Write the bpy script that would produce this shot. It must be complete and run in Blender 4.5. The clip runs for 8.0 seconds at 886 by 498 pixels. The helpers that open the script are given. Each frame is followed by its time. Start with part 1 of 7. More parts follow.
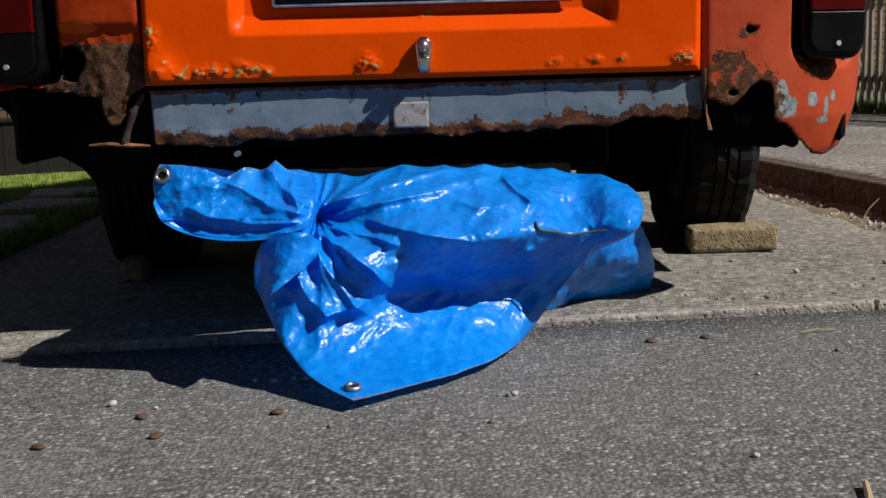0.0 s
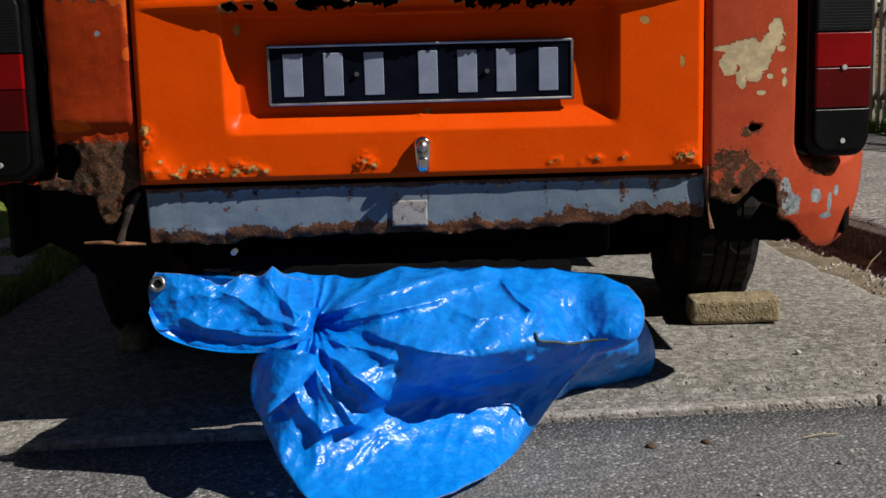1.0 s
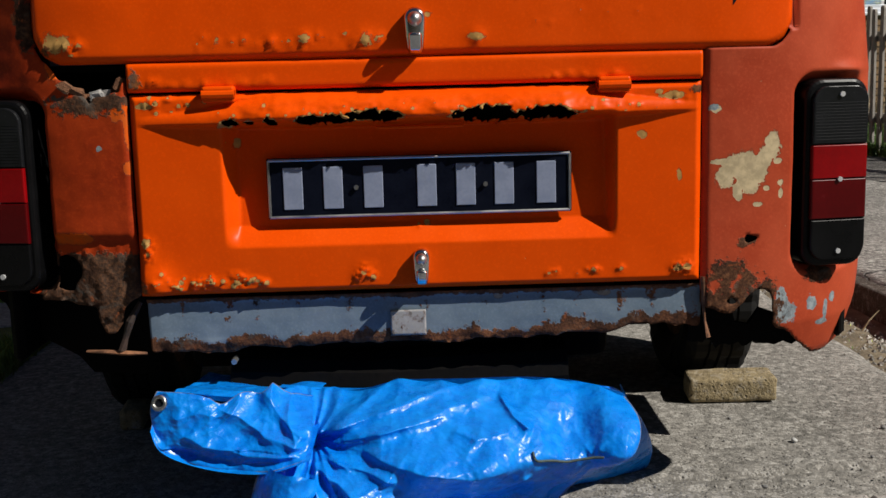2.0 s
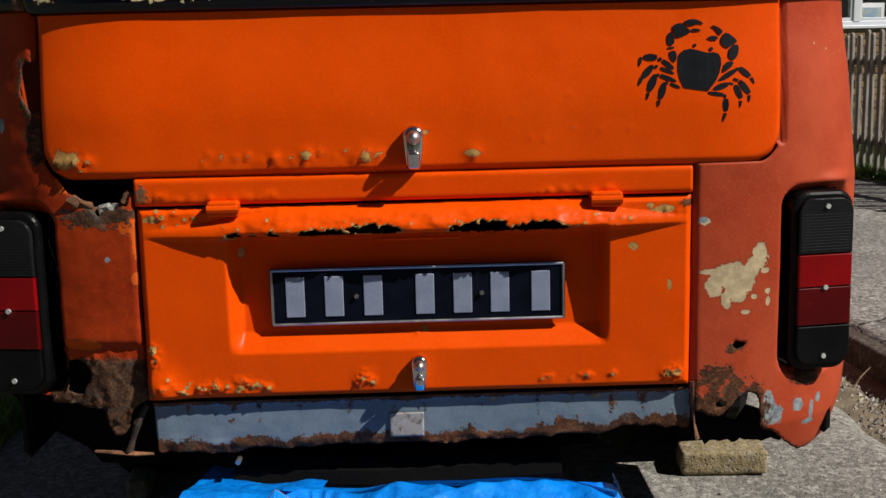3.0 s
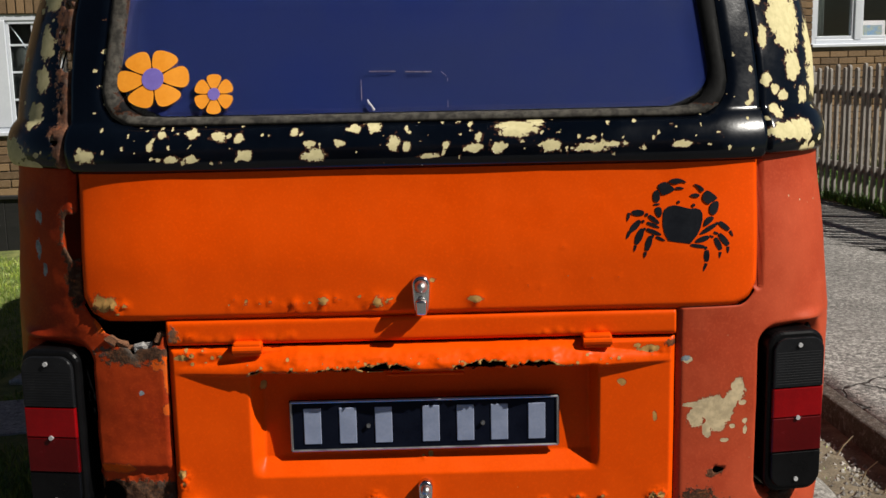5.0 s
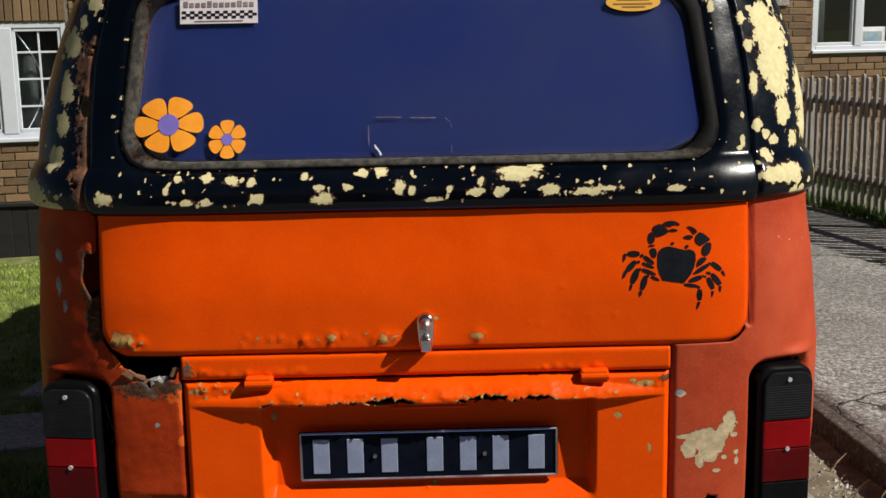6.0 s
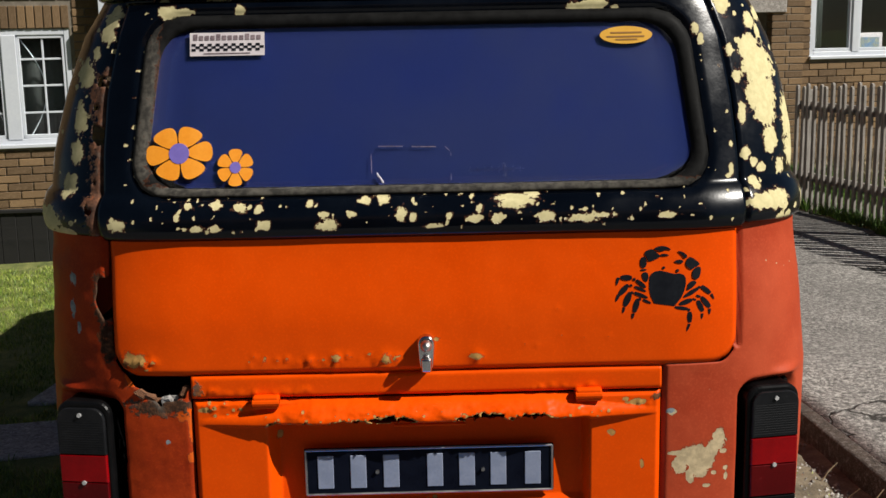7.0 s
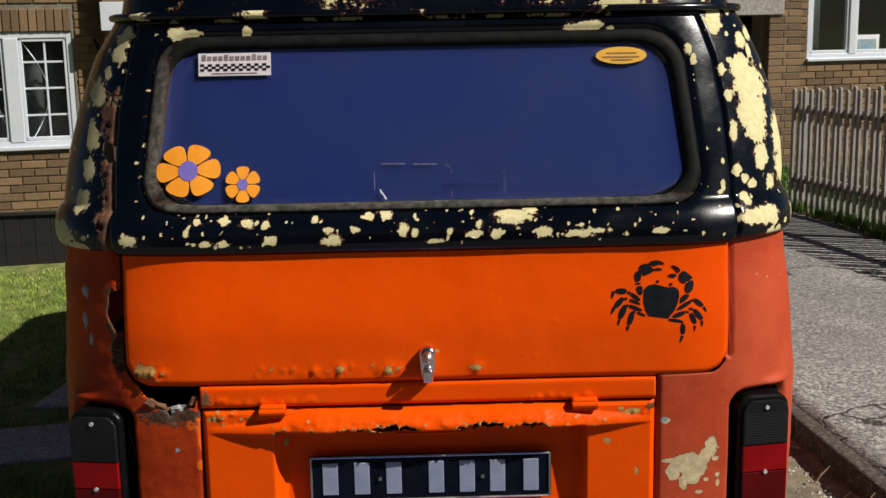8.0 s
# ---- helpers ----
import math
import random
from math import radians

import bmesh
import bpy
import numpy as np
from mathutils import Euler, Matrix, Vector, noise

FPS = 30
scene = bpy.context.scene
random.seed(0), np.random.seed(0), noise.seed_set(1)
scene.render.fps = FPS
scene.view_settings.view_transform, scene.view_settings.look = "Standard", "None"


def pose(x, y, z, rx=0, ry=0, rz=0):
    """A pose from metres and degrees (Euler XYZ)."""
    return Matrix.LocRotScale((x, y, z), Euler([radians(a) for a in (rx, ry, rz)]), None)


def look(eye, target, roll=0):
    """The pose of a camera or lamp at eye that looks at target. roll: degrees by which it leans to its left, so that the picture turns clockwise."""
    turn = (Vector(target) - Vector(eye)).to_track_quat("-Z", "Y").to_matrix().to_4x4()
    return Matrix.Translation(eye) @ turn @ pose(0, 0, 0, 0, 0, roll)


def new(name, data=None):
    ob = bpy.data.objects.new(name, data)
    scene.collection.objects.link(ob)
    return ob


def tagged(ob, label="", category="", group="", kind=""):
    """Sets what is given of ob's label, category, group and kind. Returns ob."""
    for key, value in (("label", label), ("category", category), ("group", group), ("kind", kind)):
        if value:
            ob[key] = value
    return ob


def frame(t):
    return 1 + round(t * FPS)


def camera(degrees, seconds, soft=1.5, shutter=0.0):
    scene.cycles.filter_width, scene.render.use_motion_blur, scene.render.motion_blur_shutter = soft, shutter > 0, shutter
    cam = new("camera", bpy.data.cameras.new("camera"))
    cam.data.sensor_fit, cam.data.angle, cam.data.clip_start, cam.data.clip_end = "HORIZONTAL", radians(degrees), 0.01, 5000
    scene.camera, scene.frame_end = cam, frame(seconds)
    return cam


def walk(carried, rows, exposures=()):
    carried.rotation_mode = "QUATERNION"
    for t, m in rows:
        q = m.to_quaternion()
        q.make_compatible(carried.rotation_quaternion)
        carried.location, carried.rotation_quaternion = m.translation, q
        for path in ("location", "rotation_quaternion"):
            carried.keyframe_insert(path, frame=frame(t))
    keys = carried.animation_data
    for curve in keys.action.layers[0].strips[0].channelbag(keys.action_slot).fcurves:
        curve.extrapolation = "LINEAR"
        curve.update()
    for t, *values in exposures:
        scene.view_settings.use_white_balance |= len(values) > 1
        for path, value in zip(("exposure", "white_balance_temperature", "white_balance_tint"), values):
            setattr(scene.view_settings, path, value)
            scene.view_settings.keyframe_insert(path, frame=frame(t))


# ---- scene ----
# The camera and its walk: metres and degrees, the van's tail at y = 0, its middle at x = 0.
cam = camera(42.5, 8.0)
PATH = [
    (0, -0.0452, -1.9879, 0.4496, 81.331, 1.585, -1.742),
    (0.5, -0.0406, -1.9584, 0.5361, 81.151, 1.532, -1.736),
    (1, -0.0367, -1.9388, 0.6313, 80.894, 1.479, -1.718),
    (1.5, -0.0309, -1.9183, 0.7321, 80.651, 1.435, -1.694),
    (2.8, -0.0200, -1.9465, 0.9974, 80.394, 1.457, -1.632),
    (3, -0.0163, -1.9527, 1.0407, 80.196, 1.323, -1.573),
    (3.5, -0.0098, -1.9821, 1.1399, 79.981, 1.270, -1.491),
    (4, -0.0033, -2.0200, 1.2223, 79.804, 1.221, -1.358),
    (4.5, -0.0062, -2.0529, 1.2895, 79.675, 1.149, -1.338),
    (5, -0.0144, -2.0884, 1.3487, 79.588, 1.128, -1.308),
    (6.5, -0.0181, -2.2020, 1.4823, 79.405, 1.051, -1.176),
    (7, -0.0172, -2.2411, 1.5103, 79.427, 1.063, -1.179),
    (7.5, -0.0166, -2.2767, 1.5343, 79.438, 1.092, -1.164),
    (8, -0.0215, -2.3084, 1.5578, 79.320, 1.062, -1.224),
]
walk(cam, [(t, pose(x, y, z, rx, ry, rz)) for t, x, y, z, rx, ry, rz in PATH], [(0.0, 0.12), (3.5, 0.22), (8.0, 0.36)])

# ---- light ----
TO_SUN = Vector((0.90, -0.43, 0.93)).normalized()
world = bpy.data.worlds.new("sky")
scene.world = world
world.use_nodes = True
wn = world.node_tree
sky = wn.nodes.new("ShaderNodeTexSky")
sky.sky_type, sky.sun_disc = "NISHITA", False
sky.dust_density, sky.ozone_density = 0.15, 3.0
sky.sun_elevation = math.asin(TO_SUN.z)
sky.sun_rotation = math.atan2(TO_SUN.x, TO_SUN.y)
wn.nodes["Background"].inputs["Strength"].default_value = 0.021
wn.links.new(sky.outputs[0], wn.nodes["Background"].inputs["Color"])
sun = new("sun", bpy.data.lights.new("sun", "SUN"))
sun.data.energy, sun.data.angle, sun.data.color = 4.8, radians(0.5), (1.0, 0.95, 0.87)
sun.matrix_world = look(TO_SUN * 30, (0, 0, 0))

# ---- tools ----
def cross(x):
    """The ground's height: it falls gently to the left, and the lawn falls away further."""
    return 0.0218 * x


def lawn_fall(x, y):
    k = min(1.0, max(0.0, (-1.25 - x) / 0.9)) * min(1.0, max(0.0, (y - 2.0) / 4.5))
    return -0.15 * k


def mesh_of(name, verts, faces, mat=None, smooth=False):
    me = bpy.data.meshes.new(name)
    me.from_pydata([tuple(v) for v in verts], [], [tuple(f) for f in faces])
    me.validate()
    me.update()
    if mat:
        me.materials.append(mat)
    if smooth:
        me.polygons.foreach_set("use_smooth", [True] * len(me.polygons))
    return me


def put(name, me, parent=None, label="", m=None):
    ob = new(name, me)
    if parent:
        ob.parent = parent
    if m is not None:
        ob.matrix_basis = m
    if label:
        ob["label"] = label
    return ob


def part(name, bm, mat, parent, label="", m=None, smooth=False):
    me = bpy.data.meshes.new(name)
    bm.to_mesh(me)
    bm.free()
    me.materials.append(mat)
    if smooth:
        me.polygons.foreach_set("use_smooth", [True] * len(me.polygons))
    return put(name, me, parent, label, m)


def empty(name, m=None):
    ob = new(name)
    ob.empty_display_size = 0.1
    if m is not None:
        ob.matrix_basis = m
    return ob


def box(x0, x1, y0, y1, z0, z1, bevel=0.0, bm=None, seg=1, jitter=0.0):
    own = bmesh.new()
    bmesh.ops.create_cube(own, size=1)
    for v in own.verts:
        v.co = Vector(((x0 + x1) / 2 + v.co.x * (x1 - x0), (y0 + y1) / 2 + v.co.y * (y1 - y0), (z0 + z1) / 2 + v.co.z * (z1 - z0)))
    if bevel:
        bmesh.ops.bevel(own, geom=own.edges[:], offset=bevel, segments=seg, affect="EDGES", profile=0.5)
    if jitter:
        for v in own.verts:
            v.co += Vector((random.uniform(-1, 1), random.uniform(-1, 1), random.uniform(-1, 1))) * jitter
    if bm is None:
        return own
    me = bpy.data.meshes.new("tmp")
    own.to_mesh(me)
    own.free()
    bm.from_mesh(me)
    bpy.data.meshes.remove(me)
    return bm


def tube(points, radius, sides=8, closed=False, bm=None, flat=1.0):
    """A bent tube through the points; radius may be one number or one for each point."""
    bm = bm or bmesh.new()
    pts = [Vector(p) for p in points]
    n = len(pts)
    rad = [radius] * n if not isinstance(radius, (list, tuple)) else radius
    rings = []
    up = Vector((0, 0, 1))
    for i, p in enumerate(pts):
        a = pts[(i - 1) % n] if closed or i > 0 else p
        b = pts[(i + 1) % n] if closed or i < n - 1 else p
        d = (b - a).normalized()
        side = d.cross(up)
        if side.length < 1e-3:
            side = d.cross(Vector((0, 1, 0)))
        side.normalize()
        top = side.cross(d)
        rings.append([bm.verts.new(p + (side * math.cos(k * 2 * math.pi / sides) + top * flat * math.sin(k * 2 * math.pi / sides)) * rad[i]) for k in range(sides)])
    for i in range(n if closed else n - 1):
        r, q = rings[i], rings[(i + 1) % n]
        for k in range(sides):
            bm.faces.new((r[k], r[(k + 1) % sides], q[(k + 1) % sides], q[k]))
    if not closed:
        bm.faces.new(rings[0][::-1])
        bm.faces.new(rings[-1])
    bmesh.ops.recalc_face_normals(bm, faces=bm.faces[:])
    return bm


def disc(cx, cy, cz, r, depth, axis="y", sides=24, bm=None, r2=None):
    """A round plate or drum along an axis."""
    bm = bm or bmesh.new()
    m = {"y": Matrix.Rotation(radians(90), 4, "X"), "z": Matrix.Identity(4), "x": Matrix.Rotation(radians(90), 4, "Y")}[axis]
    bmesh.ops.create_cone(bm, cap_ends=True, segments=sides, radius1=r, radius2=r if r2 is None else r2, depth=depth, matrix=Matrix.Translation((cx, cy, cz)) @ m)
    return bm


def smooth01(a, b, x):
    x = min(1.0, max(0.0, (x - a) / (b - a)))
    return x * x * (3 - 2 * x)


def curve_at(points, u):
    """Catmull-Rom through the points, u from 0 to 1."""
    n = len(points) - 1
    i = min(int(u * n), n - 1)
    f = u * n - i
    p = [Vector(points[min(max(i + k, 0), n)]) for k in (-1, 0, 1, 2)]
    return 0.5 * (2 * p[1] + (p[2] - p[0]) * f + (2 * p[0] - 5 * p[1] + 4 * p[2] - p[3]) * f * f + (3 * p[1] - p[0] - 3 * p[2] + p[3]) * f ** 3)


def fbm(x, y, z=0.0, octaves=4):
    return noise.fractal((x, y, z), 1.0, 2.0, octaves)


def solid(ob, depth, offset=-1.0):
    mod = ob.modifiers.new("thickness", "SOLIDIFY")
    mod.thickness, mod.offset = depth, offset
    return ob


# ---- materials ----
class Nodes:
    """A few short words for building a material's nodes."""

    def __init__(self, name):
        self.mat = bpy.data.materials.new(name)
        self.mat.use_nodes = True
        self.tree = self.mat.node_tree
        self.bsdf = self.tree.nodes["Principled BSDF"]
        self.coord = self.tree.nodes.new("ShaderNodeTexCoord").outputs["Object"]

    def node(self, kind, **values):
        n = self.tree.nodes.new("ShaderNode" + kind)
        for key, value in values.items():
            n.inputs[key].default_value = value
        return n

    def link(self, a, b):
        self.tree.links.new(a, b)

    def noise(self, scale, detail=4.0, rough=0.6, stretch=None, distort=0.0):
        n = self.node("TexNoise", Scale=scale, Detail=detail, Roughness=rough, Distortion=distort)
        src = self.coord
        if stretch:
            m = self.node("Mapping", Scale=stretch)
            self.link(src, m.inputs["Vector"])
            src = m.outputs[0]
        self.link(src, n.inputs["Vector"])
        return n.outputs[0]

    def cells(self, scale, feature="F1", out="Distance", stretch=None, jitter=1.0):
        n = self.node("TexVoronoi", Scale=scale, Randomness=jitter)
        n.feature = feature
        src = self.coord
        if stretch:
            m = self.node("Mapping", Scale=stretch)
            self.link(src, m.inputs["Vector"])
            src = m.outputs[0]
        self.link(src, n.inputs["Vector"])
        return n.outputs[out]

    def attr(self, name):
        n = self.node("Attribute")
        n.attribute_name = name
        return n.outputs["Fac"]

    def math(self, op, a, b=None):
        n = self.node("Math")
        n.operation = op
        for i, v in enumerate((a, b)):
            if v is None:
                continue
            if isinstance(v, (int, float)):
                n.inputs[i].default_value = v
            else:
                self.link(v, n.inputs[i])
        return n.outputs[0]

    def span(self, v, a, b, to0=0.0, to1=1.0, soft=True):
        n = self.node("MapRange")
        n.interpolation_type = "SMOOTHSTEP" if soft else "LINEAR"
        for i, x in enumerate((v, a, b, to0, to1)):
            if isinstance(x, (int, float)):
                n.inputs[i].default_value = x
            else:
                self.link(x, n.inputs[i])
        return n.outputs[0]

    def mix(self, fac, a, b, blend="MIX"):
        n = self.tree.nodes.new("ShaderNodeMix")
        n.data_type, n.blend_type = "RGBA", blend
        for i, v in ((0, fac), (6, a), (7, b)):
            if isinstance(v, (int, float)):
                n.inputs[i].default_value = v
            elif isinstance(v, (tuple, list)):
                n.inputs[i].default_value = (*v[:3], 1)
            else:
                self.link(v, n.inputs[i])
        return n.outputs[2]

    def bump(self, height, strength=0.3, distance=0.01, after=None):
        n = self.node("Bump", Strength=strength, Distance=distance)
        self.link(height, n.inputs["Height"])
        if after is not None:
            self.link(after, n.inputs["Normal"])
        return n.outputs[0]

    def done(self, color=None, rough=None, normal=None, **values):
        for key, v in (("Base Color", color), ("Roughness", rough), ("Normal", normal)):
            if v is None:
                continue
            if isinstance(v, (int, float)):
                self.bsdf.inputs[key].default_value = v
            elif isinstance(v, (tuple, list)):
                self.bsdf.inputs[key].default_value = (*v[:3], 1)
            else:
                self.link(v, self.bsdf.inputs[key])
        for key, v in values.items():
            self.bsdf.inputs[key.replace("_", " ")].default_value = v
        return self.mat


def plain(name, c1, c2, scale=8.0, rough=(0.5, 0.7), grain=120.0, bump=0.2, depth=0.003, stretch=None, **values):
    """A surface with two scales of variation and a fine relief."""
    n = Nodes(name)
    big, fine = n.noise(scale, 5, 0.6, stretch), n.noise(grain, 3, 0.6, stretch)
    both = n.math("ADD", n.math("MULTIPLY", big, 0.65), n.math("MULTIPLY", fine, 0.35))
    col = n.mix(n.span(both, 0.32, 0.68), c1, c2)
    return n.done(col, n.span(big, 0.3, 0.7, rough[0], rough[1]), n.bump(both, bump, depth), **values)


RUST_DARK, RUST_MID, RUST_LIGHT = (0.035, 0.017, 0.011), (0.12, 0.045, 0.022), (0.30, 0.13, 0.06)


def paint(name, c1, c2, under, spec=0.17, rough=0.35, specks=0.0, under2=None, coat=0.0, rust_tint=RUST_MID, fade=6.0):
    """Old car paint: chips down to an undercoat, grey patches of filler, and rust, each where the sheet's own wear says so."""
    n = Nodes(name)
    big, mid, fine = n.noise(fade, 5, 0.65), n.noise(62, 4, 0.65), n.noise(190, 3, 0.6)
    ragged = n.math("ADD", n.math("MULTIPLY", n.math("SUBTRACT", mid, 0.5), 1.7), n.math("MULTIPLY", n.math("SUBTRACT", fine, 0.5), 0.5))
    col = n.mix(n.span(big, 0.3, 0.7), c1, c2)
    col = n.mix(n.math("MULTIPLY", n.span(fine, 0.45, 0.75), 0.4), col, tuple(min(0.9, 1.25 * k) for k in c2))
    chip = n.math("ADD", n.attr("chip"), ragged)
    grey = n.math("ADD", n.attr("grey"), ragged)
    rust = n.math("ADD", n.attr("rust"), n.math("MULTIPLY", ragged, 1.3))
    fc, fg, fr = n.span(chip, -0.02, 0.05), n.span(grey, -0.03, 0.06), n.span(rust, -0.08, 0.2)
    if specks:
        dots = n.cells(26)
        spot = n.math("MULTIPLY", n.span(n.math("ADD", dots, n.math("MULTIPLY", fine, 0.12)), 0.08 + 0.1 * specks, 0.05 + 0.1 * specks), n.span(n.noise(5), 0.5, 0.58))
        fc = n.math("MAXIMUM", fc, spot)
    col = n.mix(n.span(chip, -0.22, -0.02), col, n.mix(0.45, col, RUST_MID))
    col = n.mix(fc, col, n.mix(n.span(mid, 0.35, 0.65), under, under2 or tuple(0.7 * k for k in under)))
    col = n.mix(fg, col, n.mix(n.span(mid, 0.4, 0.6), (0.30, 0.34, 0.36), (0.17, 0.20, 0.22)))
    rusty = n.mix(n.span(n.noise(24, 6, 0.7), 0.3, 0.7), RUST_DARK, n.mix(n.span(fine, 0.35, 0.7), rust_tint, n.mix(0.55, rust_tint, RUST_LIGHT)))
    rusty = n.mix(n.math("MULTIPLY", n.span(n.noise(17, 5, 0.7, None, 0.8), 0.54, 0.66), 0.65), rusty, (0.085, 0.080, 0.070))
    rusty = n.mix(n.math("MULTIPLY", n.span(n.noise(31, 4, 0.7, None, 0.5), 0.60, 0.70), 0.7), rusty, (0.30, 0.085, 0.03))
    col = n.mix(fr, col, rusty)
    worn = n.math("MAXIMUM", fc, fr)
    rg = n.math("MAXIMUM", n.span(big, 0.3, 0.7, rough - 0.06, rough + 0.1), n.math("MULTIPLY", worn, 0.85))
    height = n.math("SUBTRACT", n.math("ADD", n.math("MULTIPLY", fine, n.span(fr, 0, 1, 0.06, 0.9)), n.math("MULTIPLY", n.noise(14), 0.35)), n.math("MULTIPLY", fc, 0.35))
    n.done(col, rg, n.bump(height, 0.5, 0.003), Coat_Weight=coat, Coat_Roughness=0.25)
    n.bsdf.inputs["Specular IOR Level"].default_value = spec
    return n.mat


M = {}
CREAM = (0.62, 0.55, 0.30)
M["orange"] = paint("orange_paint", (0.72, 0.065, 0.0006), (0.77, 0.076, 0.0008), (0.52, 0.29, 0.09), spec=0.09, rough=0.36, specks=0.22, rust_tint=(0.30, 0.10, 0.03))
M["salmon"] = paint("faded_red_paint", (0.35, 0.044, 0.016), (0.43, 0.068, 0.026), (0.58, 0.46, 0.28), spec=0.12, rust_tint=(0.07, 0.028, 0.015), rough=0.5, specks=0.5)
M["navy"] = paint("dark_blue_paint", (0.0007, 0.0013, 0.0028), (0.0012, 0.0024, 0.005), CREAM, spec=0.38, rough=0.17, specks=0.35, under2=(0.52, 0.46, 0.24), coat=0.0)
M["valance"] = paint("blue_grey_primer", (0.115, 0.165, 0.22), (0.17, 0.22, 0.275), (0.30, 0.25, 0.20), rough=0.45, specks=0.0, fade=9.0)
M["rusty"] = plain("rusted_steel", RUST_DARK, RUST_LIGHT, 18, (0.8, 0.95), 140, 0.6, 0.004)
M["darkrust"] = plain("dark_rust", (0.012, 0.009, 0.008), (0.07, 0.038, 0.026), 30, (0.8, 0.95), 150, 0.7, 0.004)
# underbody black, pushed darker so its colour carries the shade under the van
M["dark"] = plain("underbody_shade_black", (0.0015, 0.0015, 0.0015), (0.005, 0.004, 0.0035), 12, (0.7, 0.95), 90, 0.4, 0.004, Specular_IOR_Level=0.1)
M["tyre"] = plain("tyre_rubber", (0.004, 0.004, 0.004), (0.012, 0.0115, 0.011), 9, (0.7, 0.9), 160, 0.3, 0.002, Specular_IOR_Level=0.2)
M["seal"] = paint("weathered_lit_rubber", (0.004, 0.004, 0.004), (0.010, 0.010, 0.010), (0.085, 0.078, 0.066), spec=0.07, rough=0.6, under2=(0.03, 0.028, 0.025), fade=30)
M["faintprint"] = plain("faint_print", (0.10, 0.07, 0.08), (0.22, 0.17, 0.18), 90, (0.5, 0.7), 260, 0.1, 0.001)
M["oldprint"] = plain("faded_print", (0.22, 0.10, 0.01), (0.28, 0.13, 0.015), 40, (0.5, 0.7), 200, 0.1, 0.001)
M["black"] = plain("black_plastic", (0.002, 0.002, 0.0022), (0.005, 0.005, 0.0055), 12, (0.25, 0.38), 200, 0.08, 0.001, Specular_IOR_Level=0.16)
M["smoked"] = plain("smoked_lens", (0.006, 0.0065, 0.0075), (0.013, 0.0135, 0.015), 20, (0.15, 0.3), 300, 0.05, 0.001, Specular_IOR_Level=0.2)
M["red"] = plain("red_lens", (0.17, 0.0008, 0.002), (0.24, 0.0014, 0.003), 15, (0.14, 0.25), 250, 0.05, 0.001, Specular_IOR_Level=0.2)
M["darkred"] = plain("dark_red_lens", (0.06, 0.0006, 0.001), (0.09, 0.001, 0.002), 15, (0.15, 0.3), 250, 0.05, 0.001, Specular_IOR_Level=0.2)
M["ribs"] = plain("ribbed_lens", (0.006, 0.0065, 0.0075), (0.011, 0.0115, 0.013), 20, (0.5, 0.65), 300, 0.05, 0.001, Specular_IOR_Level=0.08)
M["chrome"] = plain("chrome", (0.6, 0.6, 0.6), (0.75, 0.75, 0.74), 30, (0.1, 0.25), 250, 0.1, 0.001, Metallic=1.0)
M["palepaint"] = plain("flaked_filler", (0.20, 0.19, 0.18), (0.46, 0.44, 0.42), 60, (0.6, 0.8), 220, 0.5, 0.002)
M["steel"] = plain("dull_steel", (0.35, 0.35, 0.35), (0.5, 0.5, 0.48), 30, (0.35, 0.5), 200, 0.15, 0.001, Metallic=1.0)
M["plate"] = plain("plate_black", (0.003, 0.004, 0.009), (0.006, 0.008, 0.016), 20, (0.25, 0.4), 200, 0.06, 0.001, Specular_IOR_Level=0.05)
M["white"] = plain("plate_white", (0.20, 0.235, 0.33), (0.26, 0.295, 0.40), 30, (0.35, 0.5), 200, 0.08, 0.001)
M["upvc"] = plain("white_upvc", (0.52, 0.55, 0.60), (0.60, 0.63, 0.67), 2, (0.3, 0.45), 60, 0.05, 0.001)
M["petal"] = plain("flower_sticker", (0.80, 0.27, 0.012), (0.88, 0.33, 0.02), 20, (0.45, 0.6), 150, 0.08, 0.001)
M["violet"] = plain("violet_sticker", (0.16, 0.12, 0.42), (0.2, 0.15, 0.5), 20, (0.45, 0.6), 150, 0.08, 0.001)
M["decal"] = plain("black_decal", (0.004, 0.005, 0.008), (0.008, 0.010, 0.014), 20, (0.5, 0.65), 150, 0.05, 0.001, Specular_IOR_Level=0.12)
M["label"] = plain("pale_sticker", (0.50, 0.45, 0.47), (0.60, 0.55, 0.56), 20, (0.5, 0.65), 150, 0.08, 0.001)
M["ochre"] = plain("ochre_sticker", (0.60, 0.30, 0.015), (0.68, 0.36, 0.02), 20, (0.45, 0.6), 150, 0.08, 0.001)


def glass(name, tint=(1, 1, 1), rough=0.0, ior=1.45):
    n = Nodes(name)
    m = n.done(tint, rough, IOR=ior, Transmission_Weight=1.0)
    return m


M["glass"] = glass("window_glass", (0.80, 0.86, 0.98), 0.0, 1.62)
M["pane"] = glass("house_glass", (0.8, 0.85, 0.86))
# blue that stands in for the sky mirrored in the rear window
M["sky_sheet"] = plain("sky_reflection_blue", (0.0004, 0.0044, 0.043), (0.0006, 0.0056, 0.054), 4, (0.7, 0.9), 300, 0.1, 0.001, Specular_IOR_Level=0.20)
M["inside"] = plain("dark_cloth", (0.012, 0.013, 0.03), (0.022, 0.024, 0.05), 6, (0.8, 0.95), 80, 0.2, 0.003)


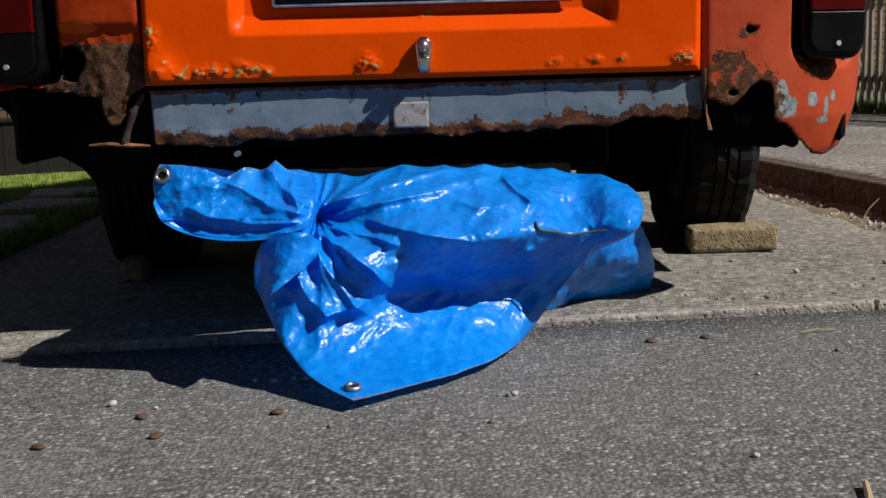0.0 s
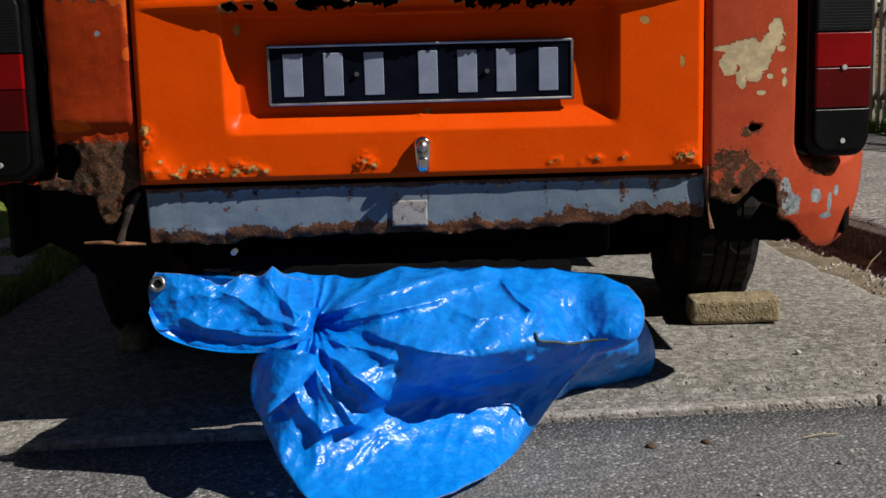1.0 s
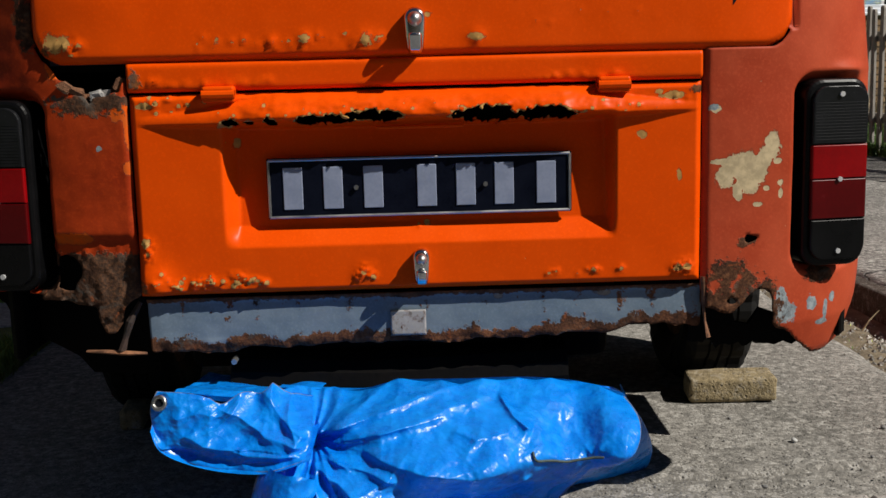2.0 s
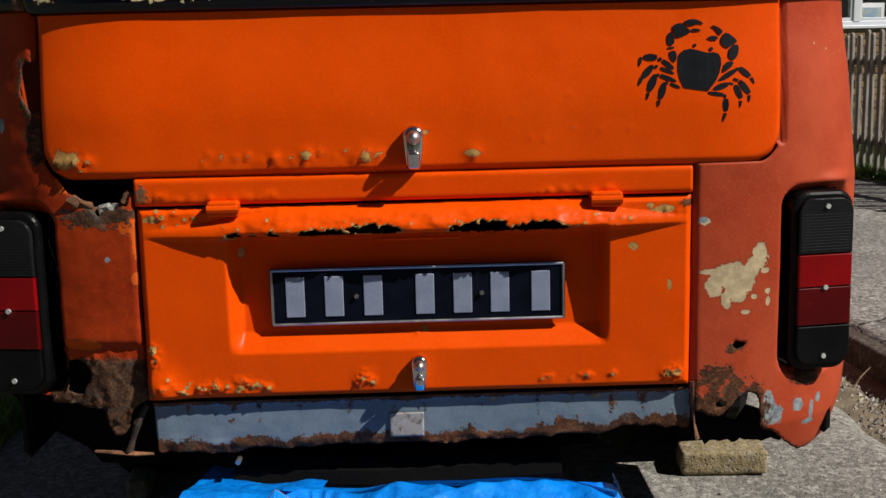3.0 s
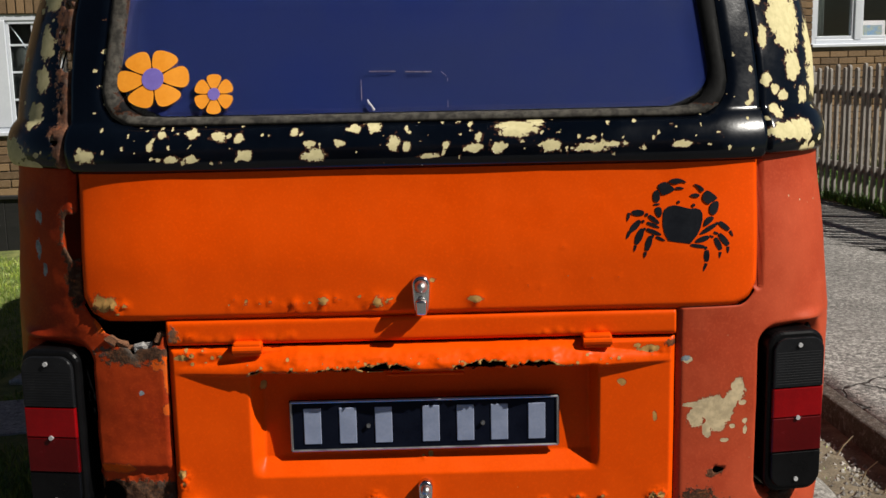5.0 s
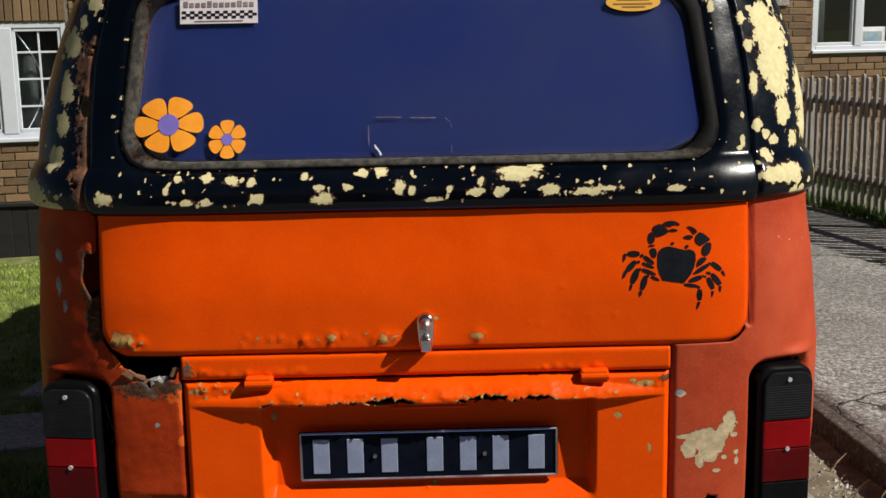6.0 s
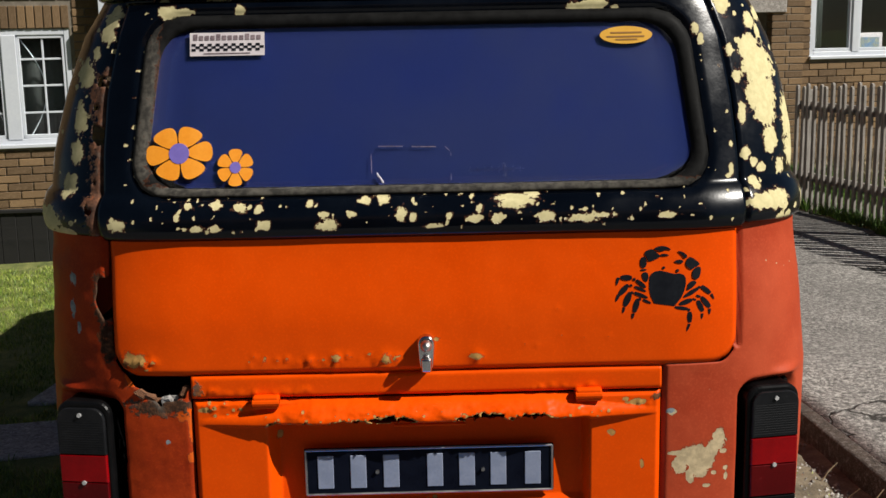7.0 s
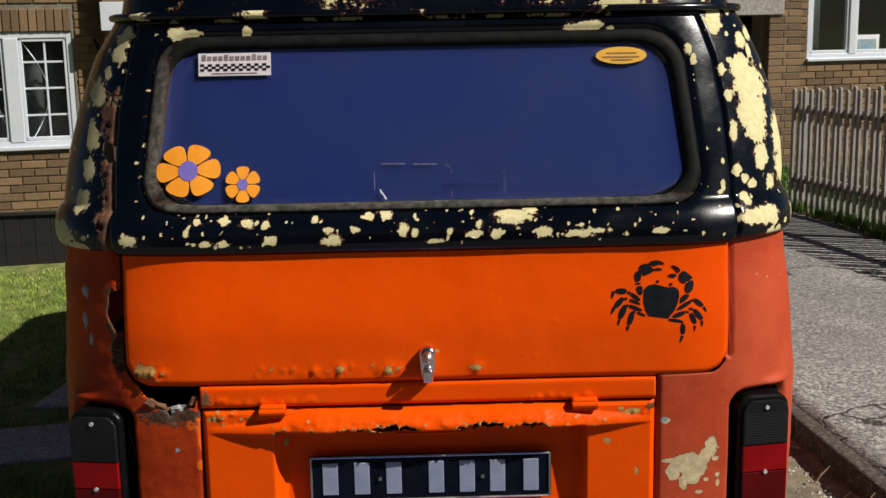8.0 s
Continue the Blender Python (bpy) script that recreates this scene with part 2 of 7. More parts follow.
def tarmac():
    n = Nodes("tarmac")
    stones = n.cells(150, jitter=1.0)
    tone = n.cells(150, out="Color")
    sep = n.node("SeparateColor")
    n.link(tone, sep.inputs[0])
    big, mid, rough_ = n.noise(1.2, 5), n.noise(16, 5, 0.65), n.noise(64, 4, 0.8)
    col = n.mix(n.span(sep.outputs[0], 0.1, 0.95), (0.078, 0.080, 0.082), (0.198, 0.199, 0.200))
    col = n.mix(n.span(sep.outputs[1], 0.89, 0.97), col, (0.44, 0.43, 0.42))
    col = n.mix(n.span(stones, 0.35, 0.8), col, (0.052, 0.052, 0.052))
    col = n.mix(n.math("MULTIPLY", n.span(rough_, 0.52, 0.63), 0.52), col, (0.31, 0.305, 0.30))
    col = n.mix(n.math("MULTIPLY", n.span(rough_, 0.46, 0.37), 0.68), col, (0.04, 0.039, 0.038))
    col = n.mix(n.math("MULTIPLY", n.span(big, 0.35, 0.7), 0.35), col, (0.21, 0.21, 0.208))
    col = n.mix(n.math("MULTIPLY", n.span(mid, 0.55, 0.75), 0.4), col, (0.075, 0.072, 0.068))
    h = n.math("ADD", n.math("SUBTRACT", 1.0, stones), n.math("MULTIPLY", mid, 0.5))
    return n.done(col, 0.9, n.bump(h, 0.55, 0.005))


def concrete(name, c1, c2, grit=0.5, cracks=False):
    n = Nodes(name)
    big, mid, fine = n.noise(1.7, 6, 0.65), n.noise(22, 5, 0.7), n.noise(160, 3, 0.7)
    pits, specks = n.cells(70), n.noise(48, 4, 0.85)
    col = n.mix(n.span(big, 0.3, 0.7), c1, c2)
    sep = n.node("SeparateColor")
    n.link(n.cells(85, out="Color"), sep.inputs[0])
    col = n.mix(n.math("MULTIPLY", n.span(sep.outputs[0], 0.55, 0.95), grit), col, tuple(0.45 * k for k in c1))
    col = n.mix(n.math("MULTIPLY", n.span(sep.outputs[1], 0.72, 0.95), grit), col, tuple(min(0.8, 1.7 * k) for k in c2))
    col = n.mix(n.math("MULTIPLY", n.span(mid, 0.45, 0.7), 0.5), col, tuple(0.55 * k for k in c1))
    col = n.mix(n.math("MULTIPLY", n.span(fine, 0.52, 0.75), grit), col, (0.46, 0.43, 0.38))
    col = n.mix(n.math("MULTIPLY", n.span(specks, 0.53, 0.60), grit), col, (0.50, 0.48, 0.44))
    col = n.mix(n.math("MULTIPLY", n.span(specks, 0.46, 0.36), 0.6), col, tuple(0.32 * k for k in c1))
    col = n.mix(n.math("MULTIPLY", n.span(pits, 0.22, 0.1), 0.6), col, (0.07, 0.065, 0.055))
    h = n.math("ADD", n.math("ADD", n.math("MULTIPLY", fine, 0.5), mid), n.math("MULTIPLY", n.span(pits, 0.0, 0.3), 0.5))
    if cracks:
        warp = n.node("VectorMath")
        warp.operation = "ADD"
        bend = n.node("TexNoise", Scale=2.2, Detail=5.0)
        n.link(n.coord, bend.inputs["Vector"])
        n.link(n.coord, warp.inputs[0])
        n.link(bend.outputs["Color"], warp.inputs[1])
        cell = n.node("TexVoronoi", Scale=0.55)
        cell.feature = "DISTANCE_TO_EDGE"
        n.link(warp.outputs[0], cell.inputs["Vector"])
        gap = n.span(cell.outputs["Distance"], 0.002, 0.009)
        patch = n.span(n.noise(0.8, 4, 0.6), 0.46, 0.52)
        col = n.mix(n.math("MULTIPLY", patch, 0.28), col, tuple(0.6 * k for k in c1))
        col = n.mix(gap, (0.03, 0.027, 0.023), col)
        h = n.math("ADD", h, n.math("MULTIPLY", gap, 1.5))
    return n.done(col, 0.92, n.bump(h, 0.8, 0.008))


M["tarmac"] = tarmac()
M["concrete"] = concrete("worn_concrete", (0.16, 0.15, 0.132), (0.26, 0.245, 0.22))
M["path"] = concrete("path_concrete", (0.155, 0.146, 0.136), (0.24, 0.227, 0.211), 0.9, True)
M["edging"] = concrete("edging_stone", (0.26, 0.235, 0.21), (0.36, 0.33, 0.30))
M["kerb"] = concrete("dirty_kerb", (0.034, 0.023, 0.017), (0.07, 0.047, 0.034), 0.2)
M["slab"] = concrete("garden_slab", (0.32, 0.30, 0.28), (0.45, 0.43, 0.40))
M["soil"] = plain("soil", (0.07, 0.055, 0.035), (0.22, 0.18, 0.12), 9, (0.9, 1.0), 130, 0.9, 0.01)
M["turf"] = plain("turf", (0.07, 0.10, 0.02), (0.24, 0.25, 0.07), 9, (0.9, 1.0), 150, 0.9, 0.02)
M["chock"] = concrete("chock_brick", (0.22, 0.165, 0.085), (0.34, 0.27, 0.15), 0.25)
M["wood"] = plain("weathered_wood", (0.17, 0.155, 0.135), (0.36, 0.335, 0.30), 6, (0.8, 0.95), 60, 0.5, 0.004, stretch=(8, 8, 1))
# dark wood, darkened again to hold the shade that lies on it
M["darkwood"] = plain("dark_shaded_wood", (0.004, 0.0039, 0.0037), (0.012, 0.011, 0.010), 5, (0.75, 0.9), 60, 0.4, 0.004, stretch=(1, 1, 8))
M["mortar"] = plain("mortar", (0.12, 0.10, 0.075), (0.22, 0.19, 0.15), 10, (0.9, 1.0), 150, 0.6, 0.004)


def brick_mat():
    n = Nodes("house_brick")
    info = n.node("ObjectInfo").outputs["Random"]
    isl = n.node("NewGeometry").outputs["Random Per Island"]
    pick = n.math("FRACT", n.math("ADD", info, isl))
    fine, mid = n.noise(130, 4, 0.7), n.noise(22, 4, 0.6)
    col = n.mix(n.span(pick, 0.0, 1.0), (0.105, 0.063, 0.03), (0.22, 0.137, 0.066))
    col = n.mix(n.math("MULTIPLY", n.span(mid, 0.45, 0.75), 0.5), col, (0.20, 0.13, 0.075))
    col = n.mix(n.math("MULTIPLY", n.span(fine, 0.5, 0.75), 0.35), col, (0.48, 0.36, 0.2))
    return n.done(col, 0.9, n.bump(n.math("ADD", fine, mid), 0.7, 0.006))


M["brick"] = brick_mat()


def tarp_mat():
    n = Nodes("blue_tarpaulin")
    weave = n.node("TexWave", Scale=260.0)
    n.link(n.coord, weave.inputs["Vector"])
    crease, mid, fine = n.noise(9, 5, 0.7), n.noise(42, 4, 0.65), n.noise(150, 2, 0.6)
    col = n.mix(n.span(mid, 0.3, 0.7), (0.001, 0.20, 0.80), (0.001, 0.28, 0.93))
    col = n.mix(n.math("MULTIPLY", n.span(fine, 0.58, 0.72), 0.3), col, (0.02, 0.34, 0.93))
    col = n.mix(n.math("MULTIPLY", n.span(crease, 0.55, 0.75), 0.3), col, (0.002, 0.14, 0.70))
    col = n.mix(n.span(n.attr("hem"), 0.4, 0.6), col, n.mix(n.span(fine, 0.4, 0.6), (0.10, 0.16, 0.34), (0.2, 0.23, 0.33)))
    small, tiny = n.cells(48), n.cells(120)
    h = n.math("ADD", n.math("MULTIPLY", small, 0.7), n.math("ADD", n.math("MULTIPLY", tiny, 0.25), n.math("MULTIPLY", mid, 0.5)))
    nrm = n.bump(h, 0.34, 0.008)
    nrm = n.bump(weave.outputs[0], 0.06, 0.001, nrm)
    m = n.done(col, n.span(mid, 0.3, 0.7, 0.24, 0.38), nrm, Specular_IOR_Level=0.5)
    thin = n.node("BsdfTranslucent")
    n.link(col, thin.inputs["Color"])
    n.link(nrm, thin.inputs["Normal"])
    both = n.node("MixShader", Fac=0.20)
    n.link(n.bsdf.outputs[0], both.inputs[1])
    n.link(thin.outputs[0], both.inputs[2])
    n.link(both.outputs[0], n.tree.nodes["Material Output"].inputs["Surface"])
    return m


M["tarp"] = tarp_mat()


def leaf_mat(name, c1, c2, rough=0.5):
    n = Nodes(name)
    isl = n.node("NewGeometry").outputs["Random Per Island"]
    col = n.mix(isl, c1, c2)
    col = n.mix(n.math("MULTIPLY", n.span(n.noise(5.5, 5, 0.7), 0.42, 0.62), 0.7), col, tuple(0.55 * k for k in c1))
    return n.done(col, rough)


M["grass"] = leaf_mat("grass_blades", (0.09, 0.19, 0.014), (0.42, 0.48, 0.08))
M["weed"] = leaf_mat("green_weeds", (0.035, 0.10, 0.008), (0.15, 0.27, 0.03))
M["straw"] = leaf_mat("dry_stalks", (0.30, 0.22, 0.12), (0.5, 0.42, 0.28), 0.8)
M["grit"] = leaf_mat("grit", (0.16, 0.145, 0.125), (0.5, 0.47, 0.42), 0.9)
M["litter"] = leaf_mat("brown_litter", (0.05, 0.025, 0.014), (0.10, 0.05, 0.028), 0.8)

# ---- the setting ----
def ground_grid(name, xs, ys, height, mat, kind="structure", label="", category="ground", thick=0.0):
    verts = [(x, y, height(x, y)) for y in ys for x in xs]
    w = len(xs)
    faces = [(j * w + i, j * w + i + 1, (j + 1) * w + i + 1, (j + 1) * w + i) for j in range(len(ys) - 1) for i in range(w - 1)]
    ob = put(name, mesh_of(name, verts, faces, mat, True))
    if thick:
        solid(ob, thick)
    return tagged(ob, label, category, "", kind)


def spread(a, b, n):
    return [a + (b - a) * i / n for i in range(n + 1)]


def land(x, y):
    far = max(0.0, max(abs(x), abs(y)) - 14.0)
    z = cross(max(-14.0, min(14.0, x))) + lawn_fall(x, y)
    # the ground lies lower under the drive, the road and the path, which are laid upon it
    return z - (0.14 if -1.2 < x < 1.3 and y < 10 or y < 0.05 or x >= 1.3 else 0.0) - 0.004 * min(far, 1)


wide = [-900, -200, -60, -25] + spread(-14, -1.22, 60) + [-1.19] + spread(-1.0, 1.28, 12) + spread(1.32, 14, 30) + [25, 60, 200, 900]
deep = [-900, -200, -60, -25, -14, -6, -2, -0.5, 0.0, 0.06] + spread(0.3, 14, 60) + [25, 60, 200, 900]
ground = ground_grid("ground", wide, deep, land, M["turf"], label="uneven lawn and earth round the house")

road = ground_grid("road", [-60, -14] + spread(-5, 5, 40) + [14, 60], [-9, -6] + spread(-4, 0.029, 26),
                   lambda x, y: cross(max(-14, min(14, x))) - 0.012 + 0.004 * fbm(x * 1.5, y * 1.5), M["tarmac"], label="grey tarmac road with worn aggregate", category="road", thick=0.05)
drive = ground_grid("driveway", spread(-1.2, 1.2, 60), spread(0.066, 0.50, 80) + spread(0.53, 9.0, 90),
                    lambda x, y: cross(x) + 0.006 * fbm(x * 1.2, y * 1.2) - 0.06 * smooth01(1.12, 1.25, x + 0.06 * fbm(y * 2, 3)) - 0.016 * math.exp(-((y - 0.20 - 0.02 * fbm(x * 3, 1)) / 0.010) ** 2) - 0.006 * math.exp(-((y - 0.135 - 0.015 * fbm(x * 4, 5)) / 0.008) ** 2), M["concrete"], label="worn concrete driveway under the van", category="driveway", thick=0.05)


def path_edge(y):
    """Where the path meets the verge."""
    return 3.19 - 0.182 * (y - 5.4)


def kerb_x(y):
    return 1.55 - 0.07 * y


def skewed(name, left, right, ys, nx, height, mat, label, category, thick=0.0):
    """A strip whose left and right edges are given for each y."""
    verts = []
    for y in ys:
        a, b = left(y), right(y)
        verts += [(a + (b - a) * i / nx, y, height(a + (b - a) * i / nx, y)) for i in range(nx + 1)]
    w = nx + 1
    faces = [(j * w + i, j * w + i + 1, (j + 1) * w + i + 1, (j + 1) * w + i) for j in range(len(ys) - 1) for i in range(nx)]
    ob = put(name, mesh_of(name, verts, faces, mat, True))
    if thick:
        solid(ob, thick)
    return tagged(ob, label, category, "", "structure")


path = skewed("pavement", lambda y: kerb_x(y) + 0.05, path_edge, spread(0.07, 9.5, 90), 24,
              lambda x, y: cross(x) + 0.04 + 0.005 * fbm(x, y), M["path"], "raised grey concrete path beside the drive", "pavement", 0.06)
verge = skewed("verge_soil", path_edge, lambda y: 6.5, spread(0.07, 9.5, 60), 30,
               lambda x, y: cross(x) + 0.035 + 0.03 * fbm(x * 2, y * 2), M["soil"], "earth of the grass verge by the fence", "verge", 0.05)
gutter_soil = skewed("gutter_soil", lambda y: 1.12, lambda y: kerb_x(y) + 0.01, spread(0.15, 9.0, 110), 14,
                     lambda x, y: cross(x) - 0.05 + 0.018 * fbm(x * 7, y * 5) - 0.012 * smooth01(1.2, 1.12, x), M["soil"], "gritty soil strip along the kerb", "soil", 0.03)


def stones_along(name, label, a, b, length, width, low, high, mat, piece, bevel=0.008):
    """Edging or kerb stones laid end to end, each one a piece of its own."""
    root = tagged(empty(name), label, "kerb", "", "structure")
    a, b = Vector(a), Vector(b)
    n = int((b - a).length / length)
    turn = math.atan2(b.y - a.y, b.x - a.x)
    meshes = []
    for k in range(3):
        bm = box(0.002, length - 0.003, -width / 2, width / 2, low, high, bevel, None, 2, 0.0012)
        me = bpy.data.meshes.new(piece)
        bm.to_mesh(me)
        bm.free()
        me.materials.append(mat)
        meshes.append(me)
    for k in range(n):
        p = a + (b - a).normalized() * (k * length)
        put(piece, meshes[k % 3], root, "", Matrix.Translation((p.x, p.y, cross(p.x) + 0.002 * math.sin(k * 5))) @ Matrix.Rotation(turn, 4, "Z") @ Matrix.Rotation(-0.0218 * math.cos(turn), 4, "Y"))
    return root


kerb = stones_along("kerb", "dirty dark kerb stones along the raised path", (kerb_x(0.1) + 0.02, 0.1, 0), (kerb_x(10.0) + 0.02, 10.0, 0), 0.9, 0.062, -0.16, 0.045, M["kerb"], "kerb_stone")
edging = stones_along("road_edging", "narrow pale concrete edging between road and drive", (-4.6, 0.048, 0), (4.4, 0.048, 0), 0.9, 0.028, -0.12, 0.002, M["edging"], "edging_stone", 0.006)

import collections

# ---- the van ----
CX = -0.012          # the van's middle
FLAT, BEND = 0.45, 0.30   # half the flat of the tail, and the depth of its rounded corners
POWER = 2.5
van = empty("camper_van")
tagged(van, "rusty old orange and black camper van on flat tyres", "van")


RIGHT_WIDTH = ((0.26, 0.77), (0.28, 0.79), (0.30, 0.81), (0.335, 0.822), (0.38, 0.834), (0.43, 0.839), (0.65, 0.846), (0.80, 0.846), (0.86, 0.840), (1.0, 0.828), (1.09, 0.816),
               (1.20, 0.810), (1.25, 0.817), (1.305, 0.818), (1.37, 0.810), (1.43, 0.800), (1.494, 0.782), (1.56, 0.754), (1.61, 0.724), (1.70, 0.64))
LEFT_WIDTH = ((0.26, 0.75), (0.34, 0.80), (0.45, 0.833), (0.767, 0.836), (0.835, 0.833), (0.966, 0.824), (1.08, 0.818), (1.21, 0.818), (1.275, 0.815), (1.336, 0.805), (1.40, 0.791),
              (1.46, 0.774), (1.523, 0.753), (1.573, 0.723), (1.61, 0.703), (1.70, 0.62))


def between(knots, z):
    """Straight lines from knot to knot."""
    for (a, p), (b, q) in zip(knots, knots[1:]):
        if z <= b:
            return p + (q - p) * max(0.0, (z - a) / (b - a))
    return knots[-1][1]


def half_width(z, side):
    """From the van's middle to its side: the shell has sagged a little to one side."""
    return between(RIGHT_WIDTH if side > 0 else LEFT_WIDTH, z)


def lean(z):
    return 0.018 * smooth01(0.93, 1.13, z) + 0.36 * max(0.0, z - 1.13) + 0.25 * max(0.0, 0.36 - z)


ARC = []
_p = None
for _i in range(201):
    _a = _i / 200 * math.pi / 2
    _q = (0.41 * math.sin(_a) ** (2 / POWER), BEND * (1 - math.cos(_a) ** (2 / POWER)))
    ARC.append((0.0 if _p is None else ARC[-1][0] + math.dist(_p, _q), _a))
    _p = _q
BOW = ARC[-1][0]


def tail(s, z, out=0.0):
    """A point of the van's skin: s runs from the middle of the tail round the corner and along the side."""
    side, a = (1 if s >= 0 else -1), abs(s)
    w = half_width(z, side)
    if a <= FLAT:
        x, y, nx, ny = a, 0.0, 0.0, -1.0
    elif a < FLAT + BOW:
        t = (a - FLAT) / BOW * 200
        lo = 0
        hi = 200
        d = (a - FLAT)
        while hi - lo > 1:
            m = (lo + hi) // 2
            if ARC[m][0] <= d:
                lo = m
            else:
                hi = m
        f = (d - ARC[lo][0]) / max(1e-9, ARC[hi][0] - ARC[lo][0])
        th = ARC[lo][1] + (ARC[hi][1] - ARC[lo][1]) * f
        x = FLAT + (w - FLAT) * math.sin(th) ** (2 / POWER)
        y = BEND * (1 - max(0.0, math.cos(th)) ** (2 / POWER))
        k = (d / BOW) ** 1.25
        nx, ny = math.sin(k * math.pi / 2), -math.cos(k * math.pi / 2)
    else:
        x, y, nx, ny = w, BEND + a - FLAT - BOW, 1.0, 0.0
    y += lean(z) * (1.0 if a < FLAT + BOW else max(0.0, 1 - (a - FLAT - BOW) * 0.8))
    return Vector((CX + side * (x + nx * out), y + ny * out, z))


def s_of(x, z=0.9):
    """The skin's s for an x on the tail at that height."""
    a = abs(x - CX)
    side = 1 if x >= CX else -1
    if a <= FLAT:
        return side * a
    w = half_width(z, side)
    th = math.asin(min(1.0, (a - FLAT) / (w - FLAT)) ** (POWER / 2))
    f = th / (math.pi / 2) * 200
    i = min(199, int(f))
    return side * (FLAT + ARC[i][0] + (ARC[i + 1][0] - ARC[i][0]) * (f - i))


def blobs(x, z, spots):
    """How far inside the nearest of the spots (x, z, half width, half height): 1 in its middle, 0 at its edge."""
    best = -1.0
    for cx, cz, rx, rz in spots:
        best = max(best, 1 - math.hypot((x - cx) / rx, (z - cz) / rz))
    return best


def sheet(name, mat, parent, s0, s1, z0, z1, ds, dz, keep=None, lift=None, wear=None, surface=tail, label="", thick=0.0015, warp=None, rim=None, smoothing=4):
    """A pressed steel panel on the van's skin. keep: where there is metal; lift: how far it stands proud; wear: chips, filler and rust."""
    nu, nv = max(1, round((s1 - s0) / ds)), max(1, round((z1 - z0) / dz))
    verts, tags, index, faces = [], [], {}, []
    grid = []
    for j in range(nv + 1):
        z = z0 + (z1 - z0) * j / nv
        row = []
        for i in range(nu + 1):
            s = s0 + (s1 - s0) * i / nu
            if warp:
                ss, zz = warp(s, z)
            else:
                ss, zz = s, z
            p = surface(ss, zz)
            if rim:
                e = rim(p.x)
                if abs(zz - e) < 0.62 * (z1 - z0) / nv:
                    zz = e
            row.append((ss, zz, p.x, p.z))
        grid.append(row)
    places = []
    for j in range(nv):
        for i in range(nu):
            c = [grid[j][i], grid[j][i + 1], grid[j + 1][i + 1], grid[j + 1][i]]
            if keep and not keep(sum(q[2] for q in c) / 4, sum(q[3] for q in c) / 4):
                continue
            f = []
            for jj, ii in ((j, i), (j, i + 1), (j + 1, i + 1), (j + 1, i)):
                if (jj, ii) not in index:
                    index[jj, ii] = len(places)
                    places.append([grid[jj][ii][0], grid[jj][ii][1], ii in (0, nu) and jj in (0, nv)])
                f.append(index[jj, ii])
            faces.append(f)
    if keep:
        # cut edges run smoothly, not in steps
        times = collections.Counter(tuple(sorted((f[k], f[(k + 1) % 4]))) for f in faces for k in range(4))
        near = collections.defaultdict(list)
        for (a, b), n in times.items():
            if n == 1:
                near[a].append(b)
                near[b].append(a)
        for _ in range(smoothing):
            moved = {}
            for v, others in near.items():
                if len(others) == 2 and not places[v][2]:
                    a, b = places[others[0]], places[others[1]]
                    moved[v] = (0.5 * places[v][0] + 0.25 * (a[0] + b[0]), 0.5 * places[v][1] + 0.25 * (a[1] + b[1]))
            for v, (s, z) in moved.items():
                places[v][0], places[v][1] = s, z
    for s, z, fixed in places:
        p = surface(s, z)
        verts.append(surface(s, z, lift(p.x, p.z)) if lift else p)
        tags.append(wear(p.x, p.z) if wear else (-1, -1, -1))
    me = mesh_of(name, verts, faces, mat, True)
    for k, key in enumerate(("chip", "grey", "rust")):
        me.attributes.new(key, "FLOAT", "POINT").data.foreach_set("value", [t[k] for t in tags])
    ob = put(name, me, parent, label)
    if thick:
        solid(ob, thick, -1.0)
    return ob


def ragged(x, z, scale=22.0, seed=0.0):
    return fbm(x * scale, z * scale, seed, 4)


# the tailgate: an orange lower skin, a black frame round the window
tailgate = empty("tailgate")
tailgate.parent = van
GATE_L, GATE_R = -0.657, 0.625


def gate_edge(z):
    return (between(((0.843, -0.657), (1.11, -0.655), (1.15, -0.660), (1.29, -0.664), (1.406, -0.660), (1.523, -0.639), (1.61, -0.616)), z),
            between(((0.843, 0.624), (1.12, 0.627), (1.26, 0.629), (1.38, 0.623), (1.50, 0.607), (1.56, 0.587), (1.61, 0.568)), z))


bumps = [(random.uniform(-0.38, -0.06), random.gauss(0.868, 0.006), random.uniform(0.002, 0.006)) for _ in range(44)]
bumps += [(-0.2, 0.872, 0.012), (-0.1, 0.868, 0.016), (0.085, 0.868, 0.013), (-0.255, 0.868, 0.011)]
bumps += [(random.uniform(-0.635, -0.56), random.gauss(0.868, 0.009), random.uniform(0.003, 0.009)) for _ in range(22)]
bumps += [(random.uniform(0.1, 0.42), random.gauss(0.9, 0.03), random.uniform(0.002, 0.004)) for _ in range(14)]


BINS = {}


def close_by(x, list_of):
    """The blisters of a list that lie within reach of x."""
    key = id(list_of)
    if key not in BINS:
        bins = collections.defaultdict(list)
        for one in list_of:
            for k in range(int((one[0] - 0.04) // 0.02), int((one[0] + 0.04) // 0.02) + 1):
                bins[k].append(one)
        BINS[key] = bins
    return BINS[key].get(int(x // 0.02), ())


def blister(x, z, list_of):
    h = 0.0
    for cx, cz, r in close_by(x, list_of):
        d = ((x - cx) ** 2 + (z - cz) ** 2) / (r * r)
        if d < 4:
            h += 0.34 * r * math.exp(-d) * (1 + 1.3 * fbm(x * 190, z * 190, 3, 2))
    return h


def popped(x, z, list_of, rim=0.55):
    best = -1.0
    for cx, cz, r in close_by(x, list_of):
        best = max(best, rim * (1 - math.hypot(x - cx, z - cz) / (0.7 * r)) - 0.14 + 0.25 * math.sin(cx * 997))
    return best


GATE_RAD = 0.060


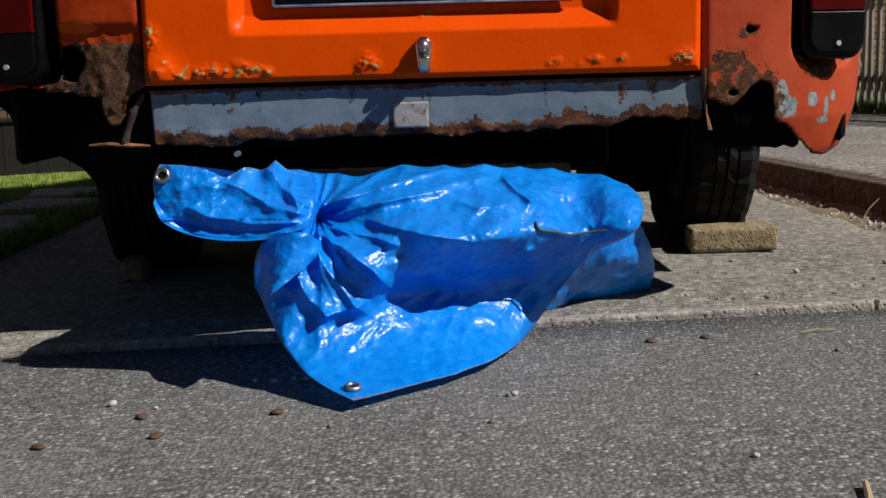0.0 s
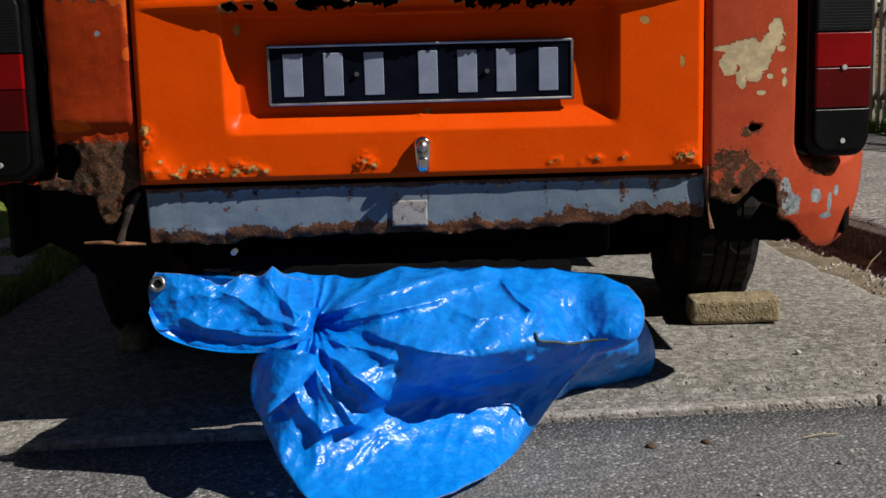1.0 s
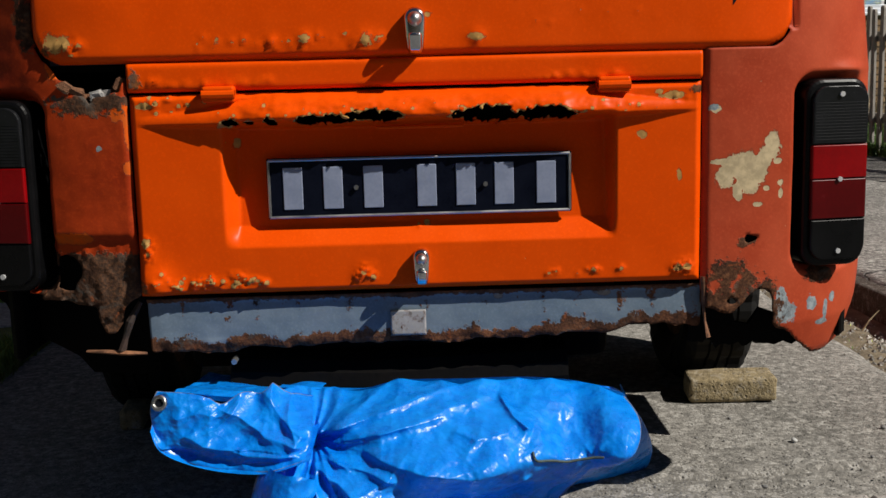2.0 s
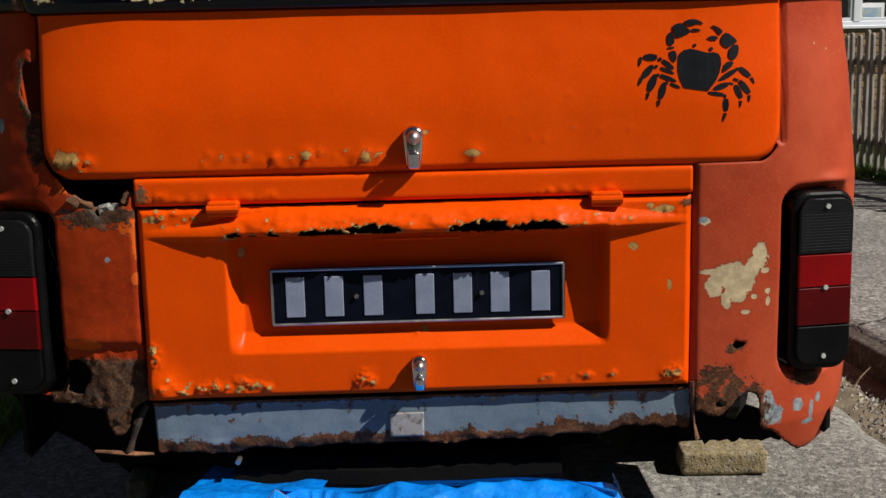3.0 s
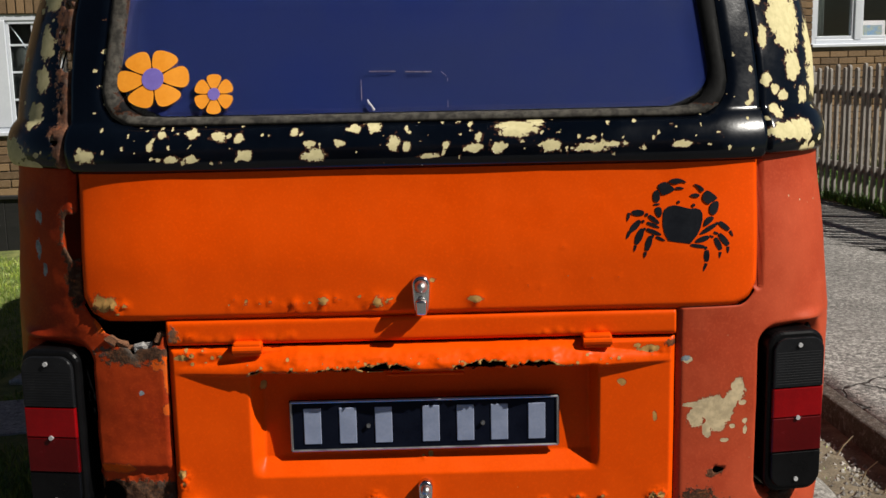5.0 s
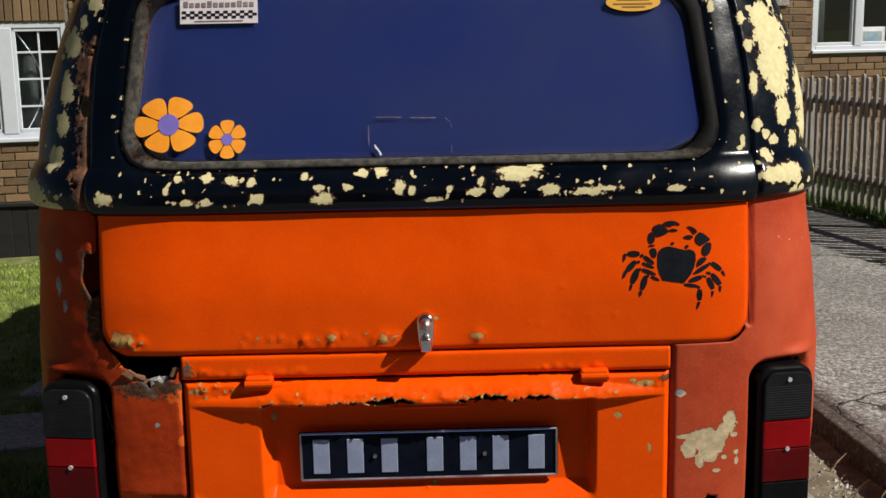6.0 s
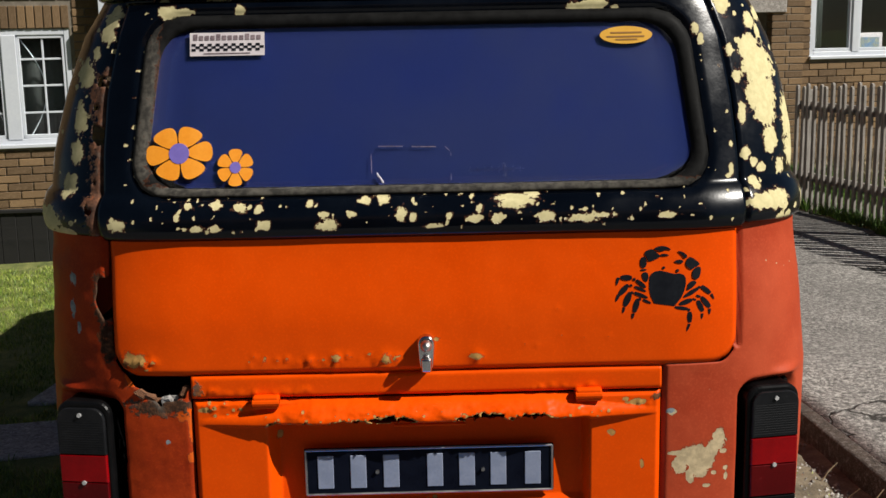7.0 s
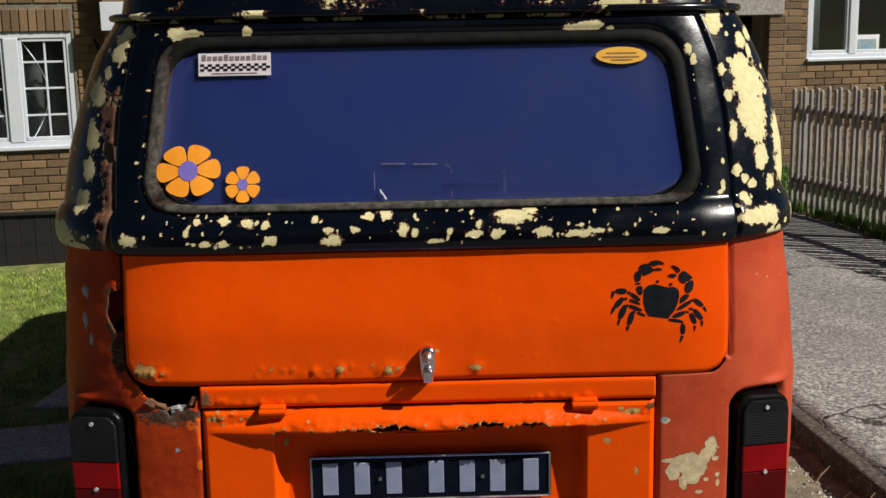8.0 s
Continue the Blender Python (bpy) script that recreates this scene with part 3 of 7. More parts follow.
def gate_inset(x, z):
    """How far inside the tailgate's lower outline, with its rounded corners."""
    l, r = gate_edge(z)
    d = min(x - l, r - x, z - 0.839)
    for cx, sx in ((l + GATE_RAD, -1), (r - GATE_RAD, 1)):
        if (x - cx) * sx > 0 and z < 0.839 + GATE_RAD:
            d = GATE_RAD - math.hypot(x - cx, z - 0.839 - GATE_RAD)
    return d


def gate_keep(x, z):
    return gate_inset(x, z) > -0.001


def gate_warp(s, z):
    l, r = gate_edge(z)
    f = (s - GATE_L) / (GATE_R - GATE_L)
    return s_of(l + (r - l) * f, z), z


def gate_lift(x, z):
    roll = -0.010 * (1 - smooth01(0.0, 0.012, gate_inset(x, z)))
    return 0.004 + roll + blister(x, z, bumps) + 0.0015 * fbm(x * 4, z * 4, 2)


def gate_wear(x, z):
    chip = max(popped(x, z, bumps), blobs(x, z, ((-0.612, 0.872, 0.035, 0.022), (0.005, 0.907, 0.012, 0.006), (0.085, 0.87, 0.02, 0.008))) - 0.15)
    rust = blobs(x, z, ((-0.63, 0.862, 0.03, 0.02),)) - 0.55
    return chip - 0.15, -1, rust


sheet("lower_skin", M["orange"], tailgate, GATE_L, GATE_R, 0.839, 1.121, 0.005, 0.005, gate_keep, gate_lift, gate_wear, warp=gate_warp, label="bright orange tailgate skin with blistered lower edge")


def window_gap(x, z, grow=0.0):
    """Inside the window's rounded opening? Below zero inside."""
    f = (z - 1.201) / (1.546 - 1.201)
    l, r = -0.609 + 0.033 * f - grow, 0.573 - 0.034 * f + grow
    b, t = 1.201 - grow, 1.5585 + grow
    rad = 0.075
    cx, cz = (l + r) / 2, (b + t) / 2
    dx, dz = abs(x - cx) - ((r - l) / 2 - rad), abs(z - cz) - ((t - b) / 2 - rad)
    return math.hypot(max(dx, 0), max(dz, 0)) + min(max(dx, dz), 0) - rad


def belt(z):
    return 0.018 * math.sin(math.pi * min(1.0, max(0.0, (z - 1.119) / 0.088))) ** 0.55


def frame_lift(x, z):
    return 0.0065 + belt(z) - 0.008 * (1 - smooth01(0.0, 0.018, window_gap(x, z)))


band_spots = ((-0.622, 1.150, 0.022, 0.016), (-0.485, 1.187, 0.011, 0.009), (-0.43, 1.186, 0.018, 0.011), (-0.382, 1.181, 0.019, 0.012), (-0.345, 1.178, 0.012, 0.011),
              (-0.335, 1.148, 0.020, 0.012), (-0.242, 1.186, 0.010, 0.008), (-0.207, 1.145, 0.028, 0.014), (-0.215, 1.166, 0.016, 0.007), (-0.468, 1.142, 0.015, 0.009),
              (-0.435, 1.141, 0.021, 0.009), (-0.16, 1.166, 0.011, 0.008), (-0.132, 1.191, 0.018, 0.010), (-0.098, 1.192, 0.019, 0.012), (-0.06, 1.165, 0.015, 0.020))
band_spots2 = ((-0.038, 1.157, 0.010, 0.012), (0.005, 1.140, 0.03, 0.006), (0.035, 1.158, 0.009, 0.010), (0.085, 1.152, 0.021, 0.011), (0.128, 1.152, 0.018, 0.013),
               (0.165, 1.184, 0.05, 0.018), (0.205, 1.196, 0.02, 0.010), (0.23, 1.153, 0.022, 0.015), (0.30, 1.150, 0.045, 0.011), (0.345, 1.154, 0.03, 0.007),
               (0.47, 1.151, 0.026, 0.008), (-0.505, 1.165, 0.008, 0.010), (0.095, 1.173, 0.009, 0.012), (0.40, 1.146, 0.008, 0.006))
frame_spots = ((0.555, 1.518, 0.009, 0.014), (0.565, 1.496, 0.007, 0.013), (0.601, 1.441, 0.004, 0.006), (0.611, 1.347, 0.003, 0.009), (0.616, 1.283, 0.006, 0.010), (0.613, 1.233, 0.006, 0.014), (0.605, 1.22, 0.006, 0.006),
               (0.33, 1.569, 0.042, 0.012), (0.305, 1.566, 0.016, 0.009), (0.36, 1.572, 0.016, 0.012), (0.391, 1.564, 0.009, 0.006), (-0.53, 1.566, 0.022, 0.016), (-0.503, 1.569, 0.024, 0.009), (-0.541, 1.572, 0.013, 0.012), (-0.386, 1.569, 0.011, 0.014))
specks = [(random.uniform(-0.64, 0.6), random.uniform(1.135, 1.205), random.uniform(0.0015, 0.005)) for _ in range(150)]
specks += [(random.uniform(-0.63, -0.59) + 0.05 * k, 1.22 + 0.35 * k, random.uniform(0.002, 0.005)) for k in [random.random() for _ in range(38)]]
specks += [(random.uniform(0.56, 0.60) - 0.045 * k, 1.22 + 0.35 * k, random.uniform(0.001, 0.004)) for k in [random.random() for _ in range(20)]]


def frame_wear(x, z):
    best = max(blobs(x, z, band_spots) - 0.14, blobs(x, z, band_spots2) - 0.14, blobs(x, z, frame_spots)) if z < 1.21 or z > 1.55 or x > 0.5 else -1.0
    for cx, cz, r in specks:
        if abs(x - cx) < 0.02 and abs(z - cz) < 0.02:
            best = max(best, 1 - math.hypot(x - cx, z - cz) / r)
    return best - 0.12, -1, -1


window_frame = sheet("window_frame", M["navy"], tailgate, GATE_L, GATE_R, 1.1165, 1.590, 0.0055, 0.0055, lambda x, z: window_gap(x, z) > 0, frame_lift, frame_wear, warp=gate_warp,
                     label="black painted window surround flaked to cream")


def round_window(grow, n=96):
    """The window's outline, grown by that much, as (x, z)."""
    pts = []
    cx, cz = -0.018, 1.38
    for i in range(n):
        a = 2 * math.pi * i / n
        lo, hi = 0.0, 1.0
        for _ in range(26):
            m = (lo + hi) / 2
            if window_gap(cx + m * math.cos(a), cz + m * math.sin(a), grow) < 0:
                lo = m
            else:
                hi = m
        pts.append((cx + lo * math.cos(a), cz + lo * math.sin(a)))
    return pts


def rear_y(x, z, out=0.0):
    return tail(s_of(x, z), z, out)


# the rubber seal: a rounded band between the frame and the pane
bm = bmesh.new()
rings = []
for f, out in ((-0.12, 0.000), (0.0, 0.006), (0.3, 0.009), (0.65, 0.007), (0.95, 0.002), (1.0, -0.006)):
    rings.append([bm.verts.new(rear_y(-0.018 + (x + 0.018) * (1 - 0.052 * f), 1.38 + (z - 1.38) * (1 - (0.085 if z < 1.38 else 0.138) * f), out)) for x, z in round_window(0.0, 160)])
for a, b in zip(rings, rings[1:]):
    for i in range(160):
        bm.faces.new((a[i], a[(i + 1) % 160], b[(i + 1) % 160], b[i]))
bmesh.ops.recalc_face_normals(bm, faces=bm.faces[:])
seal = part("window_seal", bm, M["seal"], window_frame, "perished black rubber window seal, dirt below, painted highlight at left", smooth=True)
# dirt greys the bottom; the pale left edge is a painted highlight
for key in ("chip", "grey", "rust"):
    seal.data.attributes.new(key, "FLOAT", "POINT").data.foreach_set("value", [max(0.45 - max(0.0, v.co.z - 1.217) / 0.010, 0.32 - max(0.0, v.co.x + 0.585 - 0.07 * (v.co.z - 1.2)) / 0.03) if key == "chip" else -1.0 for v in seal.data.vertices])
# the pane, slightly bowed
bm = bmesh.new()
ring = round_window(-0.006, 96)
cx, cz = -0.018, 1.38
layers = []
for k in range(1, 9):
    f = k / 8
    layers.append([bm.verts.new(rear_y(cx + (x - cx) * f, cz + (z - cz) * f, -0.002 + 0.003 * (1 - f * f))) for x, z in ring])
mid = bm.verts.new(rear_y(cx, cz, 0.001))
for i in range(96):
    bm.faces.new((mid, layers[0][(i + 1) % 96], layers[0][i]))
for a, b in zip(layers, layers[1:]):
    for i in range(96):
        bm.faces.new((a[i], a[(i + 1) % 96], b[(i + 1) % 96], b[i]))
bmesh.ops.recalc_face_normals(bm, faces=bm.faces[:])
pane = part("window_pane", bm, M["glass"], window_frame, "blue-tinted rear window reflecting the sky", smooth=True)
solid(pane, 0.003, -1.0)
pane.visible_shadow = False


def latch(x, z, size, parent):
    """A chrome push-button latch: back plate, key barrel and thumb tongue."""
    m = Matrix.Translation((x, tail(s_of(x), z).y - 0.004, z)) @ Matrix.Diagonal((size, 1.45 * size, size, 1))
    outline = [(0.0165 * math.cos(radians(t)), 0.019 + 0.0165 * math.sin(radians(t))) for t in range(0, 181, 20)] + [(-0.0150, -0.010), (-0.0125, -0.030), (-0.008, -0.036), (0.008, -0.036), (0.0125, -0.030), (0.0150, -0.010)]
    body = bmesh.new()
    loops = []
    for y, sh in ((0.004, 1.0), (-0.008, 1.0), (-0.011, 0.93), (-0.012, 0.82)):
        loops.append([body.verts.new((px * sh, y, pz * sh)) for px, pz in outline])
    for p, q in zip(loops, loops[1:]):
        for k in range(len(p)):
            body.faces.new((p[k], p[(k + 1) % len(p)], q[(k + 1) % len(p)], q[k]))
    body.faces.new(loops[-1])
    bmesh.ops.recalc_face_normals(body, faces=body.faces[:])
    ob = part("latch", body, M["chrome"], parent, "pitted chrome push-button latch", m, True)
    barrel = bmesh.new()
    bmesh.ops.create_uvsphere(barrel, u_segments=16, v_segments=10, radius=0.0115, matrix=Matrix.Translation((0, -0.015, 0.017)))
    part("key_barrel", barrel, M["steel"], ob, smooth=True)
    tongue = bmesh.new()
    box(-0.0105, 0.0105, -0.024, -0.008, -0.034, -0.004, 0.005, tongue, 3)
    for v in tongue.verts:
        v.co.y -= 0.006 * (v.co.z + 0.034) / 0.03
    part("thumb_tongue", tongue, M["chrome"], ob, smooth=True)
    return ob


latch(-0.017, 0.882, 1.05, tailgate)


# stickers on the pane and the crab on the orange skin
def flat_shape(outline, out, parent, name, mat, label="", lift=0.0008):
    """A thin cut-out shape lying on the tail, from its outline in (x, z)."""
    bm = bmesh.new()
    front = [bm.verts.new(rear_y(x, z, out + lift)) for x, z in outline]
    back = [bm.verts.new(rear_y(x, z, out)) for x, z in outline]
    bm.faces.new(front)
    n = len(outline)
    for i in range(n):
        bm.faces.new((front[i], back[i], back[(i + 1) % n], front[(i + 1) % n]))
    bmesh.ops.triangulate(bm, faces=[f for f in bm.faces if len(f.verts) > 4])
    bmesh.ops.recalc_face_normals(bm, faces=bm.faces[:])
    return part(name, bm, mat, parent, label)


def oval(cx, cz, rx, rz, turn=0.0, n=20, egg=0.0, wob=0.0):
    pts = []
    for i in range(n):
        a = 2 * math.pi * i / n
        k = 1 + egg * math.cos(a) + wob * math.sin(5 * a + cx * 50)
        x, z = rx * k * math.cos(a), rz * k * math.sin(a)
        pts.append((cx + x * math.cos(turn) - z * math.sin(turn), cz + x * math.sin(turn) + z * math.cos(turn)))
    return pts


def flower(cx, cz, r, turn, parent, squash):
    root = flat_shape(oval(cx, cz, 0.3 * r, 0.3 * r), 0.0022, parent, "flower_sticker", M["violet"], "orange flower sticker with a violet middle", 0.002)
    for k in range(6):
        a = turn + k * math.pi / 3
        pts = []
        for i in range(24):
            b = 2 * math.pi * i / 24
            c, d = math.cos(b), math.sin(b)
            u = r * (0.61 + 0.39 * math.copysign(abs(c) ** 0.75, c))
            v = math.copysign(abs(d) ** 0.9, d) * (0.07 * r + 0.40 * u)
            pts.append((cx + u * math.cos(a) - v * math.sin(a), cz + squash * (u * math.sin(a) + v * math.cos(a))))
        flat_shape(pts, 0.0022, root, "petal", M["petal"], "", 0.001)
    return root


flower(-0.508, 1.2870, 0.0675, 0.08, pane, 0.80)
flower(-0.3945, 1.2575, 0.0375, 0.52, pane, 0.97)
st = flat_shape([(-0.4885, 1.4795), (-0.3355, 1.4795), (-0.3365, 1.5265), (-0.4895, 1.5265)], 0.0014, pane, "label_sticker", M["label"], "pale sticker with faded print over a chequered strip")
for k in range(12):
    x = -0.482 + 0.0118 * k
    flat_shape([(x, 1.5115), (x + 0.0085, 1.5115), (x + 0.0085, 1.5205 + 0.003 * (k in (0, 4, 9))), (x, 1.5205 + 0.003 * (k in (0, 4, 9)))], 0.0024, st, "print_bar", M["faintprint"])
for row in range(3):
    for k in range(9):
        x = -0.485 + 0.0164 * k + 0.0082 * (row % 2)
        flat_shape([(x, 1.4895 + 0.005 * row), (x + 0.0082, 1.4895 + 0.005 * row), (x + 0.0082, 1.4945 + 0.005 * row), (x, 1.4945 + 0.005 * row)], 0.0024, st, "check", M["decal"])
flat_shape([(-0.460, 1.4835), (-0.365, 1.4835), (-0.365, 1.4855), (-0.460, 1.4855)], 0.0024, st, "print_bar", M["faintprint"])
ov = flat_shape(oval(0.411, 1.5065, 0.0545, 0.0180, 0.0, 32), 0.0014, pane, "oval_sticker", M["ochre"], "oval ochre sticker with small print")
for x0, x1, z in ((0.379, 0.444, 1.5115), (0.371, 0.449, 1.5035), (0.389, 0.434, 1.4975)):
    flat_shape([(x0, z - 0.0015), (x1, z - 0.0015), (x1, z + 0.0015), (x0, z + 0.0015)], 0.0024, ov, "print_bar", M["oldprint"])
# the outline left by an old sticker
for pts in (((-0.119, 1.225), (-0.1205, 1.286), (-0.113, 1.293)), ((-0.105, 1.2925), (0.030, 1.290), (0.040, 1.282)), ((0.042, 1.278), (0.0415, 1.224))):
    for (xa, za), (xb, zb) in zip(pts, pts[1:]):
        for k in range(8):
            f, g = k / 8, (k + 0.95) / 8
            if fbm(40 * (xa + (xb - xa) * f), 40 * (za + (zb - za) * f), 3, 2) > -0.22:
                part("sticker_residue", tube([rear_y(xa + (xb - xa) * t, za + (zb - za) * t + 0.0012 * fbm(90 * (xa + xb * t), 5 * za, 1, 2), 0.0006) for t in (f, 0.5 * (f + g), g)], 0.0011 if za > 1.285 and zb > 1.285 else 0.0006, 5), M["faintprint"], pane)

part("sticker_residue", tube([rear_y(x, z, 0.0008) for x, z in ((-0.1085, 1.2415), (-0.106, 1.235), (-0.101, 1.230), (-0.0965, 1.2215))], [0.0012, 0.0022, 0.0016, 0.0024], 6), M["label"], pane, "curl of white sticker backing")
CRAB_X, CRAB_Z, CRAB = 0.4692, 1.0040, 0.000329   # middle of the crab, and its drawing unit


def crab_at(u, v):
    return CRAB_X + (u - 330) * CRAB, CRAB_Z - (v - 315) * CRAB


def crab_piece(name, *outline):
    """A piece of the stencil, its corners rounded once."""
    pts = []
    for k, (u, v) in enumerate(outline):
        (a, b), (c, d) = outline[k - 1], outline[(k + 1) % len(outline)]
        pts += [(0.75 * u + 0.25 * a, 0.75 * v + 0.25 * b), (0.75 * u + 0.25 * c, 0.75 * v + 0.25 * d)]
    return flat_shape([crab_at(*p) for p in pts], 0.0045, crab, name, M["decal"])


def crab_limb(u0, v0, u1, v1, w0, wm, w1):
    """A limb of the stencil from one end to the other, with its widths at the ends and between."""
    dx, dy = u1 - u0, v1 - v0
    n = math.hypot(dx, dy)
    nx, ny = -dy / n, dx / n
    one, two = [], []
    for f, w in ((0.0, w0), (0.25, 0.3 * w0 + 0.7 * wm), (0.55, wm), (0.8, 0.45 * w1 + 0.55 * wm), (1.0, w1)):
        one.append((u0 + dx * f + nx * w, v0 + dy * f + ny * w))
        two.append((u0 + dx * f - nx * w, v0 + dy * f - ny * w))
    return crab_piece("leg_piece", *(one + two[::-1]))


crab = flat_shape([crab_at(u, v) for u, v in ((236, 250), (245, 235), (265, 221), (300, 215), (330, 222), (365, 232), (390, 238), (420, 235), (445, 245), (457, 265), (458, 300), (447, 345), (428, 385), (387, 435), (320, 425), (262, 415), (240, 370), (231, 325), (232, 280))],
                  0.0045, tailgate, "crab_decal", M["decal"], "black stencilled crab on the orange skin")
crab_piece("claw_piece", (190, 225), (222, 222), (230, 255), (218, 285), (198, 275), (186, 245))
crab_piece("claw_piece", (180, 204), (215, 202), (216, 212), (181, 214))
crab_piece("claw_piece", (182, 135), (205, 125), (220, 160), (212, 195), (182, 195), (176, 165))
crab_piece("claw_piece", (200, 100), (245, 80), (265, 92), (304, 124), (295, 136), (232, 162), (220, 140))
crab_piece("claw_piece", (258, 80), (300, 63), (342, 68), (374, 93), (340, 86), (316, 96), (298, 98))
crab_piece("claw_piece", (303, 114), (335, 112), (360, 124), (330, 128), (306, 127))
crab_piece("claw_piece", (476, 294), (502, 282), (528, 290), (506, 320), (463, 344), (465, 322))
crab_piece("claw_piece", (498, 230), (515, 204), (546, 197), (554, 215), (546, 257), (526, 279), (498, 266))
crab_piece("claw_piece", (456, 182), (468, 146), (490, 134), (542, 174), (544, 188), (515, 200), (496, 216), (474, 206))
crab_piece("claw_piece", (403, 96), (442, 104), (473, 132), (454, 149), (432, 118))
crab_piece("claw_piece", (383, 162), (412, 150), (444, 156), (440, 174), (410, 174))
for limb in ((442, 382, 535, 330, 4, 14, 9), (554, 318, 612, 365, 9, 15, 9), (617, 370, 635, 402, 8, 6, 1), (415, 425, 494, 400, 6, 16, 10), (553, 384, 608, 452, 9, 17, 10), (606, 460, 605, 497, 9, 7, 1)):
    crab_limb(*limb)
for limb in ((530, 406, 563, 476, 9, 17, 11), (560, 488, 555, 525, 9, 7, 1), (388, 442, 468, 456, 6, 11, 9), (481, 474, 481, 542, 11, 17, 10), (480, 550, 463, 598, 10, 8, 1), (522, 374, 548, 384, 5, 7, 5)):
    crab_limb(*limb)
for limb in ((210, 316, 152, 270, 6, 13, 8), (126, 255, 55, 252, 11, 18, 9), (42, 252, 30, 300, 9, 8, 1), (212, 340, 142, 309, 4, 10, 7), (103, 296, 44, 360, 9, 19, 7), (44, 356, 24, 400, 10, 9, 1)):
    crab_limb(*limb)
for limb in ((222, 380, 140, 347, 4, 12, 9), (116, 342, 78, 430, 10, 21, 10), (75, 436, 68, 472, 9, 8, 1), (243, 414, 192, 391, 3, 9, 6), (162, 384, 138, 468, 9, 19, 10), (132, 475, 128, 508, 9, 8, 1)):
    crab_limb(*limb)
for u, v, r in ((322, 198, 8), (407, 218, 9), (140, 265, 9), (120, 302, 8), (127, 346, 8), (172, 388, 9), (541, 325, 8), (503, 396, 6), (515, 400, 6), (475, 462, 9)):
    crab_piece("joint_dot", (u - r, v - r), (u + r, v - r), (u + r, v + r), (u - r, v + r))

# the engine lid: a stiffening ridge above a recess for the number plate
lid = empty("engine_lid")
lid.parent = van
LL, LR, LB, LT = -0.4965, 0.464, 0.4455, 0.7865
pimples = [(random.uniform(-0.475, -0.28), random.gauss(0.468, 0.006), random.uniform(0.0025, 0.007)) for _ in range(60)]
pimples += [(-0.483, 0.536, 0.012), (-0.481, 0.518, 0.013), (-0.115, 0.476, 0.014), (-0.128, 0.468, 0.008), (-0.10, 0.470, 0.007), (0.325, 0.470, 0.008), (0.425, 0.468, 0.012), (0.44, 0.470, 0.014), (-0.02, 0.556, 0.008), (-0.005, 0.558, 0.007)]
pimples += [(random.uniform(0.2, 0.3), random.gauss(0.466, 0.004), random.uniform(0.004, 0.007)) for _ in range(7)]
pimples += [(random.uniform(-0.46, 0.44), random.gauss(0.757, 0.007), random.uniform(0.002, 0.006)) for _ in range(46)]
pimples += [(random.uniform(-0.48, -0.36), random.gauss(0.776, 0.006), random.uniform(0.005, 0.009)) for _ in range(9)]


def ridge(x):
    d = max(0.0, 0.474 - abs(x - CX)) / 0.235
    return 0.034 * min(d, 1.0) * (1.0 if d >= 1 else 1 - 0.10 * math.sin(math.pi * d))


def lid_lift(x, z):
    edge = min(x - LL, LR - x, z - LB, LT - z)
    o = 0.003 - 0.010 * (1 - smooth01(0.0, 0.009, edge))
    p = ridge(x)
    f = p / 0.034
    crest = 0.7405 + 0.0035 * (x - CX)
    if z > crest:
        o += p * max(0.0, 1 - ((z - crest) / (0.009 + 0.034 * f)) ** 2) ** 0.75
    else:
        o += p * smooth01(crest - 0.005 - 0.013 * f, crest - 0.0015, z)
    if 0.5255 < z < 0.76:
        deep = 0.027 * min(1.0, (z - 0.5255) / 0.034) + 0.016 * max(0.0, (z - 0.5595) / 0.17)
        wall = min(1.0, max(0.0, (x + 0.347) / 0.022)) * min(1.0, max(0.0, (0.3175 - x) / 0.013))
        o -= deep * wall * smooth01(0.745, 0.722, z)
    crumple = 0.0035 * fbm(x * 26, z * 50, 3) * smooth01(0.725, 0.745, z) * smooth01(0.40, 0.25, abs(x))
    corner = 0.012 * math.exp(-((x + 0.47) / 0.03) ** 2 - ((z - 0.465) / 0.03) ** 2)
    return o + blister(x, z, pimples) + crumple + corner + 0.001 * fbm(x * 5, z * 5, 8)


RUST_HOLES = ((-0.342, -0.316, 0.729, 0.744), (-0.304, -0.288, 0.731, 0.743), (-0.270, -0.248, 0.729, 0.745), (-0.225, -0.130, 0.7300, 0.7475), (-0.14, -0.040, 0.7335, 0.7520), (0.040, 0.150, 0.7265, 0.7535), (0.14, 0.252, 0.7280, 0.7510))


def lid_hole(x, z):
    """How far inside one of the rust holes along the ridge: above zero there is none of the metal left."""
    best = -1.0
    for a, b, low, high in RUST_HOLES:
        if a - 0.03 < x < b + 0.03:
            c, w, h = (low + high) / 2, (b - a) / 2, (high - low) / 2
            rag = ragged(x, z, 42, 4)
            e = 1 - max(abs((x - (a + b) / 2) / w) ** 3, 0.0) - abs((z - c - 0.35 * h * ragged(x, 0.2, 30, 7)) / h) ** 1.4
            best = max(best, e + 0.75 * rag + 0.8 * ragged(x, z, 130, 6))
    return best


def lid_keep(x, z):
    return lid_hole(x, z) < -0.02


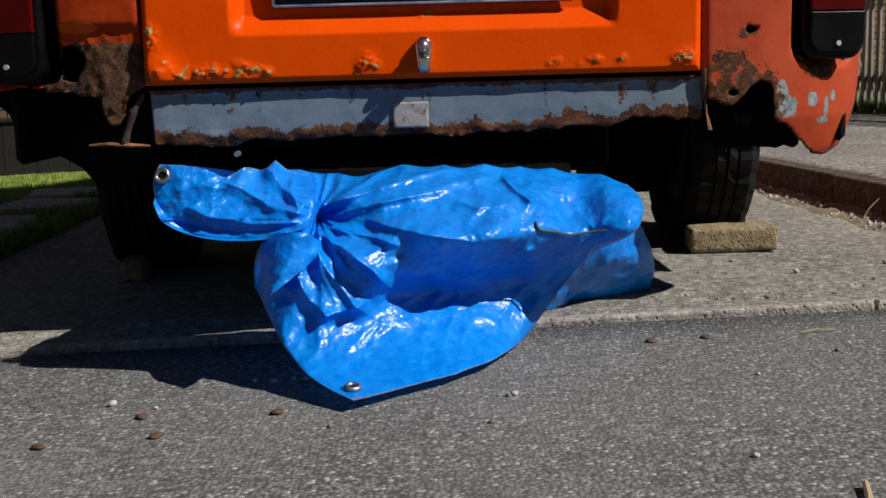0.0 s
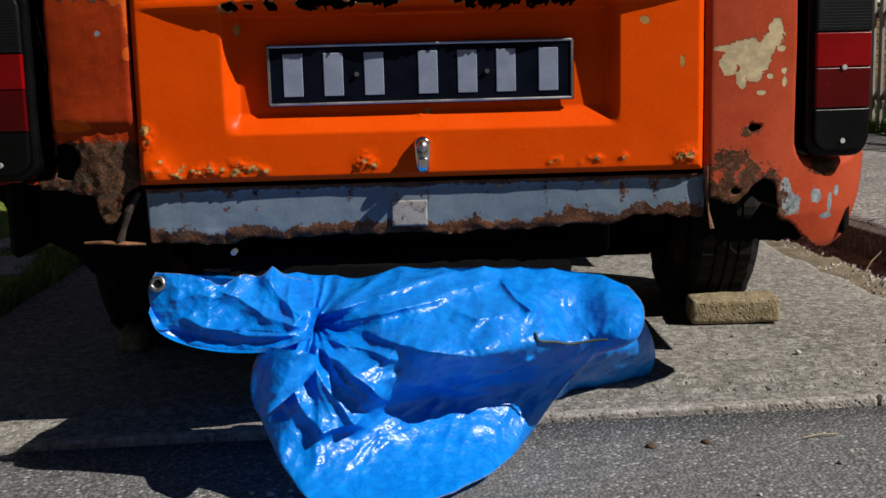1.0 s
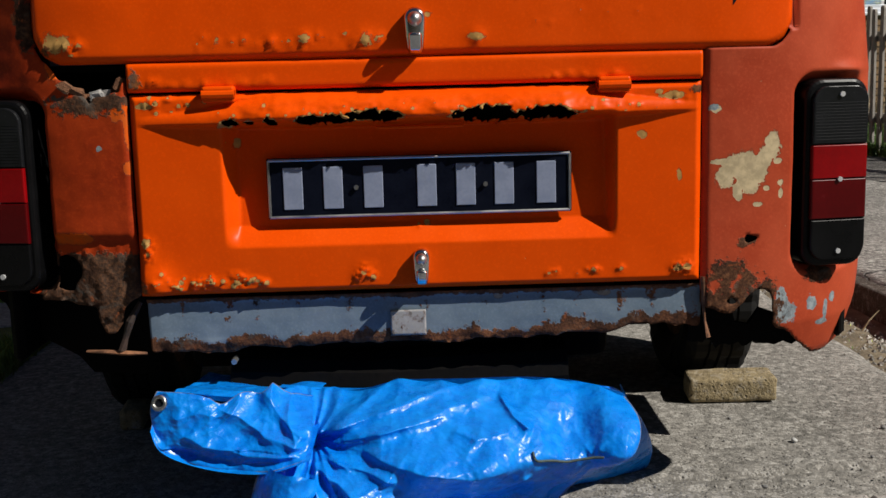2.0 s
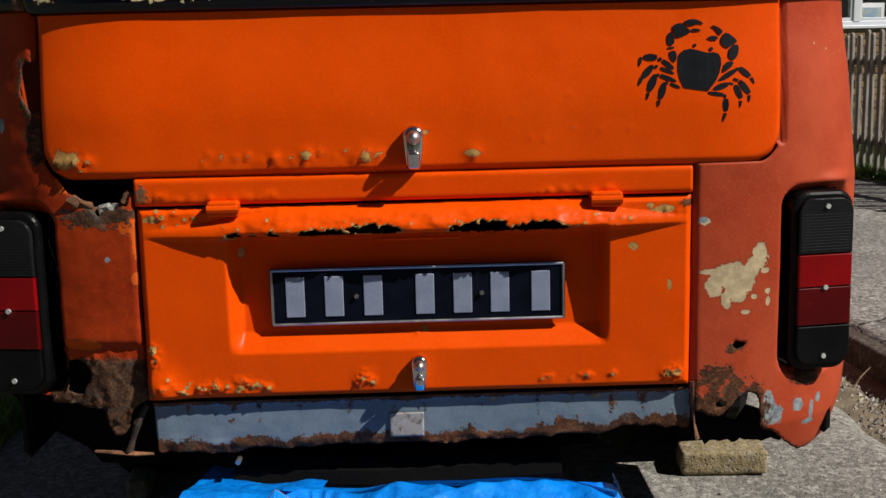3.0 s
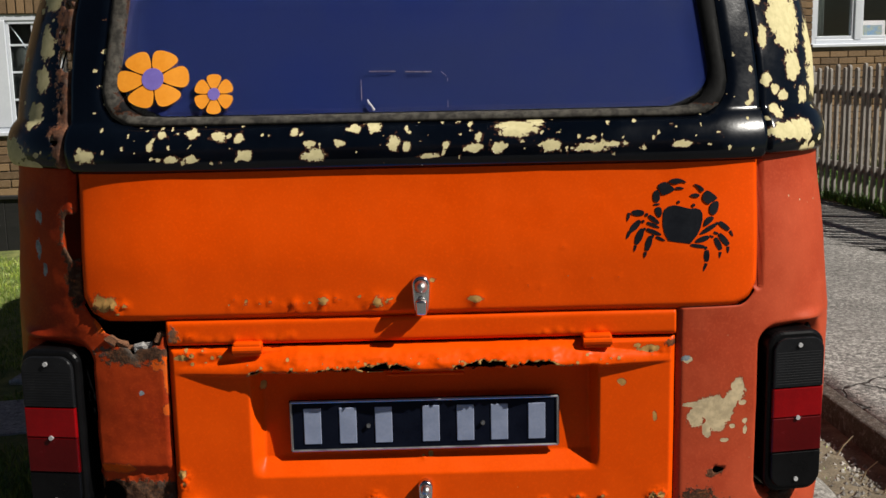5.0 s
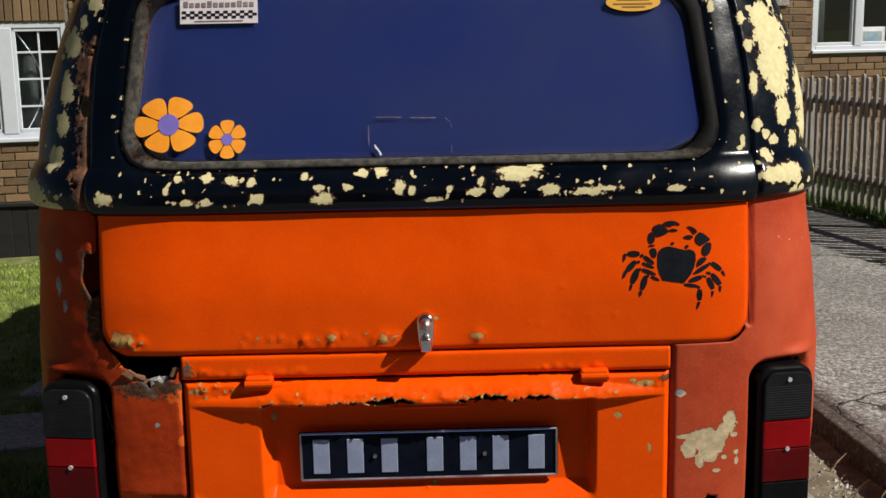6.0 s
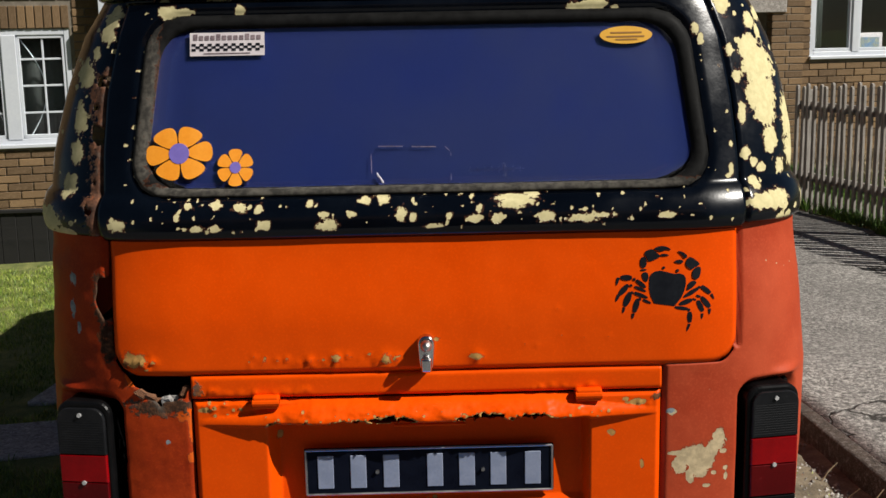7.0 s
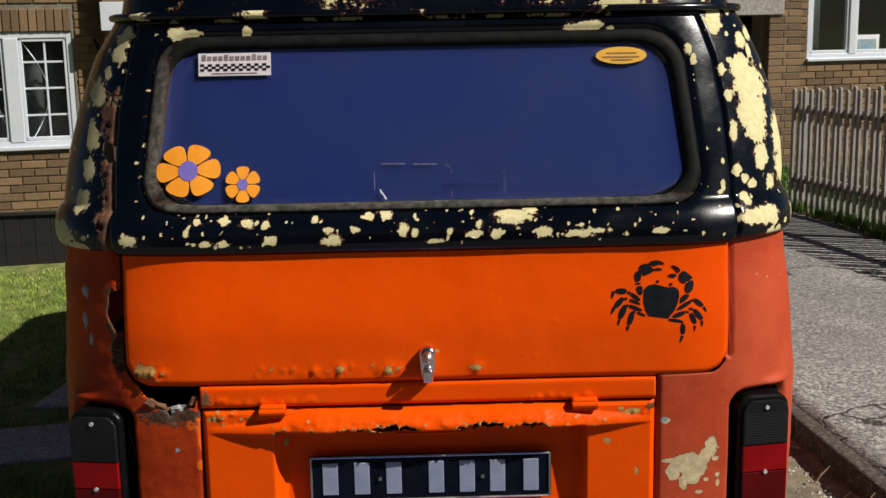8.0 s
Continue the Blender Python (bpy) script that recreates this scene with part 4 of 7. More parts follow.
def lid_wear(x, z):
    chip = max(popped(x, z, pimples, 0.75), blobs(x, z, ((0.415, 0.765, 0.024, 0.008), (0.392, 0.772, 0.010, 0.006), (0.426, 0.632, 0.005, 0.014), (0.362, 0.70, 0.010, 0.008), (-0.325, 0.70, 0.008, 0.010), (-0.335, 0.735, 0.016, 0.010), (-0.472, 0.768, 0.016, 0.007))) - 0.12)
    hole = -1.0
    if 0.71 < z < 0.765:
        hole = lid_hole(x, z)
        chip = max(chip, 0.30 + 0.8 * hole if z > 0.736 else -1.0)
    rust = max(hole - 0.15 if z < 0.738 else -1.0, blobs(x, z, ((-0.49, 0.46, 0.014, 0.02), (0.455, 0.775, 0.02, 0.012))) - 0.4)
    return chip - 0.1, -1, rust


outer = sheet("outer_skin", M["orange"], lid, s_of(LL), s_of(LR), LB, LT, 0.0034, 0.0026, lid_keep, lid_lift, lid_wear, label="orange lid skin with a rusted-through ridge", smoothing=1)
strip = part("plate_light_strip", box(-0.088, 0.062, 0.004, 0.012, 0.7195, 0.7255, 0.002), M["orange"], lid, "painted strip of the plate lamp under the ridge")
for key in ("chip", "grey", "rust"):
    strip.data.attributes.new(key, "FLOAT", "POINT").data.foreach_set("value", [-0.8] * len(strip.data.vertices))
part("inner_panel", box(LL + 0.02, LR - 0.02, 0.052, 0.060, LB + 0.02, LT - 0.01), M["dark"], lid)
for x in (-0.345, 0.313):
    hinge = box(x - 0.027, x + 0.027, -0.020, 0.02, 0.772, 0.7985, 0.004, None, 2)
    tube([(x - 0.027, -0.016, 0.785), (x + 0.027, -0.016, 0.785)], 0.008, 10, bm=hinge)
    me = part("hinge", hinge, M["orange"], lid, "paint-clogged lid hinge", smooth=False)
    for key in ("chip", "grey", "rust"):
        me.data.attributes.new(key, "FLOAT", "POINT").data.foreach_set("value", [-0.75] * len(me.data.vertices))
latch(-0.017, 0.486, 0.85, lid)

# the number plate: white bars stand in for its characters
plate = part("number_plate", box(-0.2755, 0.244, 0.010, 0.016, 0.5705, 0.6745, 0.0035, None, 2), M["plate"], lid, "black number plate with a pale rim", smooth=False)
rim = bmesh.new()
for a, b in (((-0.272, 0.574), (0.2405, 0.574)), ((0.2405, 0.574), (0.2405, 0.671)), ((0.2405, 0.671), (-0.272, 0.671)), ((-0.272, 0.671), (-0.272, 0.574))):
    tube([(a[0], 0.0095, a[1]), (b[0], 0.0095, b[1])], 0.0026, 6, bm=rim)
part("plate_rim", rim, M["steel"], plate)
for x in (-0.2315, -0.1635, -0.095, -0.004, 0.0625, 0.128, 0.200):
    part("bar", box(x - 0.0165, x + 0.0165, 0.0082, 0.011, 0.5865, 0.6585, 0.001), M["white"], plate)
for x in (-0.124, 0.096):
    part("bolt", disc(x, 0.0078, 0.622, 0.004, 0.006, "y", 10), M["steel"], plate)

# the strip over the lid, with crusted paint
strip_wear = lambda x, z: (popped(x, z, pimples) - 0.2, -1, blobs(x, z, ((-0.485, 0.812, 0.016, 0.02),)) - 0.25)
strip_bumps = [(random.uniform(-0.47, -0.26), random.gauss(0.803, 0.003), random.uniform(0.003, 0.007)) for _ in range(20)] + [(random.uniform(0.18, 0.33), random.gauss(0.800, 0.003), random.uniform(0.003, 0.006)) for _ in range(20)]
sheet("lid_header", M["orange"], van, s_of(-0.4965), s_of(0.464), 0.7905, 0.8395, 0.005, 0.004, None, lambda x, z: 0.002 - 0.006 * (1 - smooth01(0, 0.006, min(z - 0.7905, 0.8395 - z))) + blister(x, z, strip_bumps), strip_wear, label="orange strip above the engine lid")


# the corner panels
def corner_common(x, z, cxl, lo, hi):
    """The pocket that the tail lamp sits in."""
    dx, dz = abs(x - cxl) - 0.034, abs(z - (lo + hi) / 2) - ((hi - lo) / 2 - 0.034)
    d = math.hypot(max(dx, 0), max(dz, 0)) + min(max(dx, dz), 0) - 0.034
    return d


def right_edge(x):
    """The rotted lower edge of the right corner."""
    return between(RIGHT_LOW, x)


RIGHT_LOW = ((0.462, 0.402), (0.478, 0.396), (0.50, 0.387), (0.522, 0.385), (0.541, 0.397), (0.555, 0.419), (0.571, 0.427), (0.588, 0.421), (0.595, 0.405), (0.599, 0.358), (0.63, 0.341), (0.656, 0.315), (0.69, 0.289), (0.72, 0.284), (0.745, 0.290), (0.775, 0.310), (0.81, 0.36), (0.835, 0.41), (0.90, 0.42))
LEFT_LOW = ((0.46, 0.442), (0.51, 0.440), (0.53, 0.425), (0.5375, 0.398), (0.55, 0.379), (0.565, 0.383), (0.575, 0.405), (0.581, 0.432), (0.64, 0.434), (0.666, 0.446), (0.75, 0.452), (0.82, 0.445), (0.90, 0.43))


def right_rim(x):
    return right_edge(x) + (0.008 * ragged(x, 0.3, 40, 1) if x < 0.62 else 0.002 * ragged(x, 0.3, 20, 1))


def right_keep(x, z):
    if x < 0.466 or z < right_rim(x):
        return False
    if z > 0.788 and x < 0.62 and (x < GATE_R + 0.006 and z > 0.838 - 0.004):
        if gate_inset(x, max(z, 0.8391)) > -0.0035:
            return z < 0.8395 and x > 0.468
    for cx, cz, r in ((0.521, 0.405, 0.009), (0.553, 0.514, 0.010)):
        if math.hypot((x - cx) / 1.6, z - cz) + 0.004 * ragged(x, z, 80, 2) < r * 0.7:
            return False
    return corner_common(x, z, 0.704, 0.453, 0.790) > -0.008


def right_lift(x, z):
    d = corner_common(x, z, 0.704, 0.453, 0.790)
    pocket = -0.022 * (1 - smooth01(-0.008, 0.010, d)) if d < 0.01 else 0.0
    hood = 0.012 * math.exp(-((z - 0.799) / 0.010) ** 2 - ((x - 0.742) / 0.030) ** 2)
    crust = 0.004 * max(0.0, ragged(x, z, 70, 6)) * smooth01(0.47, 0.42, z) * smooth01(0.63, 0.56, x)
    edge = -0.008 * (1 - smooth01(0.468, 0.478, x)) if z < 0.84 else 0.0
    gap = -0.008 * (1 - smooth01(0.004, 0.010, x - GATE_R)) if z > 0.87 else 0.0
    return pocket + hood + crust + edge + gap + 0.002 * fbm(x * 6, z * 6, 4)


right_chips = ((0.537, 0.640, 0.034, 0.022), (0.553, 0.625, 0.024, 0.028), (0.588, 0.672, 0.014, 0.022), (0.577, 0.655, 0.014, 0.014), (0.508, 0.623, 0.016, 0.018), (0.53, 0.60, 0.008, 0.018),
               (0.496, 0.649, 0.014, 0.005), (0.60, 0.646, 0.008, 0.004), (0.606, 0.61, 0.005, 0.006), (0.607, 0.59, 0.004, 0.008), (0.565, 0.573, 0.008, 0.004), (0.548, 0.60, 0.008, 0.005), (0.487, 0.74, 0.010, 0.007), (0.58, 0.60, 0.006, 0.004))
right_grey = ((0.612, 0.398, 0.013, 0.032), (0.620, 0.378, 0.022, 0.020), (0.674, 0.390, 0.010, 0.015), (0.705, 0.375, 0.005, 0.020), (0.70, 0.352, 0.014, 0.006), (0.72, 0.395, 0.006, 0.010), (0.485, 0.742, 0.010, 0.006))


def right_wear(x, z):
    rust = max(blobs(x, z, ((0.52, 0.380, 0.080, 0.050), (0.57, 0.385, 0.040, 0.055), (0.545, 0.508, 0.014, 0.008), (0.69, 0.44, 0.03, 0.014))) + 0.12, 0.4 - (z - right_edge(x)) / 0.012 if z < 0.40 else -1)
    rust = max(rust, blobs(x, z, ((0.51, 0.455, 0.05, 0.035), (0.55, 0.44, 0.03, 0.03))) - 0.3)
    return blobs(x, z, right_chips) + 0.1, blobs(x, z, right_grey), rust


sheet("corner_panel", M["salmon"], van, s_of(0.466), FLAT + BOW, 0.285, 1.126, 0.0046, 0.0046, right_keep, right_lift, right_wear, rim=right_rim, label="faded red corner panel, flaking and rotted below")


GAP_LOW = ((0.50, 0.820), (0.508, 0.798), (0.535, 0.787), (0.565, 0.780), (0.59, 0.794), (0.606, 0.810), (0.632, 0.835), (0.645, 0.85))


def left_edge(x):
    return between(LEFT_LOW, -x)


def left_rim(x):
    return left_edge(x) + 0.010 * ragged(x, 0.5, 35, 7)


def left_keep(x, z):
    if x > -0.4995 or z < left_rim(x):
        return False
    if z > 0.838 - 0.004 and x > GATE_L - 0.006:
        if gate_inset(x, max(z, 0.8391)) > -0.0055:
            return False
    rag = ragged(x, z, 45, 9)
    if z > between(GAP_LOW, -x) + 0.010 * rag and x > -0.645:
        return False
    if math.hypot((x + 0.670) / 0.019, (z - 0.998) / 0.042) + 0.25 * rag < 1:
        return False
    if math.hypot((x + 0.632) / 0.030, (z - 0.486) / 0.033) + 0.35 * rag < 1:
        return False
    return corner_common(x, z, -0.720, 0.448, 0.790) > -0.008


def left_lift(x, z):
    d = corner_common(x, z, -0.720, 0.448, 0.790)
    pocket = -0.022 * (1 - smooth01(-0.008, 0.012, d)) if d < 0.012 else 0.0
    hood = 0.012 * math.exp(-((z - 0.799) / 0.010) ** 2 - ((x + 0.760) / 0.030) ** 2)
    crust = 0.006 * max(0.0, ragged(x, z, 50, 3)) * smooth01(0.56, 0.52, z)
    dent = -0.010 * smooth01(0.556, 0.536, z) * smooth01(0.69, 0.62, -x)
    edge = -0.006 * (1 - smooth01(0.4995, 0.508, -x)) if z < 0.84 else 0.0
    gap = -0.008 * (1 - smooth01(0.006, 0.016, GATE_L - x)) if z > 0.87 else 0.0
    return pocket + hood + crust + edge + dent + gap + 0.004 * fbm(x * 7, z * 7, 6)


def left_wear(x, z):
    rust = max(0.40 - (z - 0.512) / 0.026 if z < 0.60 and x > -0.69 else -1, blobs(x, z, ((-0.67, 0.91, 0.02, 0.05), (-0.56, 0.775, 0.08, 0.022), (-0.675, 0.998, 0.024, 0.06))) - 0.05)
    grey = max(blobs(x, z, ((-0.552, 0.70, 0.006, 0.006), (-0.56, 0.79, 0.012, 0.008), (-0.545, 0.80, 0.02, 0.006), (-0.745, 1.03, 0.010, 0.014), (-0.75, 0.97, 0.008, 0.02), (-0.735, 0.93, 0.006, 0.016))) - 0.1, -1)
    chip = blobs(x, z, ((-0.50, 0.74, 0.008, 0.05), (-0.515, 0.765, 0.02, 0.02), (-0.505, 0.665, 0.008, 0.012), (-0.614, 0.547, 0.040, 0.012), (-0.62, 0.84, 0.02, 0.03)))
    return chip - 0.05, grey, rust


M["leftred"] = paint("patchy_red_paint", (0.25, 0.022, 0.005), (0.42, 0.047, 0.007), (0.64, 0.085, 0.004), spec=0.10, rough=0.5, specks=0.15, under2=(0.5, 0.09, 0.012), rust_tint=(0.075, 0.046, 0.032), fade=5.0)
sheet("corner_panel", M["leftred"], van, -(FLAT + BOW), s_of(-0.4995), 0.285, 1.126, 0.0046, 0.0046, left_keep, left_lift, left_wear, rim=left_rim, label="dull red corner panel rusted through in places")
# a rusty lip and a bent bracket hang where the left panel has gone
lip = tube([(-0.605, 0.03, 0.345), (-0.57, 0.015, 0.347), (-0.53, 0.012, 0.344), (-0.498, 0.015, 0.342)], [0.004, 0.006, 0.007, 0.004], 7, flat=0.6)
rim = [(-0.612, 0.812), (-0.594, 0.797), (-0.575, 0.788), (-0.558, 0.786), (-0.542, 0.790), (-0.528, 0.792), (-0.514, 0.800), (-0.506, 0.812)]
for k, ((xa, za), (xb, zb)) in enumerate(zip(rim, rim[1:])):
    flake = box(-0.5, 0.5, -0.5, 0.5, -0.5, 0.5, 0.12, None, 1, 0.16)
    m = Matrix.Translation(((xa + xb) / 2, 0.010 + 0.004 * (k % 3), (za + zb) / 2 - 0.002)) @ Matrix.Rotation(math.atan2(zb - za, xa - xb), 4, "Y") @ Matrix.Rotation(0.5 * math.sin(k * 4), 4, "X") @ Matrix.Diagonal((0.021, 0.006 + 0.004 * (k % 2), 0.016 + 0.006 * math.sin(k * 2.3), 1))
    part("torn_flake", flake, M["palepaint"] if k in (3, 4) else M["rusty"], van, "curled pale flake of old paint" if k in (3, 4) else "torn flake of rusty metal", m)
part("rusty_lip", lip, M["rusty"], van, "jagged rusty lip of the rotted sill")
part("bracket", tube([(-0.505, 0.02, 0.432), (-0.523, 0.012, 0.40), (-0.533, 0.012, 0.37), (-0.54, 0.014, 0.35)], [0.007, 0.012, 0.008, 0.010], 7, flat=0.6), M["darkrust"], van, "bent rusty bracket")
part("hanging_strip", tube([(0.470, 0.004, 0.45), (0.472, 0.006, 0.40), (0.476, 0.008, 0.37), (0.481, 0.002, 0.342)], [0.005, 0.004, 0.004, 0.006], 6, flat=0.5), M["rusty"], van, "thin rusty strip left of the seam")

# the valance under the lid, its lower edge eaten away
def val_edge(x):
    return 0.347 + 0.012 * ragged(x, 0, 9, 2) + 0.006 * ragged(x, 1, 40, 2) + 0.016 * smooth01(0.05, 0.4, x) - 0.006 * smooth01(-0.2, -0.45, x)


def val_wear(x, z):
    low = 1.15 - (z - val_edge(x)) / (0.021 + 0.012 * ragged(x, 0.3, 14, 5))
    top = 0.95 - (0.437 - z) / 0.008 + 0.5 * ragged(x, 0.7, 18, 5)
    streak = 0.55 - (0.437 - z) / 0.10 + 0.9 * ragged(x, 0, 38, 8) - 0.72
    return max(blobs(x, z, ((0.115, 0.425, 0.01, 0.006), (0.30, 0.425, 0.015, 0.006), (-0.1, 0.352, 0.04, 0.006))) - 0.2, -0.8), -1, max(low, top, streak)


valance = sheet("rear_valance", M["valance"], van, s_of(-0.4925), s_of(0.471), 0.318, 0.4375, 0.0045, 0.0035, lambda x, z: z > val_edge(x), rim=val_edge, lift=lambda x, z: -0.016 + 0.006 * smooth01(0.427, 0.437, z) + 0.004 * smooth01(0.37, 0.35, z) * ragged(x, z, 30, 1) + 0.003 * fbm(x * 6, z * 8, 1), wear=val_wear,
                label="blue-grey primed valance with a rusted edge")
M["oldlabel"] = paint("worn_paper_label", (0.27, 0.27, 0.27), (0.36, 0.35, 0.35), (0.24, 0.22, 0.2), rough=0.6, specks=0.3, fade=30)
sheet("paper_label", M["oldlabel"], valance, s_of(-0.0735), s_of(-0.0115), 0.3605, 0.4055, 0.004, 0.004, None, lambda x, z: -0.0125, lambda x, z: (0.5 * ragged(x, z, 60, 3) - 0.25, -1, 0.6 * ragged(x, z, 55, 4) - 0.4), label="worn grey paper label", thick=0.0008)

# the rest of the skin: pillars, sides, nose and roof
# the spot at (0.621, 1.584) paints a gloss highlight among the cream chips
pillar_spots = ((0.678, 1.474, 0.028, 0.033), (0.70, 1.437, 0.044, 0.047), (0.70, 1.383, 0.040, 0.047), (0.707, 1.343, 0.029, 0.030), (0.648, 1.343, 0.010, 0.023), (0.713, 1.287, 0.018, 0.033), (0.775, 1.322, 0.024, 0.053), (0.780, 1.26, 0.028, 0.037),
                (0.621, 1.584, 0.022, 0.039), (0.688, 1.534, 0.015, 0.019), (0.709, 1.509, 0.008, 0.017), (0.72, 1.549, 0.016, 0.017), (0.663, 1.599, 0.010, 0.010), (0.63, 1.473, 0.009, 0.014), (0.642, 1.418, 0.009, 0.015), (0.651, 1.263, 0.011, 0.014),
                (0.667, 1.241, 0.009, 0.011), (0.684, 1.231, 0.013, 0.010), (0.661, 1.205, 0.011, 0.015), (0.736, 1.231, 0.012, 0.018), (0.674, 1.167, 0.040, 0.018), (0.701, 1.168, 0.031, 0.021), (0.812, 1.155, 0.036, 0.040), (0.713, 1.13, 0.011, 0.012), (0.732, 1.131, 0.008, 0.011))
left_spots = ((-0.651, 1.574, 0.014, 0.012), (-0.661, 1.554, 0.018, 0.019), (-0.669, 1.526, 0.019, 0.019), (-0.695, 1.488, 0.011, 0.014), (-0.72, 1.446, 0.024, 0.030), (-0.727, 1.357, 0.017, 0.032), (-0.73, 1.287, 0.019, 0.025), (-0.746, 1.222, 0.018, 0.027), (-0.79, 1.150, 0.045, 0.030), (-0.74, 1.128, 0.032, 0.010))
pspecks = [(random.uniform(0.6, 0.8), random.uniform(1.14, 1.58), random.uniform(0.002, 0.006)) for _ in range(40)]


def pillar_wear(x, z):
    best = blobs(x, z, pillar_spots if x > 0 else left_spots) - 0.05
    for cx, cz, r in pspecks:
        if abs(abs(x) - cx) < 0.01 and abs(z - cz) < 0.01:
            best = max(best, 1 - math.hypot(abs(x) - cx, z - cz) / r)
    rust = -1.0
    if x < 0:
        l = gate_edge(z)[0]
        rust = 0.80 - (l - 0.004 - x) / 0.038 - 2.2 * smooth01(1.44, 1.50, z) + 0.5 * ragged(x, z, 12, 3)
    return best, -1, rust


def pillar_keep(x, z):
    l, r = gate_edge(z)
    if z > 1.588:
        return True
    if x > 0:
        return x > r + 0.004
    if x < l - 0.004:
        return not (l - x < 0.034 and z < 1.44 and ragged(x, z, 26, 12) > 0.08)
    return False


def pillar_lift(x, z):
    l, r = gate_edge(z)
    d = x - r if x > 0 else l - x
    return belt(z) + 0.004 - 0.010 * (1 - smooth01(0.004, 0.014, d)) * (1 if z < 1.588 else 0)


for name, a, b in (("pillar", s_of(0.53, 1.6), FLAT + BOW), ("pillar", -(FLAT + BOW), s_of(-0.56, 1.6))):
    sheet(name, M["navy"], van, a, b, 1.126, 1.600, 0.005, 0.005, pillar_keep, pillar_lift, pillar_wear, label="black pillar flaked to cream paint")
sheet("roof_rail", M["navy"], van, s_of(-0.60, 1.59), s_of(0.57, 1.59), 1.588, 1.604, 0.008, 0.004, None, lambda x, z: 0.0, lambda x, z: (0.9 * ragged(x, z, 14, 8) - 0.3, -1, -0.9 + 1.2 * max(0, ragged(x, z, 20, 2))))


NOSE = 4.25


def nose(s, z, out=0.0):
    p = tail(s, z, out)
    return Vector((2 * CX - p.x, NOSE - p.y, z))


def arch(y, z):
    """Clear of the wheel arches."""
    return all(math.hypot(y - c, z - 0.33) > 0.37 for c in (0.98, 3.36))


SIDE0 = FLAT + BOW
SIDE1 = SIDE0 + (NOSE - 2 * BEND)
plainwear = lambda x, z: (-0.75 + 0.6 * ragged(x, z, 9, 1), -1, 0.2 - (z - 0.32) / 0.1)
for sign in (1, -1):
    def along(s, z, out=0.0, k=sign):
        return tail(k * s, z, out)
    verts, faces, idx = [], [], {}
    ny, nz = 110, 26
    for low, high, mat, name in ((0.30 if sign > 0 else 0.44, 1.126, M["salmon"] if sign > 0 else M["leftred"], "side_panel"), (1.126, 1.600, M["navy"], "side_window_panel")):
        verts, faces, idx, tags = [], [], {}, []
        for j in range(nz):
            for i in range(ny):
                s = SIDE0 + (SIDE1 - SIDE0) * (i + 0.5) / ny
                z = low + (high - low) * (j + 0.5) / nz
                y = BEND + s - SIDE0
                if name == "side_panel" and not arch(y, z):
                    continue
                if name != "side_panel" and 1.22 < z < 1.54 and any(a < y < a + 0.98 for a in (0.45, 1.6, 2.75)):
                    continue
                f = []
                for jj, ii in ((j, i), (j, i + 1), (j + 1, i + 1), (j + 1, i)):
                    if (jj, ii) not in idx:
                        idx[jj, ii] = len(verts)
                        zz = low + (high - low) * jj / nz
                        verts.append(along(SIDE0 + (SIDE1 - SIDE0) * ii / ny, zz, belt(zz) if name != "side_panel" else 0.0))
                        tags.append(plainwear(ii * 0.034, zz))
                    f.append(idx[jj, ii])
                faces.append(f if sign > 0 else f[::-1])
        me = mesh_of(name, verts, faces, mat, True)
        for k, key in enumerate(("chip", "grey", "rust")):
            me.attributes.new(key, "FLOAT", "POINT").data.foreach_set("value", [t[k] for t in tags])
        solid(put(name, me, van), 0.002)
    for a in (0.45, 1.6, 2.75):
        pts = [along(SIDE0 + a + dy - BEND, z, -0.004) for dy, z in ((-0.02, 1.21), (1.0, 1.21), (1.0, 1.55), (-0.02, 1.55))]
        g = solid(put("side_window", mesh_of("side_window", pts, [(0, 1, 2, 3)], M["glass"]), van), 0.004)
        g.visible_shadow = False
sheet("nose_panel", M["orange"], van, -SIDE0, SIDE0, 0.30, 1.126, 0.04, 0.04, None, None, lambda x, z: (-0.8, -1, -0.7), nose)
sheet("windscreen_frame", M["navy"], van, -SIDE0, SIDE0, 1.126, 1.60, 0.03, 0.03, lambda x, z: not (abs(x) < 0.62 and 1.2 < z < 1.55), lambda x, z: belt(z), lambda x, z: (-0.7, -1, -1), nose)
ws = sheet("windscreen", M["glass"], van, -0.66, 0.66, 1.19, 1.56, 0.05, 0.05, None, lambda x, z: -0.004, None, nose, thick=0.004)
ws.visible_shadow = False
# the gutter and the domed roof
rim_pts = []
for i in range(61):
    rim_pts.append(tail(-SIDE0 + 2 * SIDE0 * i / 60, 1.606, 0.012))
for i in range(1, 40):
    p = tail(SIDE0 + (SIDE1 - SIDE0) * i / 40, 1.606, 0.012)
    rim_pts.append(p)
for i in range(61):
    rim_pts.append(nose(-SIDE0 + 2 * SIDE0 * i / 60, 1.606, 0.012))
for i in range(1, 40):
    rim_pts.append(tail(-SIDE1 + (SIDE1 - SIDE0) * i / 40, 1.606, 0.012))
gut = part("roof_gutter", tube(rim_pts, 0.011, 8, True, flat=0.8), M["navy"], van, "black rain gutter with flaked patches", smooth=True)
for key in ("chip", "grey", "rust"):
    gut.data.attributes.new(key, "FLOAT", "POINT").data.foreach_set("value", [(0.9 * ragged(v.co.x, v.co.y, 12, 8) - 0.42) if key == "chip" else -0.9 for v in gut.data.vertices])
bm = bmesh.new()
rows = []
ycen = NOSE / 2
